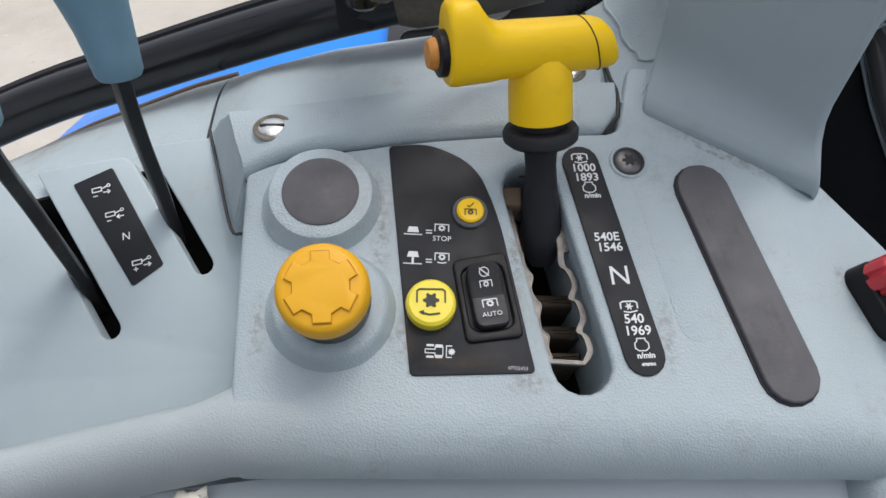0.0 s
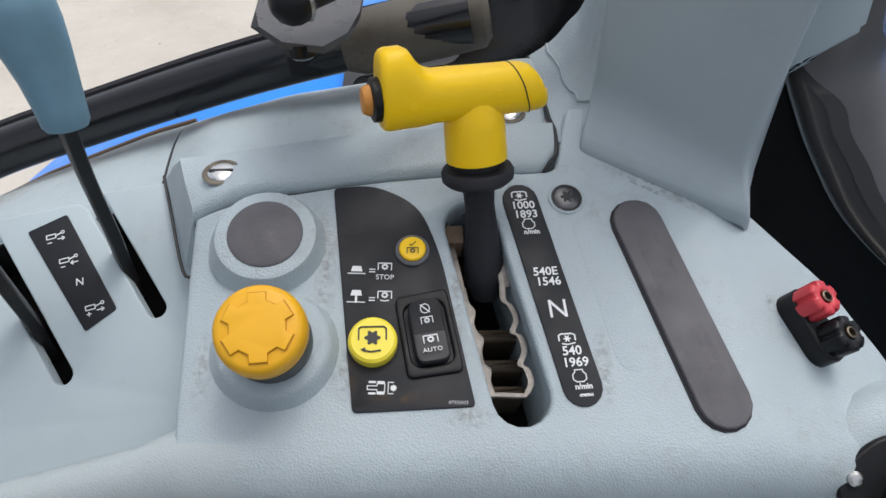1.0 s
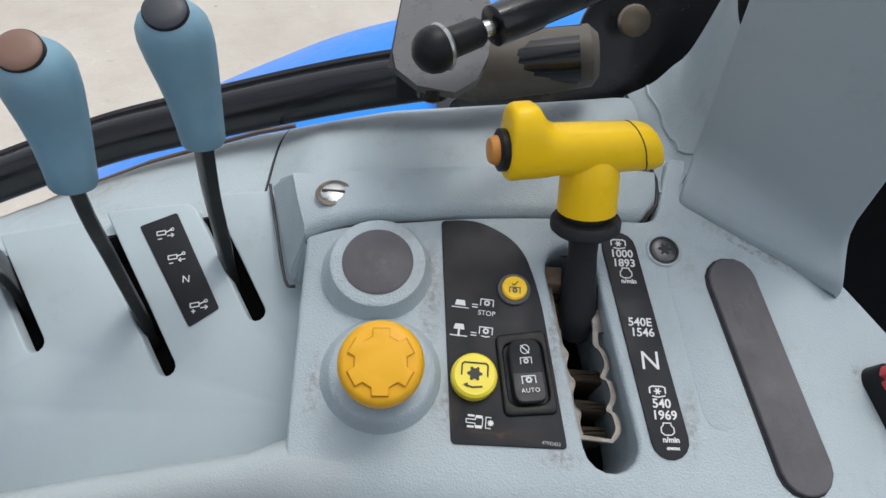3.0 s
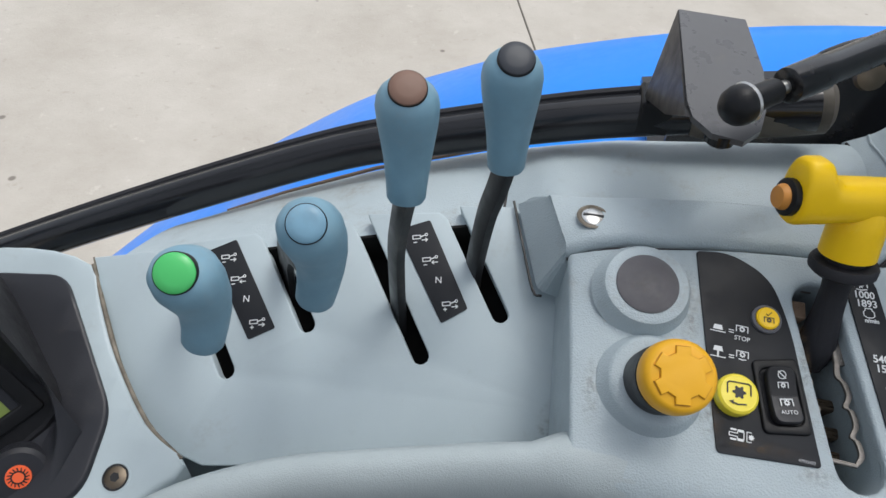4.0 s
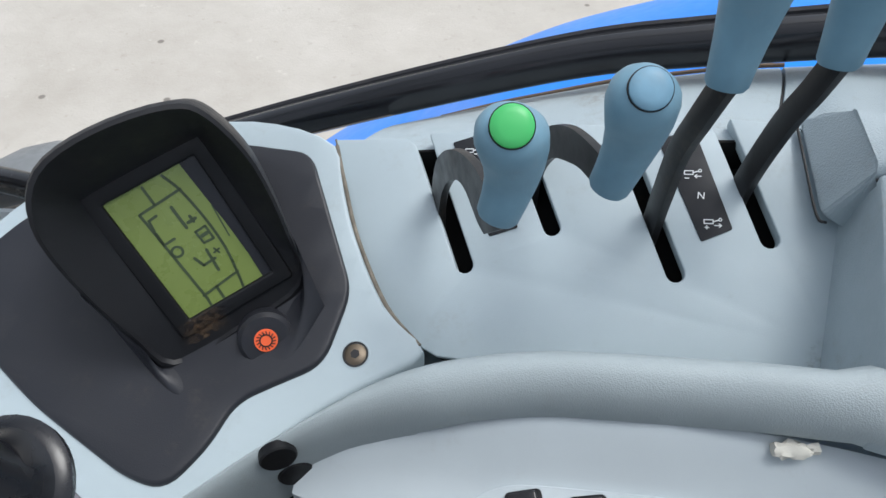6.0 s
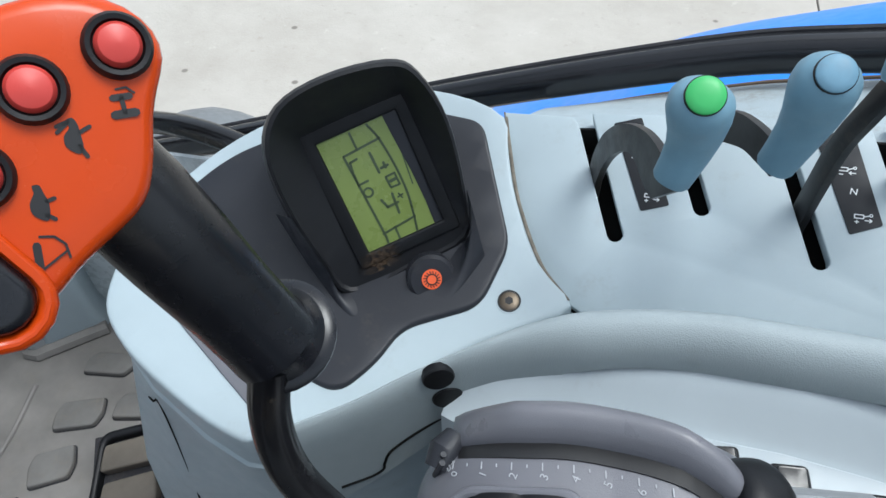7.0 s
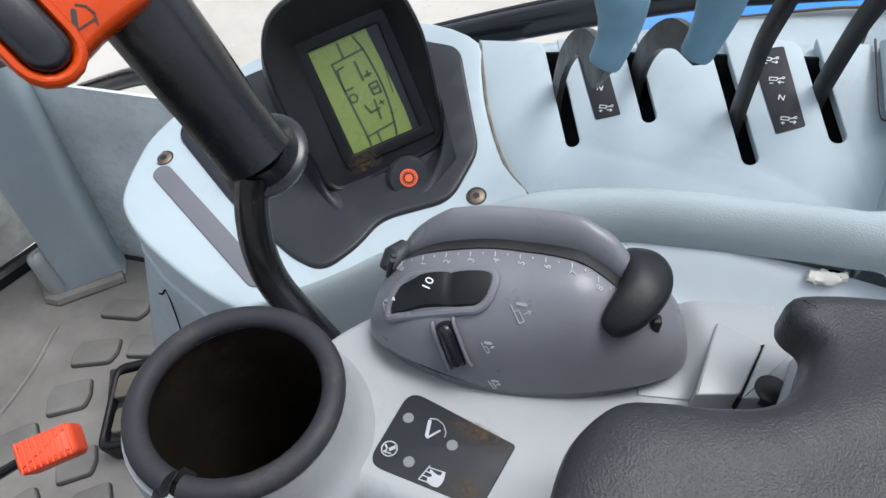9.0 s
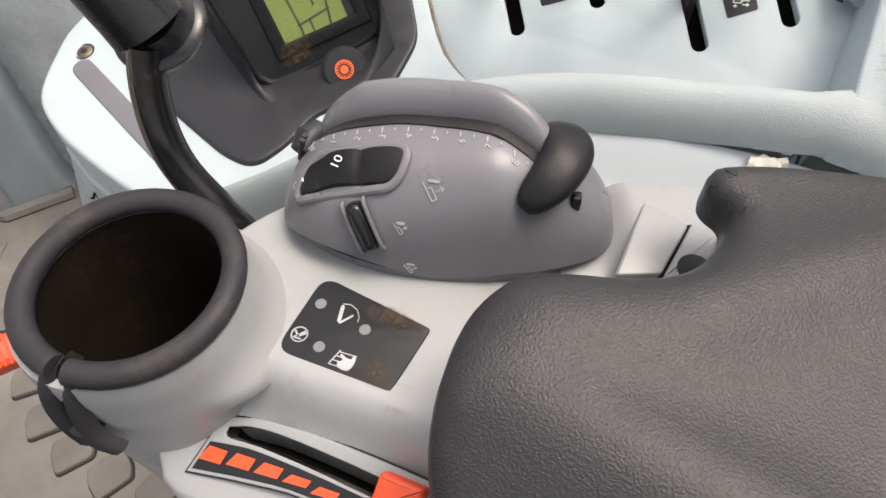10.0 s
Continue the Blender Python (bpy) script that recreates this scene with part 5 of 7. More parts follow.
lcd = part("lcd", plate(rect(0.069, 0.101, r=0.001), -0.014, -0.0115, 0, SCREEN), LCD, pod, "green lit LCD panel")
bm = bmesh.new()
m = at(SCREEN, 0, 0, -0.0114)
disc2(bm, [(0.0225, 0.0505), (0.0245, 0.022), (0.0262, 0.0), (0.0272, -0.03), (0.0265, -0.0505), (0.0345, -0.0505), (0.0345, 0.0505)], m)
part("dark_corner", bm, DASH, lcd)
bm = bmesh.new()
line2(bm, spline([(0.0086, 0.0484), (0.0131, 0.0344), (0.0161, 0.0088), (0.0162, -0.0164), (0.0131, -0.0378), (0.0104, -0.0507)], 4, False), 0.0019, m)
line2(bm, [(0.0137, 0.0347), (-0.0186, 0.0324), (-0.0151, -0.0433), (-0.0159, -0.0511)], 0.0019, m)
line2(bm, [(-0.0162, -0.0404), (0.0139, -0.0370)], 0.0019, m)
line2(bm, [(-0.0066, 0.0477), (-0.0064, 0.0338)], 0.0019, m)
line2(bm, [(-0.0050, -0.0388), (-0.0053, -0.0509)], 0.0019, m)
part("gauge_outline", bm, LCDINK, lcd)
# readout: segment strokes
for strokes, w in (([(-0.0098, 0.0266), (-0.0160, 0.0258), (-0.0171, 0.0177)], 0.0019), ([(-0.0172, 0.0160), (-0.0174, 0.0062), (-0.0091, 0.0066)], 0.0019), ([(0.0016, 0.0268), (0.0021, 0.0091)], 0.0022), ([(0.0048, 0.0118), (0.0108, 0.0121)], 0.0024), ([(0.0083, 0.0153), (0.0086, 0.0107)], 0.0022),
                   ([(0.0052, 0.0034), (0.0131, 0.0039), (0.0133, -0.0067), (0.0058, -0.0063), (0.0052, 0.0034)], 0.0018), ([(0.0073, -0.0013), (0.0116, -0.0010)], 0.0028), ([(-0.0059, -0.0127), (-0.0034, -0.0205), (0.0061, -0.0200)], 0.0021), ([(0.0044, -0.0114), (0.0032, -0.0290)], 0.0021),
                   ([(0.0076, -0.0161), (0.0122, -0.0153)], 0.0014), ([(0.0092, -0.0133), (0.0107, -0.0180)], 0.0014), ([(0.0251, 0.0143), (0.0232, -0.0108)], 0.0010)):
    bm = bmesh.new()
    line2(bm, strokes, w, m)
    part("readout_stroke", bm, LCDINK, lcd)
bm = bmesh.new()
ring2(bm, 0.0046, 0.0018, m, 20, *(-0.0128, -0.0025))
part("readout_ring", bm, LCDINK, lcd)
lm = basis((-0.4822, 0.1518, -0.1315), (0.48, -0.60, 0.66), (1, 0.2, 0))
lug = part("lamp_lug", lathe([(0.0215, -0.016), (0.0205, -0.004), (0.0175, -0.0008), (0.0, -0.0005)], 28, lm), DASH, pod)
part("pictogram_disc", lathe([(0.0086, -0.001), (0.0084, 0.0006), (0.0, 0.0007)], 28, lm), LAMP, lug, "orange round pictogram")
bm = bmesh.new()
ring2(bm, 0.0049, 0.0010, at(lm, 0, 0, 0.0008))
for k in range(16):
    a = 2 * math.pi * k / 16
    line2(bm, [(0.0049 * math.cos(a), 0.0049 * math.sin(a)), (0.0069 * math.cos(a + 0.1), 0.0069 * math.sin(a + 0.1))], 0.0008, at(lm, 0, 0, 0.0008))
part("pictogram_sun", bm, BLACKPRINT, lug)
up_edge = spline([tuple(SCREEN @ Vector((a, b, rim_depth(a, b) + 0.0002))) for a, b in ((-0.0745, 0.010), (-0.071, -0.045), (-0.066, -0.076), (-0.010, -0.0800), (0.047, -0.0745), (0.0615, -0.030))], 6, False)
low_edge = spline([(x, y, deck_z(x, y) + 0.0150) for x, y in ((-0.648, 0.1490), (-0.585, 0.1180), (-0.520, 0.0945), (-0.4905, 0.110), (-0.463, 0.137), (-0.452, 0.190))], 6, False)
rows = list(range(len(up_edge)))
bm = frame_sheet((rows, steps(0, 1, 10)), lambda i, v: Vector(lerp(up_edge[i], low_edge[i], v)) + Vector((0.5, -0.6, 0.6)) * (0.0015 * math.sin(math.pi * v ** 0.8)), 0.004)
part("apron", bm, DASH, pod, "", 70)
deco = thing("anti_slip_strip", (-0.63, 0.02, -0.16), "long dark grey rubber strip let into the deck", "rubber strip")
part("strip", plate(capsule((-0.7175, 0.052), (-0.5535, 0.0055), 0.0098), 0.008, 0.0142, 0.001, None, field=deck_z, step=0.02), CHARCOAL, deco)

# ---- orange gear lever ----
gear = thing("gear_lever", (-0.40, -0.06, -0.16), "orange gear lever head with red buttons on a black grip", "lever")
HEAD = basis((-0.488, -0.06, 0.18), (0.753, -0.30, 0.588), (0, 1, 0.3))
hd = spline([(-0.0575, 0.0100), (-0.0508, 0.0148), (-0.0386, 0.0220), (-0.0203, 0.0292), (-0.0028, 0.0325), (0.015, 0.0300), (0.0311, 0.0225), (0.0416, 0.0122), (0.0468, 0.0018), (0.0466, -0.0090), (0.0412, -0.0168), (0.0316, -0.0215),
             (0.0232, -0.0260), (0.0131, -0.0334), (0.0025, -0.0395), (-0.0073, -0.0412), (-0.0203, -0.0395), (-0.0324, -0.0380), (-0.0443, -0.0380), (-0.0575, -0.0362), (-0.0643, -0.0302), (-0.0667, -0.0217), (-0.0660, -0.0121), (-0.0640, 0.0)], 2)
rings = []
for sc, z in ((0.80, -0.032), (0.93, -0.028), (1.0, -0.018), (1.0, -0.006), (0.975, -0.0015), (0.93, 0.0008), (0.86, 0.0018), (0.6, 0.0022), (0.2, 0.0022)):
    rings.append([((x + 0.008) * sc - 0.008, (y + 0.006) * sc - 0.006, z) for x, y in hd])
head = part("head", loft(rings, M=HEAD), ORANGE, gear, "glossy orange lever head")
for u, v in ((-0.0245, 0.0015), (0.006, 0.0055), (0.0335, -0.0045)):
    m = at(HEAD, u, v, 0.0015)
    bt = part("push_button", lathe([(0.0109, -0.001), (0.0107, 0.003), (0.0096, 0.0048), (0.0081, 0.0045), (0.0075, 0.002)], 26, m), BLACK, head, "black collar with a red push button")
    part("red_dome", lathe([(0.0073, 0.001), (0.0072, 0.0045), (0.0060, 0.0064), (0.0033, 0.0075), (0.0, 0.0079)], 26, m), REDB, bt)
m = at(HEAD, -0.0510, -0.0160, 0.0012, -100)
frm = part("rocker_surround", plate(capsule((-0.0105, 0), (0.0105, 0), 0.0155), -0.001, 0.0055, 0.0035, m, holes=[capsule((-0.0090, 0), (0.0090, 0), 0.0108)]), ORANGE, head)
part("rocker", plate(capsule((-0.0090, 0), (0.0090, 0), 0.0104), 0.0, 0.0085, 0.004, m), GRIPBLACK, frm)


def glyph(u, v, shapes, strokes=(), turn=0):
    bm = bmesh.new()
    m = at(HEAD, u, v, 0.0024, turn)
    for s in shapes:
        disc2(bm, s, m)
    for pts, w in strokes:
        line2(bm, pts, w, m)
    part("printed_symbol", bm, BLACKPRINT, head)


glyph(-0.0211, -0.0172, [spline([(-0.0050, -0.0010), (-0.0030, 0.0026), (0.0004, 0.0034), (0.0036, 0.0022), (0.0060, 0.0026), (0.0062, 0.0006), (0.0036, -0.0006), (0.0010, -0.0018), (-0.0030, -0.0020)], 3)], [([(-0.0030, -0.0010), (-0.0044, -0.0034)], 0.0013), ([(0.0012, -0.0012), (0.0022, -0.0034)], 0.0013)], 38)
glyph(0.0021, -0.0120, [spline([(-0.0052, -0.0016), (-0.0036, 0.0022), (-0.0004, 0.0032), (0.0026, 0.0020), (0.0044, 0.0034), (0.0058, 0.0016), (0.0040, -0.0002), (0.0010, -0.0014), (-0.0030, -0.0026)], 3)], [([(0.0044, 0.0026), (0.0022, 0.0056)], 0.0013), ([(0.0036, 0.0030), (0.0004, 0.0052)], 0.0012), ([(-0.0026, -0.0014), (-0.0056, -0.0040)], 0.0014), ([(0.0016, -0.0010), (0.0040, -0.0036)], 0.0013)], 30)
glyph(0.0193, -0.0166, [], [([(-0.0026, 0.0026), (0.0026, 0.0026)], 0.0022), ([(-0.0032, -0.0028), (0.0032, -0.0028)], 0.0028), ([(0, 0.0026), (0, -0.0026)], 0.0015)], -40)
glyph(0.0193, -0.0166, [], [([(-0.0010, 0.0052), (0.0022, 0.0054), (0.0042, 0.0034)], 0.0007)], -40)
glyph(-0.0325, -0.0285, [], [([(-0.0040, 0.0034), (-0.0036, -0.0036)], 0.0024), ([(-0.0030, -0.0044), (0.0040, 0.0010)], 0.0007), ([(-0.0030, 0.0062), (0.0010, 0.0060), (0.0040, 0.0034), (0.0050, -0.0010)], 0.0008)], -50)
g0, g1 = HEAD @ Vector((0.0, -0.024, -0.036)), Vector((-0.4515, -0.033, 0.043))
gp = [g0 + (g1 - g0) * k for k in (0.0, 0.15, 0.4, 0.7, 0.9, 1.0)]
part("grip", tube(gp, [0.0215, 0.023, 0.0228, 0.0215, 0.0215, 0.022], 24), GRIPBLACK, gear, "worn black grip")
gm = basis(Vector((-0.4555, -0.0245, 0.0355)), (0.05, -0.42, 0.88), (1, 0, 0))
part("collar", lathe([(0.012, -0.012), (0.022, -0.009), (0.0270, -0.003), (0.0282, 0.001), (0.0266, 0.003), (0.0235, 0.0042), (0.021, 0.009), (0.0200, 0.014)], 34, gm), GRIPBLACK, gear, "round black rubber collar")
part("stalk", tube(spline([(-0.450, -0.040, 0.036), (-0.449, -0.050, 0.012), (-0.443, -0.058, -0.012), (-0.432, -0.062, -0.034), (-0.412, -0.062, -0.058), (-0.39, -0.06, -0.09), (-0.37, -0.058, -0.15)], 5, False), 0.0105, 14), GLOSSY, gear, "bent gloss black stalk")

# ---- armrest unit ----
arm = thing("armrest_unit", (-0.2, -0.03, -0.2), "pale grey plastic armrest control unit with a cup holder", "armrest console")
CUP = (-0.385, -0.140)


def arm_field(x, q):
    q += 0.018 * (1 - smooth(-0.390, -0.350, x))
    level = linear([(-0.26, -0.112), (-0.205, -0.062), (-0.192, -0.0502), (-0.1535, -0.0350), (-0.1500, -0.0330), (-0.1460, -0.0285), (-0.1420, -0.0210), (-0.1370, -0.0105), (-0.1325, -0.0030), (-0.1285, 0.0005), (-0.1235, 0.0020), (-0.117, 0.0012), (-0.109, 0.0)], q)
    return level + 0.032 * (x + 0.342) * smooth(-0.128, -0.15, q)


edge = [(CUP[0] + 0.0515 * math.cos(radians(a)), CUP[1] + 0.0515 * math.sin(radians(a))) for a in range(100, -66, -5)]
body = spline([(-0.350, -0.199), (-0.325, -0.201), (-0.25, -0.182), (-0.15, -0.155), (-0.02, -0.10), (0.04, 0.0), (0.02, 0.075), (-0.09, 0.068), (-0.19, 0.062), (-0.27, 0.045), (-0.345, 0.004), (-0.378, -0.045), (-0.390, -0.075)], 4, False) + edge
sc = thing("speed_scale", (-0.30, -0.17, -0.11), "sloping slot with orange scale marks and an orange slide knob", "slide control")
SC = basis((-0.342, -0.1605, -0.0858), (-0.03, -0.36, 0.93), (1, 0.15, 0.0))
scale_edge = spline([(0.0065, 0.0022), (0.022, 0.0072), (0.0407, 0.0102), (0.0738, 0.0124), (0.1217, 0.0120), (0.16, 0.0100)], 3, False) + spline([(0.16, -0.020), (0.073, -0.0185), (0.0377, -0.0225), (-0.0012, -0.0300)], 3, False)
slot_line = spline([(0.0120, -0.0012), (0.0240, 0.0030), (0.0431, 0.0051), (0.077, 0.0052), (0.1031, 0.0045), (0.15, 0.003)], 3, False) + spline([(0.15, -0.0060), (0.0978, -0.0054), (0.0679, -0.0044), (0.0336, -0.0045), (0.0150, -0.0062), (0.0118, -0.0044)], 3, False)
slot_plan = [SC @ Vector((u, v, 0.0)) for u, v in inset(slot_line if area(slot_line) > 0 else slot_line[::-1], -0.0035)]
shear = Matrix(((1, 0, 0, 0), (0.16, 1, 0, 0.048), (0, 0, 1, 0), (0, 0, 0, 1)))
skew = lambda pts: [(p[0], p[1] - 0.16 * (p[0] + 0.30)) for p in pts]
part("shell", plate(skew(body), -0.11, -0.05, 0.004, shear, holes=[skew(slot_plan)], hr=0.0, field=arm_field, step=0.0045), PALE, arm, "", 55)
cm = Matrix.Translation((*CUP, 0))
rings = []
for r, z, flare in ((0.0500, -0.215, 0.0), (0.0545, -0.115, 0.0), (0.0562, -0.07, 0.004), (0.0566, -0.056, 0.0155), (0.0566, -0.0495, 0.0105), (0.0564, -0.045, 0.0068), (0.0564, -0.039, 0.0036), (0.0564, -0.031, 0.0014), (0.0560, -0.022, 0.0003), (0.0548, -0.016, 0.0), (0.047, -0.016, 0.0)):
    rings.append([])
    for i in range(56):
        a = 2 * math.pi * i / 56
        q = r + flare * smooth(0.1, 0.7, math.cos(a - radians(52))) + (0.0042 * smooth(0.1, 0.9, math.cos(a - radians(222))) if r > 0.048 else 0.0)
        rings[-1].append((CUP[0] + q * math.cos(a), CUP[1] + q * math.sin(a), z))
cup = part("cup_holder", loft(rings, caps=False), PALE, arm, "", 70)
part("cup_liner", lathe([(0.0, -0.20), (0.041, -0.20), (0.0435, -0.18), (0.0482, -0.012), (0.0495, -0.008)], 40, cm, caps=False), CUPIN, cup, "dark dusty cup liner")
gap = radians(280)
ringp = []
for k in range(44):
    a = gap + radians(4) + (2 * math.pi - radians(8)) * k / 43
    ringp.append((CUP[0] + 0.0503 * math.cos(a), CUP[1] + 0.0503 * math.sin(a), -0.0100))
part("rubber_rim", tube(ringp, 0.0063, 14), RUBBER, cup, "thick dark rubber rim with a split")
strap_l = [(-0.3862, -0.1908, -0.0095), (-0.3872, -0.1985, -0.0190), (-0.3870, -0.2040, -0.0350), (-0.3850, -0.2055, -0.0500), (-0.3820, -0.2060, -0.0610)]
strap_r = [(-0.3690, -0.1893, -0.0105), (-0.3695, -0.1970, -0.0210), (-0.3685, -0.2015, -0.0360), (-0.3650, -0.2040, -0.0500), (-0.3560, -0.2020, -0.0600)]


def strap_leg(w0, w1, k0, k1, deep, name, mat, words=""):
    """A rounded rubber band between two shares of the strap's width, over a share of its length."""
    rings = []
    left, right = spline(strap_l, 5, False), spline(strap_r, 5, False)
    for k in range(round(k0 * (len(left) - 1)), round(k1 * (len(left) - 1)) + 1):
        a, b = Vector(left[k]), Vector(right[k])
        n_ = Vector((0.10, 0.92, 0.25)).normalized()
        mid = (w0 + w1) / 2
        rings.append([tuple(a + (b - a) * w + n_ * (h + deep)) for w, h in ((w0, 0.001), (w0 + 0.06, -0.0022), (mid, -0.0032), (w1 - 0.06, -0.0022), (w1, 0.001), (w1 - 0.05, 0.006), (w0 + 0.05, 0.006))])
    part(name, loft(rings), mat, cup, words, 40)


strap_leg(0.0, 0.42, 0.0, 1.0, 0.0, "rim_tail", RUBBER, "dark rubber strap below the split rim")
strap_leg(0.72, 1.05, 0.0, 1.0, 0.0015, "rim_tail", RUBBER, "dark rubber strap below the split rim")
strap_leg(0.20, 0.95, 0.68, 1.0, 0.0008, "strap_foot", RUBBER)
# added near-black filler in place of the shade between the strap's legs
strap_leg(0.30, 0.85, 0.05, 0.8, 0.0055, "strap_gap_shade", VOID)

# indicator decal
SCALEINK = material("worn_scale_print", (0.36, 0.37, 0.39), 0.6, vary=0.25, vary_size=60, dirt=0.3)
DIM = material("dim_grey_print", (0.16, 0.165, 0.175), 0.6, vary=0.2, dirt=0.4)
tag = thing("indicator_decal", (-0.29, -0.095, -0.05), "worn black indicator decal with lamp dots and pictograms", "decal")
stk = [(-0.3245, -0.0735), (-0.3200, -0.1230), (-0.2560, -0.1130), (-0.2565, -0.0725)]
part("decal_plate", plate(rounded(stk, [0.010, 0.010, 0.002, 0.002], 6), -0.052, -0.0483, 0.0006), STICKER, tag)
for x, y in ((-0.3155, -0.0890), (-0.2861, -0.0903), (-0.3010, -0.1103)):
    part("lamp_dot", lathe([(0.0031, -0.0486), (0.0031, -0.0481), (0.0, -0.0480)], 16, Matrix.Translation((x, y, 0))), DIM, tag)
bm = bmesh.new()
m = pose(-0.3142, -0.1096, -0.0482, 0, 0, 12)
ring2(bm, 0.0046, 0.0007, m), line2(bm, [(-0.0032, -0.0032), (0.0032, 0.0032)], 0.0008, m), line2(bm, [(-0.0028, 0.0014), (0.0, -0.0012), (0.0028, 0.0014)], 0.0011, m), line2(bm, [(-0.0018, -0.0024), (0.0018, -0.0024)], 0.0008, m)
part("crossed_symbol", bm, SCALEINK, tag)
bm = bmesh.new()
m = pose(-0.3005, -0.0890, -0.0482, 0, 0, 12)
line2(bm, [(-0.0026, 0.0050), (-0.0012, -0.0036)], 0.0020, m), line2(bm, [(-0.0004, -0.0046), (0.0046, 0.0014)], 0.0011, m)
line2(bm, [(-0.0030, 0.0066), (0.0010, 0.0074), (0.0054, 0.0056), (0.0082, 0.0016), (0.0084, -0.0012)], 0.0005, m)
part("arm_symbol", bm, SCALEINK, tag)
bm = bmesh.new()
m = pose(-0.2858, -0.1098, -0.0482, 0, 0, 12)
for k in range(4):
    line2(bm, [(-0.0066 + 0.0010 * k, -0.0046 + 0.0026 * k), (0.0026 + 0.0010 * k, -0.0046 + 0.0026 * k)], 0.0005, m)
line2(bm, [(-0.0066, -0.0046), (-0.0036, 0.0040)], 0.0006, m)
disc2(bm, spline([(-0.0012, -0.0052), (0.0042, -0.0056), (0.0060, -0.0010), (0.0054, 0.0032), (0.0040, 0.0030), (0.0036, 0.0006), (0.0004, 0.0012), (-0.0022, 0.0024), (-0.0026, 0.0012), (-0.0004, -0.0008), (-0.0024, -0.0024)], 2), at(m, 0, 0, 0.0001))
part("hand_pictogram", bm, SCALEINK, tag)

# hand throttle dome
DOME = basis((-0.290, -0.005, -0.047), (0, 0, 1), (0.91, 0.41, 0))


def dome_h(x, y):
    rho = (abs(x / (0.0915 if x < 0 else 0.0995)) ** (3.2 if x < 0 else 2.7) + abs(y / (0.048 if y > 0 else 0.0450)) ** 2.5) ** 0.365
    h = linear([(-0.1, 0.0525), (0.0, 0.0635), (0.03, 0.0695), (0.1, 0.059)], x) + 0.10 * y * smooth(0.03, -0.03, x)
    return h * max(0.0, 1 - rho ** 2.9) ** 0.58


dome = thing("throttle_dome", (-0.29, -0.005, -0.05), "charcoal dome with a thumbwheel, numbered scale and black hand throttle", "control dome")
rings = []
for k in range(19):
    q = math.sin(math.pi / 2 * k / 18)
    ring = []
    for i in range(56):
        a = 2 * math.pi * i / 56
        c, s_ = math.cos(a), math.sin(a)
        ex = 2 / 2.5
        x = (0.0915 if c < 0 else 0.0995) * abs(c) ** ex * (1 if c > 0 else -1) * math.cos(math.pi / 2 * k / 18.02)
        y = (0.048 if s_ > 0 else 0.0450) * abs(s_) ** ex * (1 if s_ > 0 else -1) * math.cos(math.pi / 2 * k / 18.02)
        ring.append((x, y, dome_h(x, y)))
    rings.append(ring)
part("shell", loft(rings, M=DOME), CHARCOAL, dome, "", 60)
part("foot_flange", plate(circle(1, 48), -0.004, 0.003, 0.0, DOME @ Matrix.Translation((0.004, 0, 0)) @ Matrix.Diagonal((0.0930, 0.0445, 1, 1))), CHARCOAL, dome)


def on_dome(x, y, h=0.0):
    return DOME @ Vector((x, y, dome_h(x, y) + h))


def dome_pose(x, y, h=0.0, turn=0.0):
    e = 0.001
    dx = Vector((2 * e, 0, dome_h(x + e, y) - dome_h(x - e, y)))
    dy = Vector((0, 2 * e, dome_h(x, y + e) - dome_h(x, y - e)))
    n = dx.cross(dy).normalized()
    return DOME @ basis((x, y, dome_h(x, y) + h), n, (1, 0, 0)) @ Matrix.Rotation(radians(turn), 4, "Z")


def slot_y(x):
    return 0.0125 - (3.2 if x > -0.03 else -3.0) * (x + 0.03) ** 2


def ribbon(x0, x1, y0, y1, h, thick, name, mat, parent, label=""):
    def f(u, v):
        x = x0 + (x1 - x0) * u
        y = slot_y(x) + y0 + (y1 - y0) * v
        z = dome_h(x, y) + h * min(1.0, 6 * u, 6 * (1 - u)) * (math.sin(math.pi * v) ** 0.5 if h > 0.002 else 1.0)
        return (x, y, z)
    return part(name, frame_sheet((steps(0, 1, 30), steps(0, 1, 8)), f, thick, DOME), mat, parent, label, 60)


def ridge_f(u, v):
    x = -0.074 + 0.150 * u
    y = min(slot_y(x) + 0.0046 + 0.029 * v, 0.0475)
    return (x, y, dome_h(x, slot_y(x) + 0.003) * (1 - 0.85 * v ** 4) + 0.0165 * min(1.0, 5 * u, 5 * (1 - u)) ** 0.7 * math.sin(math.pi * v) ** 0.5)


part("ridge", frame_sheet((steps(0, 1, 30), steps(0, 1, 10)), ridge_f, 0.010, DOME), CHARCOAL, dome, "", 60)
ribbon(-0.070, 0.066, -0.0030, 0.0055, 0.0011, 0.004, "slot", BLACKPRINT, dome, "dark throttle slot")
for k in range(9):
    x = 0.0385 - 0.0138 * (8 - k)
    text(str(k), 0.0056, dome_pose(x + 0.001, slot_y(x) - 0.0115, 0.0004, 66), SCALEINK, dome, "numeral")
    for j in (0, 1):
        bm = bmesh.new()
        q = x + 0.0069 * j
        line2(bm, [(0, -0.0006), (0, 0.0006)] if j else [(0, -0.0018), (0, 0.0014)], 0.0006, dome_pose(q, slot_y(q) - 0.0068, 0.0004))
        part("scale_mark", bm, SCALEINK, dome)
# thumbwheel
win = rounded([(-0.0775, -0.0225), (-0.019, -0.0265), (-0.0130, -0.0070), (-0.069, -0.0035)], 0.0092, 8)
loop = [tuple(on_dome(x, y, 0.0008)) for x, y in win]
part("wheel_surround", tube(loop + [loop[0], loop[1]], 0.0027, 10), CHARCOAL, dome)


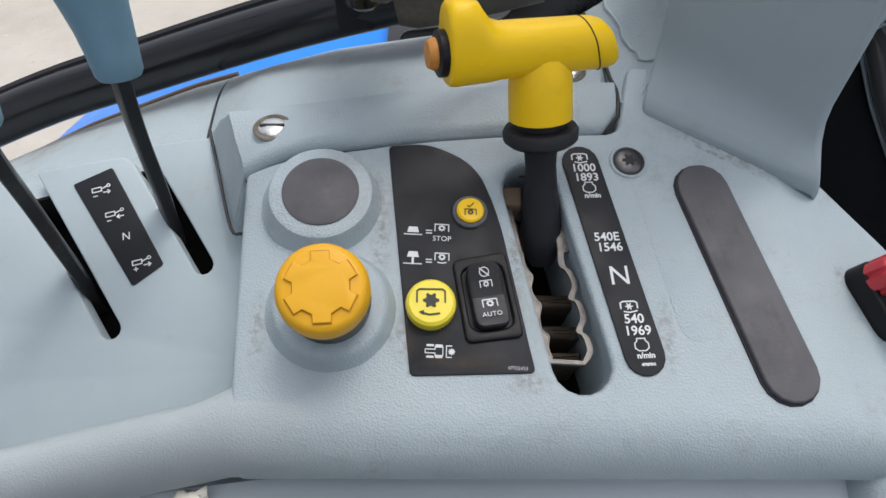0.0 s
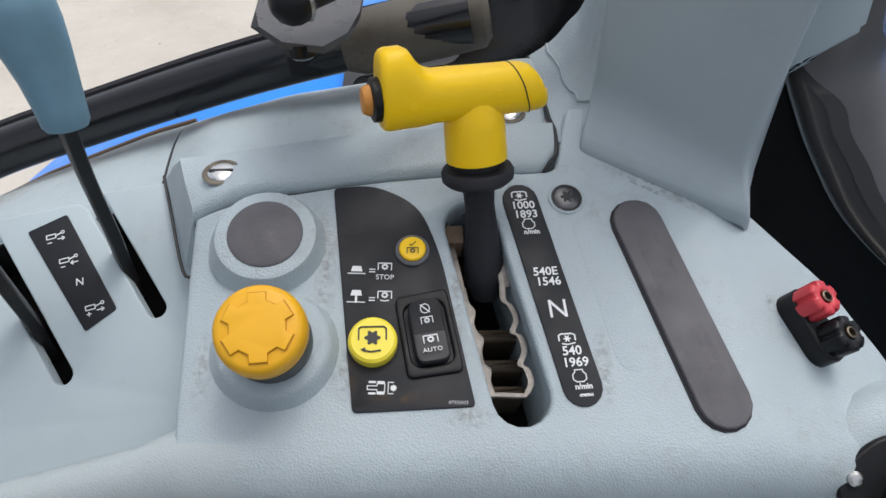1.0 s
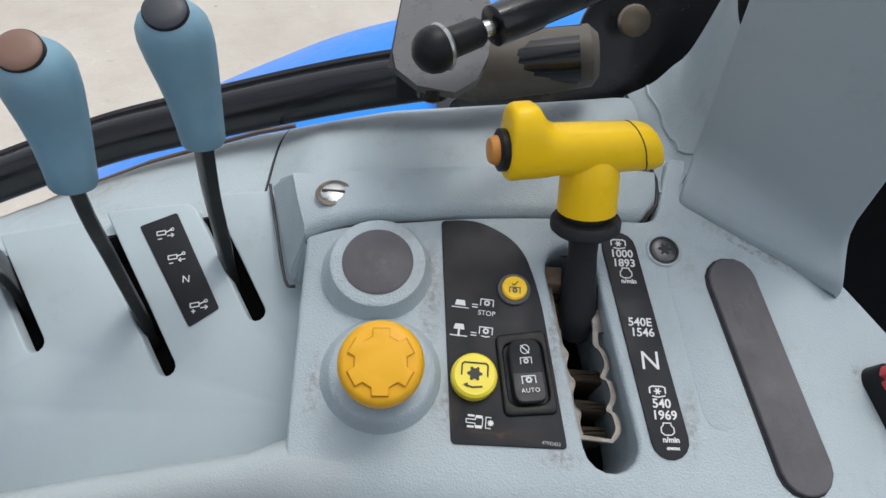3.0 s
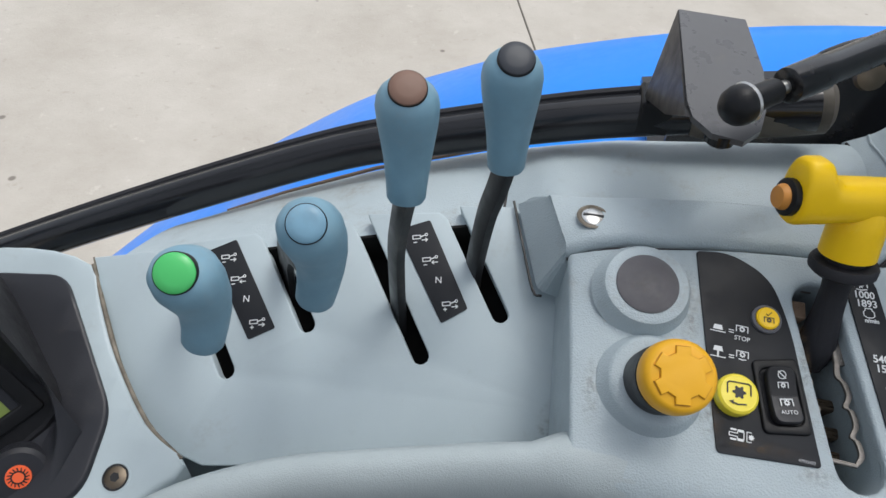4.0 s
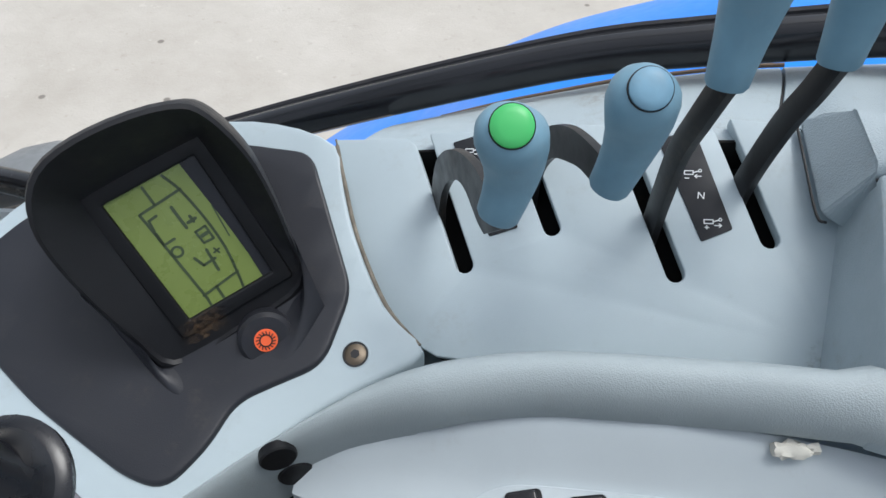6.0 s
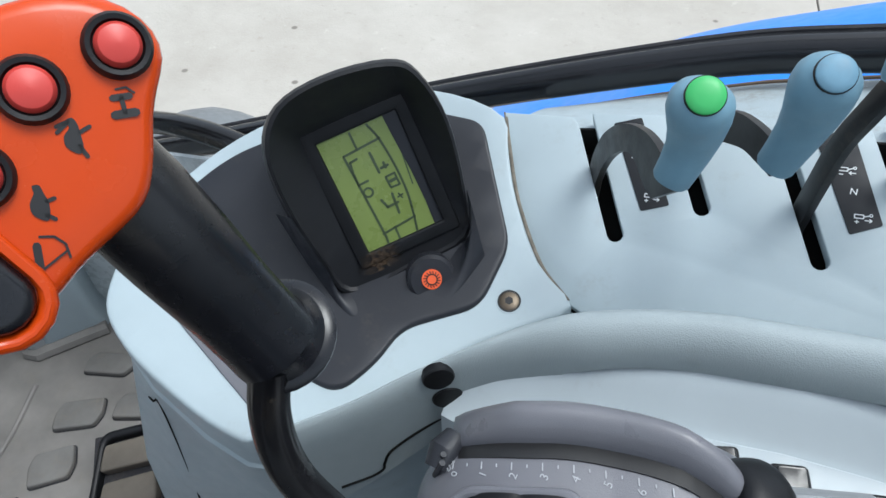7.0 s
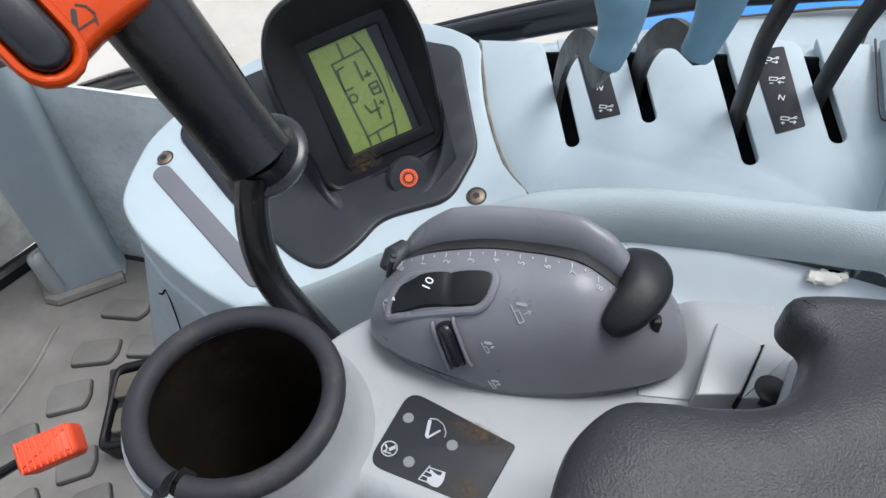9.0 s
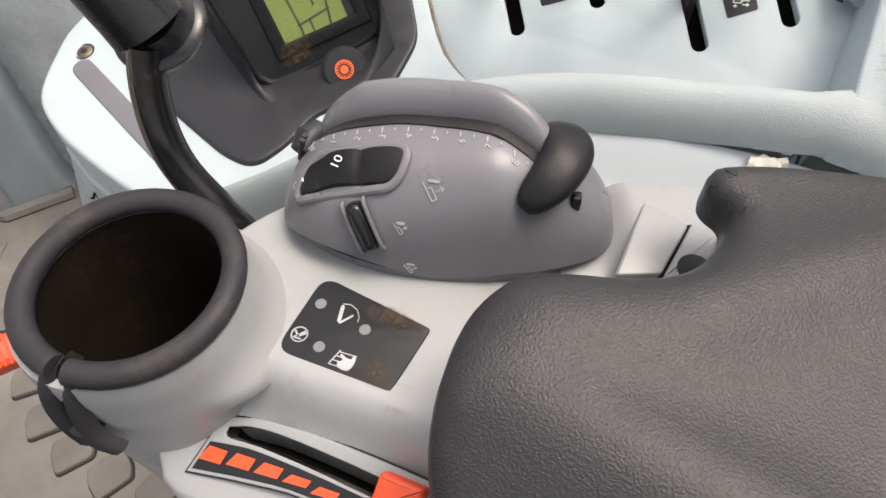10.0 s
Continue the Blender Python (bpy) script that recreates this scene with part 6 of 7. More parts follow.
def wheel_h(x, y):
    """The dome's surface with three rounded lobes of the wheel."""
    for a, b in ((-0.086, -0.0635), (-0.0635, -0.0397), (-0.0397, -0.010)):
        if a <= x <= b:
            return dome_h(x, y) + 0.0004 + 0.0028 * max(0.0, 1 - ((x - (a + b) / 2) / ((b - a) / 2)) ** 2) ** 0.5
    return dome_h(x, y) + 0.0004


bm = plate(inset(win[::-1] if area(win) < 0 else win, 0.0016), -0.003, 0.0, 0.0, None, field=wheel_h, step=0.0022)
bm.transform(DOME)
wheel = part("thumbwheel", bm, BLACK, dome, "black numbered thumbwheel")
text("10", 0.0078, dome_pose(-0.0520, -0.0130, 0.0034, 66), WHITE, wheel)
text("9", 0.0058, dome_pose(-0.0725, -0.0145, 0.0034, 66), WHITE, wheel)
# small slide switch
sw = dome_pose(-0.0365, -0.0370, 0.0012, 22)
part("slide_surround", plate(rect(0.0110, 0.028, r=0.0045), -0.008, 0.0001, 0.0, sw), BLACKPRINT, dome)
for side in (-1, 1):
    part("slide_rail", tube(spline([tuple(sw @ Vector((side * 0.0062, v, z))) for v, z in ((-0.0150, -0.002), (-0.0130, 0.0008), (0.0, 0.0014), (0.0130, 0.0008), (0.0150, -0.002))], 3, False), 0.0011, 8), CHARCOAL, dome)
part("slide_switch", plate(capsule((0, -0.0095), (0, 0.0095), 0.0044), -0.006, 0.0042, 0.0034, sw), GRIPBLACK, dome, "small black slide switch")
for x, y in ((-0.001, -0.0265), (-0.017, -0.0375), (-0.012, -0.0445), (-0.078, -0.013), (-0.074, 0.012)):
    bm = bmesh.new()
    m = dome_pose(x, y, 0.0004, -60)
    big = 1.35 if y > -0.03 and x > -0.01 else 0.85
    line2(bm, [(p * big, q * big) for p, q in ((-0.004, -0.002), (0.004, -0.002), (0.004, 0.0), (-0.001, 0.0), (-0.001, -0.002))], 0.0006, m)
    line2(bm, [(p * big, q * big) for p, q in ((-0.0035, 0.0005), (-0.0015, 0.0035))], 0.0016, m)
    line2(bm, [(p * big, q * big) for p, q in ((0.0015, 0.001), (0.0015, 0.004))], 0.0005, m)
    line2(bm, [(p * big, q * big) for p, q in ((0.0006, 0.003), (0.0015, 0.0042), (0.0024, 0.003))], 0.0005, m)
    part("faded_symbol", bm, SCALEINK, dome)
# throttle paddle
th = [DOME @ Vector(p) for p in ((0.0585, 0.0165, 0.053), (0.0625, 0.0105, 0.0600), (0.0655, 0.0010, 0.0625), (0.0635, -0.0100, 0.0620), (0.0575, -0.0200, 0.0590), (0.0505, -0.0275, 0.0545), (0.0455, -0.0315, 0.0490))]
path = spline([tuple(p) for p in th], 4, False)
thick = [0.0040 + 0.0092 * math.sin(math.pi * min(1.0, 0.06 + 0.94 * (i / (len(path) - 1)) ** 0.9)) ** 0.6 for i in range(len(path))]
part("throttle_lever", tube(path, thick, 24, 0.62, up=(0.91, 0.41, 0), power=2.6), BLACK, dome, "black hand throttle paddle")
part("paddle_stop", block((0.0695, -0.0215, 0.039), (0.0745, -0.0155, 0.0475), 0.001, DOME), BLACK, dome)
kn = [on_dome(-0.080, 0.012, 0.002), on_dome(-0.077, 0.020, 0.005), on_dome(-0.072, 0.028, 0.006)]
part("front_latch", tube([tuple(p) for p in kn], [0.007, 0.009, 0.007], 12), DASH, dome, "dark ribbed latch")
for k in range(4):
    part("latch_rib", tube([tuple(on_dome(-0.081 + 0.001 * k, 0.010 + 0.005 * k, 0.0)), tuple(on_dome(-0.077, 0.010 + 0.005 * k, 0.010))], 0.0016, 8), DASH, dome)

# block behind the dome
rear = thing("armrest_hinge_block", (-0.18, 0.0, -0.05), "pale grey wedge block between dome and armrest pad", "hinge block")
bm = frame_sheet((steps(0.070, 0.150, 24), steps(-0.052, 0.036, 22)), lambda u, v: (u, v, -0.001 + 0.015 * smooth(0.086, 0.112, u + 0.25 * v) - 0.020 * smooth(0.022, 0.036, v) - 0.030 * (1 - smooth(-0.052, -0.034, v))), 0.03, DOME)
part("wedge", bm, PALE, rear)
part("hinge_plate", block((-0.146, -0.03, -0.06), (-0.115, 0.045, -0.026), 0.004), PALE, rear)
part("block_face", plate(rounded([(-0.1885, 0.0480), (-0.1620, 0.0444), (-0.1640, 0.0068), (-0.1845, -0.0060)], 0.002, 3), -0.06, -0.0300, 0.0012), PALE, rear)
part("rear_face", plate(rounded([(-0.1608, 0.0475), (-0.1440, 0.0530), (-0.1420, 0.0180), (-0.1625, 0.0060)], 0.002, 3), -0.06, -0.0318, 0.0012), PALE, rear)
part("hinge_gap", plate([(-0.1640, 0.0445), (-0.1606, 0.0478), (-0.1623, 0.0060), (-0.1662, 0.0070)], -0.045, -0.0326, 0.0), VOID, rear, "dark gap between the blocks")
part("hinge_pin", lathe([(0.009, -0.006), (0.009, 0.0004), (0.0075, 0.0012), (0.0, 0.0012)], 20, pose(-0.1500, 0.0190, -0.0312)), BLACK, rear)

# armrest pad
PADO = [(-0.1470, 0.0075), (-0.1500, 0.0150), (-0.1580, 0.0190), (-0.1625, 0.0260), (-0.1590, 0.0380), (-0.12, 0.058), (-0.06, 0.076), (0.04, 0.088), (0.06, 0.0), (0.05, -0.13), (-0.08, -0.205), (-0.16, -0.190), (-0.196, -0.166),
        (-0.2130, -0.145), (-0.2215, -0.118), (-0.2240, -0.092), (-0.2150, -0.068), (-0.198, -0.0565), (-0.176, -0.0468), (-0.156, -0.0325), (-0.148, -0.0110)]


def seg_d(x, y, a, b):
    p, q, r = Vector((x, y)), Vector(a), Vector(b)
    t = max(0.0, min(1.0, (p - q).dot(r - q) / (r - q).length_squared))
    return (p - (q + (r - q) * t)).length


def pad_field(x, y):
    r1 = min(seg_d(x, y, (-0.195, -0.082), (-0.15, -0.058)), seg_d(x, y, (-0.15, -0.058), (-0.115, -0.015)), seg_d(x, y, (-0.115, -0.015), (-0.04, 0.06)))
    r2 = seg_d(x, y, (-0.200, -0.110), (0.05, -0.120))
    basin = smooth(0.0, 0.05, r1) * smooth(0.0, 0.03, r2 + max(0.0, -0.112 - y))
    return 0.007 * math.exp(-(r1 / 0.019) ** 2) + 0.003 * math.exp(-(r2 / 0.022) ** 2) - 0.0035 * basin - 0.6 * max(0.0, -0.132 - y) - 3.0 * max(0.0, min(0.01, -0.122 - y)) ** 2 * 10


pad = thing("armrest_pad", (-0.05, -0.03, -0.03), "black grained vinyl armrest pad with a thumb notch", "armrest")
bm = plate(spline(PADO, 4), -0.028, 0.034, 0.0105, None, field=pad_field, step=0.009)
for v in bm.verts:
    if v.co.z < 0.0:
        v.co.z += 0.036 * smooth(-0.075, -0.035, v.co.y)
part("cushion", bm, PADBLACK, pad, "", 60)
part("pad_base", plate(rounded([(-0.19, -0.150), (-0.205, -0.115), (-0.198, -0.085), (-0.15, -0.062), (-0.105, -0.035), (-0.095, 0.02), (-0.07, 0.05), (0.03, 0.07), (0.04, -0.10), (-0.08, -0.18)], 0.02), -0.06, -0.027, 0.0), BLACK, pad)
part("pad_core", plate(rounded([(-0.16, -0.075), (-0.09, -0.04), (-0.08, 0.03), (-0.05, 0.05), (0.03, 0.06), (0.04, -0.10), (-0.08, -0.17), (-0.17, -0.13)], 0.02), -0.03, 0.012, 0.0), BLACK, pad)

# scale slot with orange marks
part("scale_plate", plate(scale_edge, -0.010, 0.0025, 0.0008, SC, holes=[slot_line]), PALE, sc)
part("plate_gap", plate(inset(scale_edge if area(scale_edge) > 0 else scale_edge[::-1], -0.0010), -0.010, 0.0013, 0.0, SC, holes=[slot_line]), RUBBER, sc, "thin dark gap round the plate")
part("print_field", plate(spline([(0.0055, -0.0114), (0.0200, -0.0085), (0.0345, -0.0068), (0.0752, -0.0063), (0.155, -0.0085)], 3, False) + spline([(0.155, -0.0180), (0.073, -0.0168), (0.0377, -0.0205), (0.0016, -0.0275)], 3, False), 0.0026, 0.0029, 0, SC), STICKER, sc)
part("slot_bottom", plate(inset(slot_line if area(slot_line) > 0 else slot_line[::-1], -0.002), -0.040, -0.036, 0, SC), VOID, sc)
slot_wall = inset(slot_line if area(slot_line) > 0 else slot_line[::-1], -0.0006)
part("slot_wall", plate(slot_wall, -0.038, 0.0014, 0, SC, holes=[slot_line]), VOID, sc)
for k in range(9):
    u = 0.0034 + 0.0166 * k
    top_v = linear([(0, -0.0138), (0.018, -0.0116), (0.037, -0.0102), (0.16, -0.0106)], u)
    low_v = linear([(0, -0.0222), (0.018, -0.0190), (0.037, -0.0168), (0.055, -0.0150), (0.16, -0.0150)], u)
    part("scale_mark", plate([(u - 0.0008, low_v), (u + 0.0128, low_v + 0.0016), (u + 0.0142, top_v + 0.0008), (u + 0.0030, top_v)], 0.0029, 0.0032, 0, SC), ORANGE_MATT, sc)
part("slide_knob", plate(rect(0.024, 0.019, 0.1145, 0.0, 0.003), -0.006, 0.014, 0.003, SC), ORANGE_MATT, sc, "orange slide knob")

# ---- inner shelf details ----


def shelf_pose(x, y, h=0.0, turn=0.0):
    e = 0.002
    n = Vector((-(low_z(x + e, y) - low_z(x - e, y)) / (2 * e), -(low_z(x, y + e) - low_z(x, y - e)) / (2 * e), 1)).normalized()
    return basis((x, y, low_z(x, y) + h), n, (1, 0.25, 0)) @ Matrix.Rotation(radians(turn), 4, "Z")


part("switch_carrier", plate(rounded([(-0.305, 0.102), (-0.290, 0.045), (0.06, 0.06), (0.06, 0.146), (-0.14, 0.140), (-0.20, 0.1295), (-0.285, 0.114)], 0.012, 5), 0.001, 0.004, 0.0015, None, field=low_z, step=0.012), SHELF, inner)
for x, y in ((-0.266, 0.092), (-0.228, 0.099), (-0.187, 0.104), (-0.140, 0.108)):
    m = shelf_pose(x, y, 0.003, 8)
    s_ = thing("rocker_switch", tuple(m.translation), "black rocker switch in the lower shelf", "switch", "shelf switches")
    part("bezel", plate(rect(0.024, 0.044, r=0.004), 0.0, 0.004, 0.0015, m), BLACK, s_)
    part("rocker", plate(rect(0.0195, 0.038, r=0.003), 0.003, 0.007, 0.0015, m, field=lambda u, v: 8 * v * v, step=0.006), GLOSSY, s_)
part("pocket", plate(rounded([(-0.385, 0.080), (-0.357, 0.052), (-0.312, 0.062), (-0.318, 0.090), (-0.358, 0.088)], 0.01, 4), 0.0005, 0.003, 0.001, None, field=low_z, step=0.012), BLACK, inner, "dark storage pocket")

# crumpled paper on the inner shelf
PAPER = material("crumpled_white_paper", (0.74, 0.72, 0.64), 0.85, grain=0.5, grain_size=200, vary=0.06, vary_size=60)
scrap = thing("paper_scrap", (-0.134, 0.166, -0.085), "small crumpled white paper scrap lying on the lower shelf", "paper")
folds = random.Random(5)
m = shelf_pose(-0.134, 0.1715, 0.001, 4)
rings = []
for k in range(9):
    a = k / 8
    half = 0.0058 * math.sin(math.pi * (0.12 + 0.80 * a)) ** 0.6
    ring = []
    for j in range(12):
        q = 2 * math.pi * j / 12
        f = 0.75 + 0.5 * folds.random()
        ring.append((-0.0105 + 0.021 * a + folds.uniform(-0.001, 0.001), half * f * math.cos(q), max(0.0, 0.0032 + 0.0038 * f * math.sin(q))))
    rings.append(ring)
part("wad", loft(rings, M=m), PAPER, scrap)
corner = [[(0.007 + 0.007 * u, -0.003 + 0.007 * v + 0.002 * u, 0.005 + 0.003 * u - 0.002 * math.sin(5 * v + 3 * u)) for v in (0.0, 0.33, 0.66, 1.0)] for u in (0.0, 0.5, 1.0)]
part("torn_corner", frame_sheet(((0, 1, 2), (0, 1, 2, 3)), lambda i, j: corner[i][j], 0.0006, m), PAPER, scrap)

# ---- terminals and socket ----
term = thing("power_terminals", pto(0.264, 0.05, -0.02), "red and black screw power terminals on a black block", "terminal")
TM = at(PTO, 0.2600, 0.0465, -0.0118) @ Matrix.Rotation(radians(17), 4, "Y") @ Matrix.Translation((-0.250, -0.044, 0))
part("terminal_block", plate(capsule((0.2445, 0.0555), (0.2545, 0.0315), 0.0098), -0.004, 0.011, 0.002, TM), BLACK, term)
for (u, v), mat, words in (((0.2455, 0.0545), RED, "red"), ((0.2550, 0.0340), BLACK, "black")):
    m = at(TM, u, v, 0.010)
    outl = []
    for i in range(48):
        a = 2 * math.pi * i / 48
        r = 0.0105 if (i % 8) not in (0, 1) else 0.0085
        outl.append((r * math.cos(a), r * math.sin(a)))
    cp = part("cap", plate(outl, 0.0, 0.014, 0.0025, m, holes=[circle(0.0034, 12)]), mat, term, words + " ribbed screw cap")
    part("brass_insert", lathe([(0.0034, 0.004), (0.0034, 0.0143), (0.0024, 0.0146), (0.0022, 0.008), (0.0, 0.008)], 16, m), BRASS, cp)
sock = thing("power_socket", (0.29, 0.18, -0.09), "black round power socket with a ribbed cap in a grey boss", "socket")
KM = basis((0.288, 0.176, -0.088), (-0.05, -0.62, 0.78), (1, 0, 0))
part("boss", lathe([(0.067, -0.065), (0.067, -0.030), (0.0655, -0.010), (0.0615, 0.000), (0.056, 0.0042), (0.046, 0.0054), (0.0, 0.0056)], 36, KM), GREY, sock)
part("flange", plate(rounded([(-0.050, 0.020), (-0.022, 0.041), (0.006, 0.042), (0.034, 0.026), (0.040, -0.012), (0.02, -0.042), (-0.034, -0.032)], 0.012, 5), 0.004, 0.009, 0.002, KM), BLACK, sock)
cp = part("socket_cap", lathe([(0.0265, 0.008), (0.0265, 0.016), (0.0245, 0.019), (0.0235, 0.034), (0.021, 0.036), (0.0, 0.0365)], 36, KM), BLACK, sock)
for i in range(18):
    a = 2 * math.pi * i / 18
    part("cap_rib", tube([tuple(KM @ Vector((0.0240 * math.cos(a), 0.0240 * math.sin(a), z))) for z in (0.019, 0.026, 0.034)], 0.0017, 6), BLACK, cp)
for u, v in ((-0.0385, 0.0190), (-0.0030, 0.0335)):
    part("socket_screw", lathe([(0.0042, 0.008), (0.0042, 0.011), (0.0028, 0.0126), (0.0, 0.0130)], 16, at(KM, u, v)), STEEL, sock)

# ---- bracket, ball joint and gas strut at the window frame ----
br = thing("strut_bracket", (-0.05, 0.45, 0.05), "black painted steel bracket with a ball stud on the window frame", "bracket")
pts = [(-0.0635, 0.4785, 0.1190), (-0.0160, 0.4765, 0.1180), (-0.0070, 0.4246, 0.1075), (-0.0095, 0.3850, 0.1025), (-0.0150, 0.3640, 0.1005), (-0.0270, 0.3500, 0.1000), (-0.0475, 0.3490, 0.1035), (-0.0600, 0.3570, 0.1085), (-0.0630, 0.3700, 0.1110)]
bm = bmesh.new()
up_v = [bm.verts.new(p) for p in pts]
lo_v = [bm.verts.new((x, y, z - 0.004)) for x, y, z in pts]
bm.faces.new(up_v), bm.faces.new(lo_v)
for i in range(len(pts)):
    bm.faces.new((up_v[i - 1], up_v[i], lo_v[i], lo_v[i - 1]))
part("arm_plate", bm, BRACKETPAINT, br)
bm = bmesh.new()
flange = [(-0.0640, 0.4785, 0.1185), (-0.0645, 0.3580, 0.1075), (-0.0670, 0.4000, 0.0800), (-0.0700, 0.4750, 0.0450)]
a_v = [bm.verts.new(p) for p in flange]
b_v = [bm.verts.new((x + 0.004, y, z)) for x, y, z in flange]
bm.faces.new(a_v), bm.faces.new(b_v)
for i in range(4):
    bm.faces.new((a_v[i - 1], a_v[i], b_v[i], b_v[i - 1]))
part("side_flange", bm, BLACK, br)
part("foot", block((-0.072, 0.462, 0.020), (-0.046, 0.496, 0.048), 0.003), BLACK, br)
part("stud_nut", lathe([(0.0095, 0.0), (0.0095, 0.007), (0.007, 0.009), (0.006, 0.010)], 18, basis((-0.0395, 0.358, 0.1005), (0, 0, -1))), GLOSSY, br)
strut = thing("gas_strut", (-0.037, 0.351, 0.12), "black gas strut with a ball socket end", "gas strut")
sd = Vector((0.126, 0.098, 0.013)).normalized()
p0 = Vector((-0.0385, 0.3490, 0.1255))
sm = basis(p0, sd)
part("ball_socket", lathe([(0.0, -0.0125), (0.0045, -0.0116), (0.0085, -0.0092), (0.0112, -0.0056), (0.0124, -0.001), (0.0120, 0.0035), (0.0102, 0.0070), (0.0082, 0.0095), (0.0080, 0.027), (0.0070, 0.029)], 24, sm), BLACK, strut)
part("spring_clip", lathe([(0.0119, 0.0030), (0.0128, 0.0045), (0.0116, 0.006)], 24, sm), STEEL, strut)
part("rod", lathe([(0.0045, 0.027), (0.0045, 0.05)], 14, sm), STEEL, strut)
part("cylinder", lathe([(0.008, 0.036), (0.0112, 0.038), (0.0115, 0.066), (0.0102, 0.07), (0.0102, 0.40)], 20, sm), GLOSSY, strut)
hinge = thing("corner_joint", (0.02, 0.51, 0.04), "dusty black hinge housing at the rear window corner", "hinge")
part("housing", tube([(-0.032, 0.478, 0.034), (-0.02, 0.479, 0.036), (0.0, 0.480, 0.040), (0.04, 0.482, 0.048), (0.068, 0.484, 0.053), (0.074, 0.484, 0.054)], [0.018, 0.0225, 0.0235, 0.0235, 0.0225, 0.016], 24), DUSTBLACK, hinge)
part("backing_plate", plate(rounded([(-0.033, -0.080), (0.116, -0.080), (0.165, -0.050), (0.200, -0.010), (0.225, 0.045), (0.235, 0.20), (0.190, 0.20), (0.165, 0.065), (0.100, 0.046), (0.072, 0.030), (0.055, -0.040), (-0.034, -0.050)], 0.012, 5), 0.0, 0.006, 0.002, basis((0.0, 0.545, 0.03), (0, -0.9, 0.42), (1, 0, 0))), GLOSSY, hinge)
bm = frame_sheet((steps(-0.045, 0.16, 10), steps(0, 0.5, 6)), lambda u, v: tuple(Vector(fender_f(u, v)) + Vector((0, -0.012, 0.022 - 0.02 * v))), 0.006)
part("inner_liner", bm, GLOSSY, hinge)
part("bolt", lathe([(0.012, 0.0), (0.011, 0.006), (0.006, 0.008), (0.0, 0.008)], 18, basis((0.10, 0.508, 0.07), (0, -0.9, 0.42))), BRASS, hinge)

# ---- rear corner: black panel and curved frame ----
rc = thing("rear_corner_frame", (0.4, 0.45, -0.2), "black rear corner panel and curved glossy frame", "cab frame")
part("corner_panel", plate([(0.205, -0.40), (0.62, -0.40), (0.62, -0.285), (0.49, -0.175), (0.405, -0.10), (0.352, -0.035), (0.325, 0.01), (0.303, 0.055), (0.292, 0.11), (0.285, 0.95), (0.21, 0.95)], 0.0, 0.012, 0.0, basis((0, 0.462, 0), (0, -1, 0), (1, 0, 0))), BLACK, rc)
bend = spline([(0.285, 0.44, 0.95), (0.289, 0.44, 0.5), (0.293, 0.44, 0.2), (0.297, 0.44, 0.10), (0.305, 0.44, 0.05), (0.327, 0.44, 0.01), (0.356, 0.44, -0.033), (0.41, 0.44, -0.10), (0.5, 0.44, -0.18), (0.64, 0.44, -0.29)], 6, False)
part("curved_frame", tube(bend, 0.029, 20, 0.9), FRAMEPAINT, rc)
fn = Vector((-0.3, -0.3, 0.9)).normalized()
rings = []
for k, c in enumerate(bend):
    tg = (Vector(bend[min(k + 1, len(bend) - 1)]) - Vector(bend[max(k - 1, 0)])).normalized()
    nn = (fn - fn.dot(tg) * tg).normalized()
    sd_ = nn.cross(tg).normalized()
    rings.append([tuple(Vector(c) + sd_ * a + nn * b) for a, b in ((-0.030, 0.010), (-0.027, 0.022), (-0.016, 0.027), (0.0, 0.029), (0.016, 0.027), (0.027, 0.022), (0.030, 0.010))])
part("frame_face", loft(rings), FRAMEPAINT, rc)
part("frame_seal", tube([(x + 0.021, y, z + 0.019) for x, y, z in bend], 0.0045, 8), DRYSEAL, rc, "dry cream rubber seal")
part("inner_edge", tube([(x - 0.024, y + 0.004, z - 0.018) for x, y, z in bend], 0.0015, 6), PILLAR, rc)

# ---- floor mat and pedestal foot ----
mat_ob = thing("floor_mat", (-1.05, -0.05, FLOOR_Z), "dusty black rubber floor mat with raised pads", "floor mat")
part("mat_sheet", plate(rounded([(-0.3, -0.55), (-0.3, 0.38), (-0.95, 0.29), (-1.17, 0.214), (-1.30, 0.168), (-1.385, 0.13), (-1.41, -0.05), (-1.42, -0.20), (-1.42, -0.55)], 0.03), FLOOR_Z - 0.012, FLOOR_Z, 0.004), MAT, mat_ob)
part("mat_ridge", tube(spline([(-1.22, 0.0, FLOOR_Z), (-1.17, -0.10, FLOOR_Z), (-1.14, -0.22, FLOOR_Z), (-1.13, -0.42, FLOOR_Z)], 5, False), 0.005, 8), MAT, mat_ob)
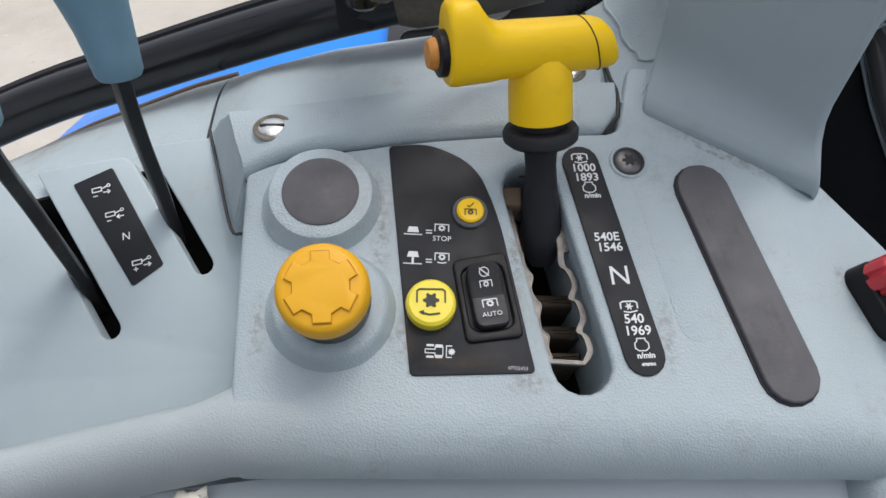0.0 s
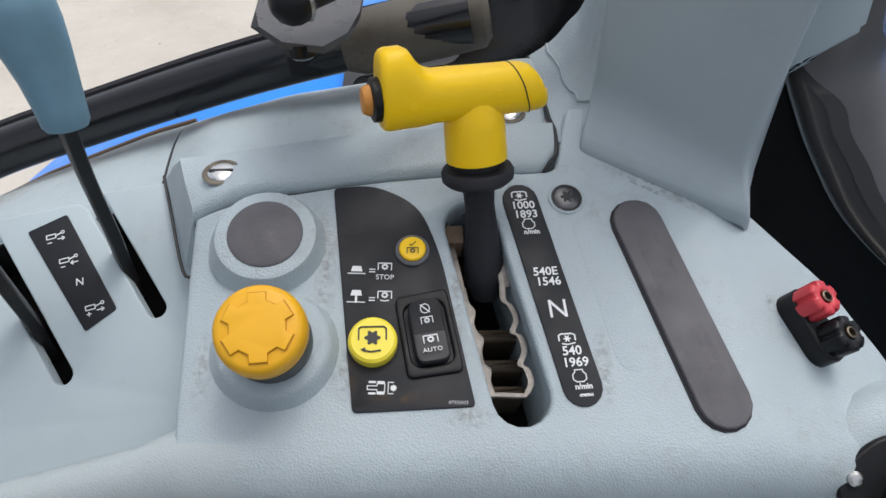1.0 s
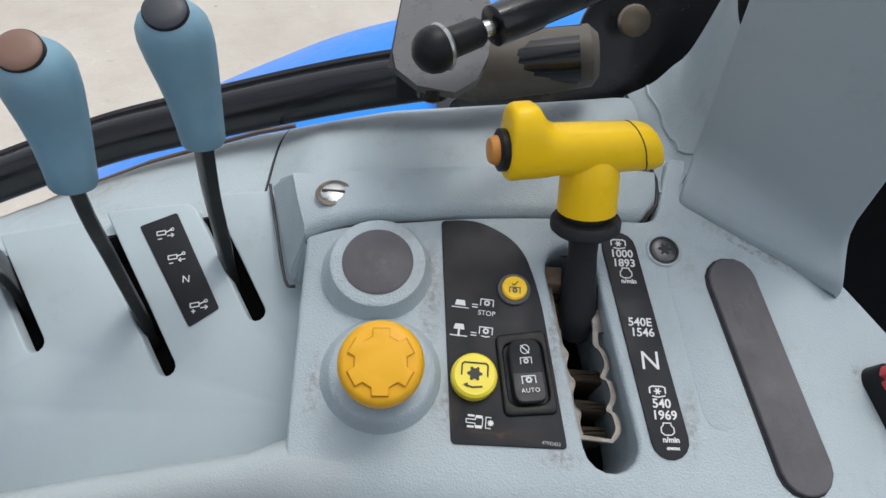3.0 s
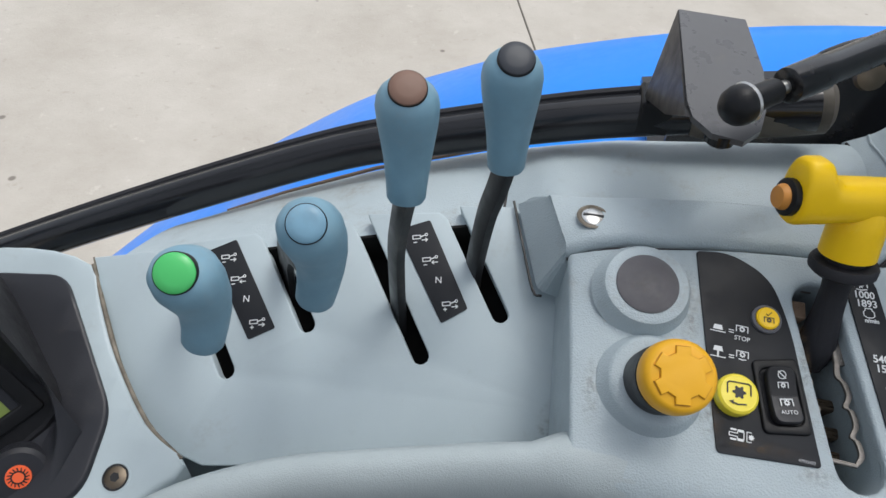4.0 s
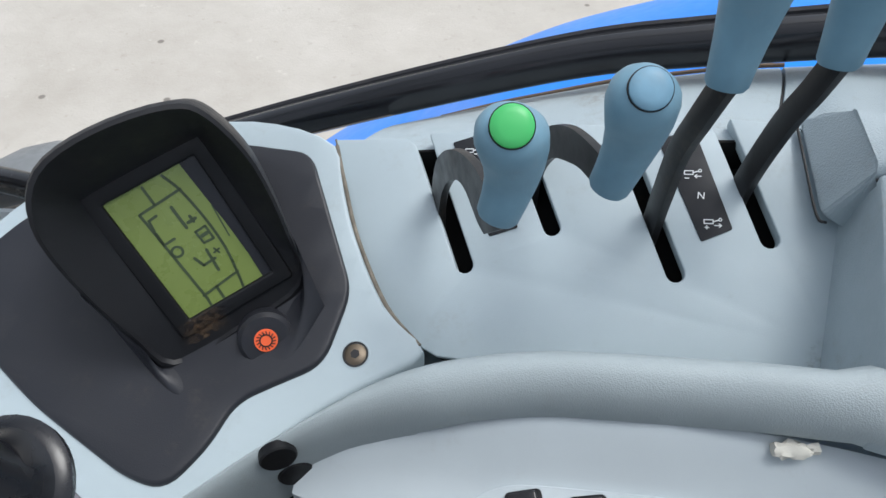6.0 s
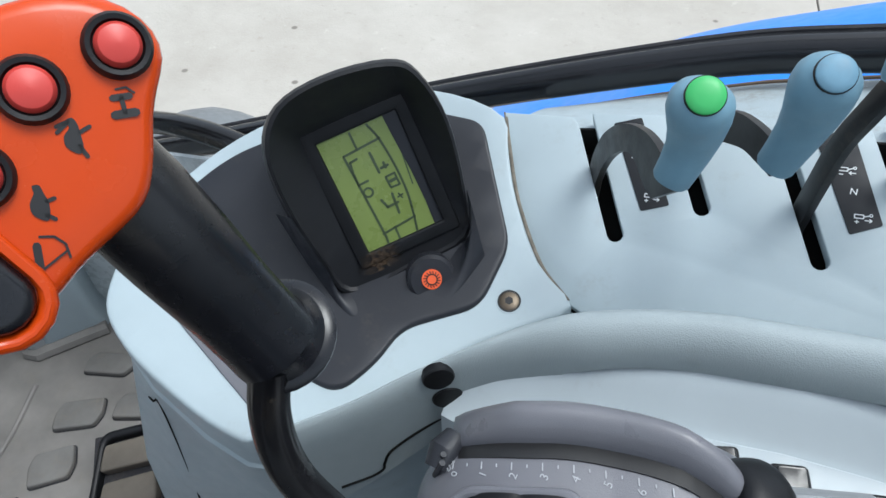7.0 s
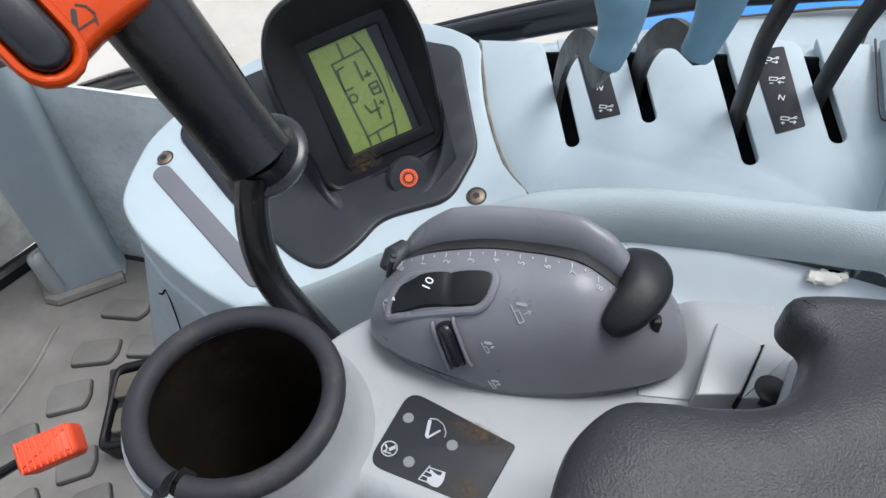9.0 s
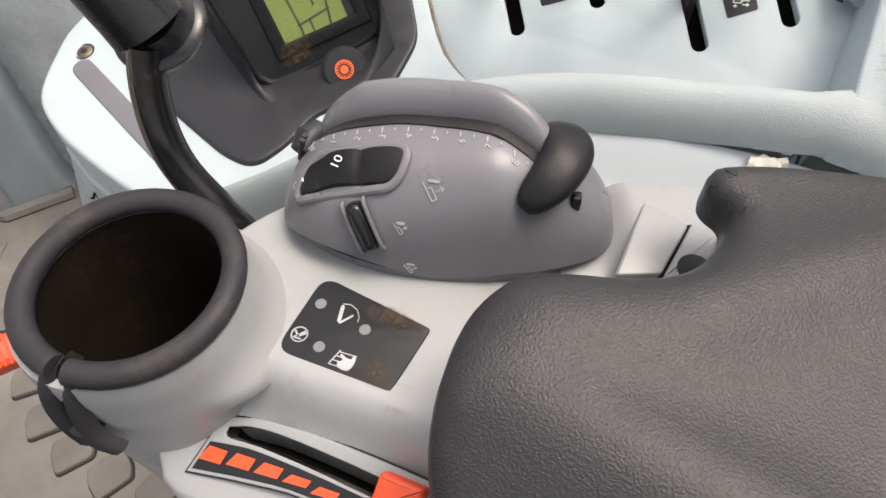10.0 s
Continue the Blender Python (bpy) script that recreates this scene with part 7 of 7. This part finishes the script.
for x, y, w, h, t in ((-1.135, 0.095, 0.085, 0.042, 25), (-1.105, 0.0, 0.078, 0.05, 38), (-1.03, 0.06, 0.075, 0.045, 30), (-1.07, -0.085, 0.07, 0.055, 48), (-1.0, -0.0, 0.06, 0.024, 32), (-1.07, -0.19, 0.07, 0.06, 60),
                      (-1.05, -0.30, 0.07, 0.06, 66), (-0.98, 0.13, 0.07, 0.04, 25), (-1.06, 0.16, 0.04, 0.03, 25), (-0.97, -0.26, 0.07, 0.06, 66), (-0.92, -0.36, 0.07, 0.06, 70), (-0.958, -0.158, 0.06, 0.05, 52), (-0.885, -0.190, 0.062, 0.052, 55),
                      (-0.812, -0.205, 0.062, 0.052, 62), (-0.738, -0.203, 0.062, 0.052, 70), (-0.660, -0.185, 0.062, 0.052, 80)):
    o = rounded([(-w / 2, -h / 2), (w * 0.36, -h / 2), (w / 2, -h * 0.1), (w / 2, h / 2), (-w * 0.36, h / 2), (-w / 2, h * 0.1)], 0.006, 3)
    pad_part = part("mat_pad", plate(o, 0, 0.011, 0.003, pose(x, y, FLOOR_Z - 0.001, 0, 0, t)), MATPAD, mat_ob)
    # dark plate slightly larger than the pad, a painted shadow round its foot
    part("pad_shade", plate(inset(o, -0.0022), 0, 0.0022, 0.0, pose(x, y, FLOOR_Z - 0.001, 0, 0, t)), RUBBER, pad_part)
ped = thing("foot_pedal", (-0.9, -0.05, FLOOR_Z), "black rubber foot pedal with raised blocks", "pedal")
PD = pose(-0.915, -0.030, FLOOR_Z + 0.05, 8, -6, 42)
part("tread", plate(rounded([(-0.07, -0.075), (0.06, -0.075), (0.06, 0.07), (-0.05, 0.07)], 0.02, 5), -0.05, 0.018, 0.006, PD, holes=[rounded([(-0.056, -0.062), (0.047, -0.062), (0.047, 0.056), (-0.04, 0.056)], 0.012, 4)]), BLACK, ped)
part("tread_bottom", plate(rect(0.12, 0.14, -0.005, 0), -0.05, 0.002, 0, PD), RUBBER, ped)
for v in (0.028, -0.03):
    part("tread_block", plate(rounded([(-0.047, v - 0.021), (0.040, v - 0.022), (0.038, v + 0.021), (-0.040, v + 0.019)], 0.007), 0.0, 0.021, 0.004, PD), TREAD, ped)
rk = thing("ribbed_knob", (-0.769, -0.183, -0.41), "orange ribbed knob on a thin black rod", "knob")
RK = basis((-0.7691, -0.1826, -0.4099), (0.35, -0.30, 0.88), (0.52, 0.85, 0))
part("knob_body", plate(rect(0.064, 0.038, r=0.008), -0.017, 0.017, 0.008, RK), ORANGE_MATT, rk)
for k in range(9):
    part("knob_rib", plate(rect(0.0024, 0.036, -0.026 + 0.0065 * k, 0, 0.001), 0.016, 0.0182, 0.0008, RK), ORANGE_MATT, rk)
part("rod", tube([tuple(RK @ Vector((-0.03, 0, 0))), tuple(RK @ Vector((-0.16, -0.01, -0.05)))], 0.006, 10), BLACK, rk)

# ---- front pillar, door and what hangs there ----
fp = thing("front_pillar", (-1.24, 0.1, FLOOR_Z), "grey painted front cab pillar with a pale foot", "cab pillar")
rings = []
for z in (FLOOR_Z - 0.01, FLOOR_Z + 0.03, -0.4, 0.0, 0.5, 0.95):
    lean = 0.05 * (z - FLOOR_Z)
    k = 0.012 if z < FLOOR_Z + 0.01 else 0.0
    pts = [(-1.258 - k + lean, 0.060 - k), (-1.214 + k + lean, 0.145 + k), (-1.29 + lean, 0.215), (-1.37 + lean, 0.12)]
    rings.append([(*p, z) for p in rounded(pts, 0.018, 4)])
part("post", loft(rings), PILLAR, fp)
part("pale_foot", block((-1.296, 0.040, FLOOR_Z), (-1.262, 0.10, FLOOR_Z + 0.12), 0.02, pose(0, 0, 0)), PALE, fp)
part("foot_skirt", tube([(-1.36, 0.075, FLOOR_Z + 0.005), (-1.278, 0.038, FLOOR_Z + 0.005), (-1.266, 0.042, FLOOR_Z + 0.005), (-1.202, 0.148, FLOOR_Z + 0.005)], 0.014, 8), MAT, fp)
lt = thing("door_latch", (-1.12, 0.11, -0.16), "black plastic latch box with a steel striker", "latch")
LB = basis((-1.075, 0.135, -0.115), (0.45, -0.45, 0.77), (0.55, 0.83, 0))
part("lid", plate(rounded([(-0.0576, 0.0037), (0.0149, -0.0417), (0.0647, -0.0258), (0.0600, 0.0030), (-0.0150, 0.0395)], [0.012, 0.008, 0.012, 0.01, 0.012], 5), -0.024, 0.0, 0.006, LB), BLACK, lt)
part("body", plate(rounded([(-0.045, 0.005), (0.012, -0.032), (0.050, -0.020), (0.046, 0.006), (-0.012, 0.028)], 0.008, 4), -0.115, -0.022, 0.004, LB), BLACK, lt)
part("striker", tube(spline([(-1.124, 0.0887, -0.1465), (-1.1247, 0.0735, -0.1642), (-1.109, 0.0721, -0.1847), (-1.0956, 0.0861, -0.1839), (-1.0999, 0.0949, -0.1682)], 4, False), 0.007, 8), STEEL, lt)
part("striker_plate", block((-0.075, -0.02, -0.095), (-0.04, 0.02, -0.035), 0.006, LB), WORN, lt)
part("lock_bar", tube([tuple(LB @ Vector((0.04, 0.0, -0.05))), tuple(LB @ Vector((0.12, 0.01, -0.06)))], 0.013, 10), GLOSSY, lt)
ft = thing("grab_tube", (-1.1, 0.2, 0.0), "dark grey exhaust-like tubes outside the front glass", "tube")
part("fat_tube", tube([(-1.52, 0.27, -0.40), (-1.415, 0.25, -0.236), (-1.330, 0.24, -0.107), (-1.18, 0.22, 0.15)], 0.045, 18), PIPE, ft)
part("thin_tube", tube([(-1.205, 0.24, -0.26), (-1.2067, 0.24, -0.179), (-1.2136, 0.24, -0.082), (-1.225, 0.24, 0.10)], 0.020, 14), DASH, ft)
for k in range(4):
    part("logo_bar", block((-1.352 + 0.012 * k, 0.192, -0.160), (-1.344 + 0.012 * k, 0.205, -0.142), 0.002), BLACKPRINT, ft)
dr = thing("door_1", (-1.5, -0.1, -0.4), "glazed cab door seen at its lower corner", "door", kind="structure")
part("sill", tube([(-1.40, 0.14, FLOOR_Z + 0.01), (-1.42, -0.2, FLOOR_Z + 0.01), (-1.42, -0.85, FLOOR_Z + 0.01)], 0.02, 10), BLACK, dr)
DP = basis((-1.42, -0.80, FLOOR_Z + 0.03), (1, 0, 0), (0, 1, 0))
dp = part("door_pane", plate([(0, 0.0), (0.93, 0.0), (0.93, 1.0), (0, 1.0)], 0.0, 0.005, 0.0, DP), GLASS, dr, "dusty clear glass")
dp.visible_shadow = False
part("dusty_lower_pane", plate(spline([(0, 0.0), (0.92, 0.0), (0.92, 0.36), (0.7, 0.33), (0.35, 0.36), (0.0, 0.34)], 1), 0.006, 0.009, 0.0, DP), DUSTGLASS, dr, "glass caked with pale dust")
pn = thing("window_2", (-1.05, 0.25, -0.5), "low dusty front glass pane, light through it painted as pale colour", "window", kind="structure")
PN = basis((-1.31, 0.170, FLOOR_Z - 0.005), (0.313, -0.950, 0), (0.950, 0.313, 0))
part("pane", plate([(0.0, 0.0), (0.56, 0.0), (0.56, 0.422), (0.0, 0.422)], -0.006, 0.0, 0.0, PN), CLOUDPANE, pn)
part("pane_foot", tube([tuple(PN @ Vector((u, 0.004, 0.003))) for u in (0.0, 0.28, 0.56)], 0.006, 8), RUBBER, pn)
# front fender and hose outside
ff = thing("front_fender", (-1.15, 0.5, -0.6), "dark grey front fender below the window", "fender")
part("fender_shell", tube(spline([(-1.60, 0.62, -1.2), (-1.58, 0.62, -1.02), (-1.53, 0.62, -0.88), (-1.42, 0.62, -0.83), (-1.26, 0.62, -0.90), (-1.2, 0.62, -1.1)], 5, False), 0.155, 22, 1.3), FENDERGREY, ff)
part("fender_lip", tube(spline([(-1.58, 0.415, -1.02), (-1.53, 0.415, -0.88), (-1.42, 0.415, -0.83), (-1.26, 0.415, -0.90), (-1.2, 0.415, -1.1)], 5, False), 0.012, 10), BLACK, ff)
hs = thing("frame_tube", (-0.9, 0.28, -0.2), "gloss black lower frame tube curving behind the pod", "cab frame")
part("tube", tube(spline([(-0.66, 0.30, -0.30), (-0.78, 0.30, -0.262), (-0.89, 0.30, -0.253), (-1.0, 0.30, -0.27), (-1.13, 0.30, -0.318), (-1.3, 0.29, -0.40)], 5, False), 0.016, 14), GLOSSY, hs)
gl = thing("clear_bottle", (-1.25, 0.27, -0.55), "cloudy clear plastic washer bottle with a dark cap", "bottle")
part("bottle_body", lathe([(0.0, -0.16), (0.06, -0.16), (0.07, -0.13), (0.066, 0.06), (0.05, 0.1), (0.025, 0.12), (0.025, 0.14), (0.0, 0.14)], 24, pose(-1.33, 0.33, -0.58)), material("cloudy_plastic", (0.12, 0.125, 0.12), 0.25, grain=0.6, grain_size=40, vary=0.3, vary_size=25), gl)
part("bolt_cap", lathe([(0.022, 0.0), (0.022, 0.01), (0.01, 0.012), (0.0, 0.012)], 18, basis((-1.323, 0.286, -0.489), (0.4, -0.5, 0.7))), BRASS, gl)

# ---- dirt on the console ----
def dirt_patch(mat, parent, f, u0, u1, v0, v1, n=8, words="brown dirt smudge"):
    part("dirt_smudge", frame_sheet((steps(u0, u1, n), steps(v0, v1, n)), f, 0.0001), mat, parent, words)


def on_panel(u, v):
    return pto(u, v, pto_roll(u, v) + 0.0005)


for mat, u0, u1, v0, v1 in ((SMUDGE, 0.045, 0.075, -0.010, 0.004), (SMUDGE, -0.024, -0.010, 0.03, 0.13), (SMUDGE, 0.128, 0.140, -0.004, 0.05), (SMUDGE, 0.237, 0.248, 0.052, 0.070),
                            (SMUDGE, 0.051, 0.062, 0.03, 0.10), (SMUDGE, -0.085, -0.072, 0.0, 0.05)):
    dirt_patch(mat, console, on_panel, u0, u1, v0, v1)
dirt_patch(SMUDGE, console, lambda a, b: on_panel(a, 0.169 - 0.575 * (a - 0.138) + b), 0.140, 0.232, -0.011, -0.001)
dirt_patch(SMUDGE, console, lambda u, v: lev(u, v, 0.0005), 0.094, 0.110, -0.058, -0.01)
for u, v, w, h in ((0.174, 0.086, 0.016, 0.055), (0.189, 0.022, 0.018, 0.05)):
    dirt_patch(SCUFF, strip2, lambda a, b: pto(a - (b - v) * 0.25, b, 0.0037), u - w / 2, u + w / 2, v - h / 2, v + h / 2, 6, "pale scuff")
dirt_patch(SCUFF, capo, lambda a, b: pto(a, b, 0.0145), -0.064, -0.036, 0.0845, 0.1125, 6, "pale scuff")
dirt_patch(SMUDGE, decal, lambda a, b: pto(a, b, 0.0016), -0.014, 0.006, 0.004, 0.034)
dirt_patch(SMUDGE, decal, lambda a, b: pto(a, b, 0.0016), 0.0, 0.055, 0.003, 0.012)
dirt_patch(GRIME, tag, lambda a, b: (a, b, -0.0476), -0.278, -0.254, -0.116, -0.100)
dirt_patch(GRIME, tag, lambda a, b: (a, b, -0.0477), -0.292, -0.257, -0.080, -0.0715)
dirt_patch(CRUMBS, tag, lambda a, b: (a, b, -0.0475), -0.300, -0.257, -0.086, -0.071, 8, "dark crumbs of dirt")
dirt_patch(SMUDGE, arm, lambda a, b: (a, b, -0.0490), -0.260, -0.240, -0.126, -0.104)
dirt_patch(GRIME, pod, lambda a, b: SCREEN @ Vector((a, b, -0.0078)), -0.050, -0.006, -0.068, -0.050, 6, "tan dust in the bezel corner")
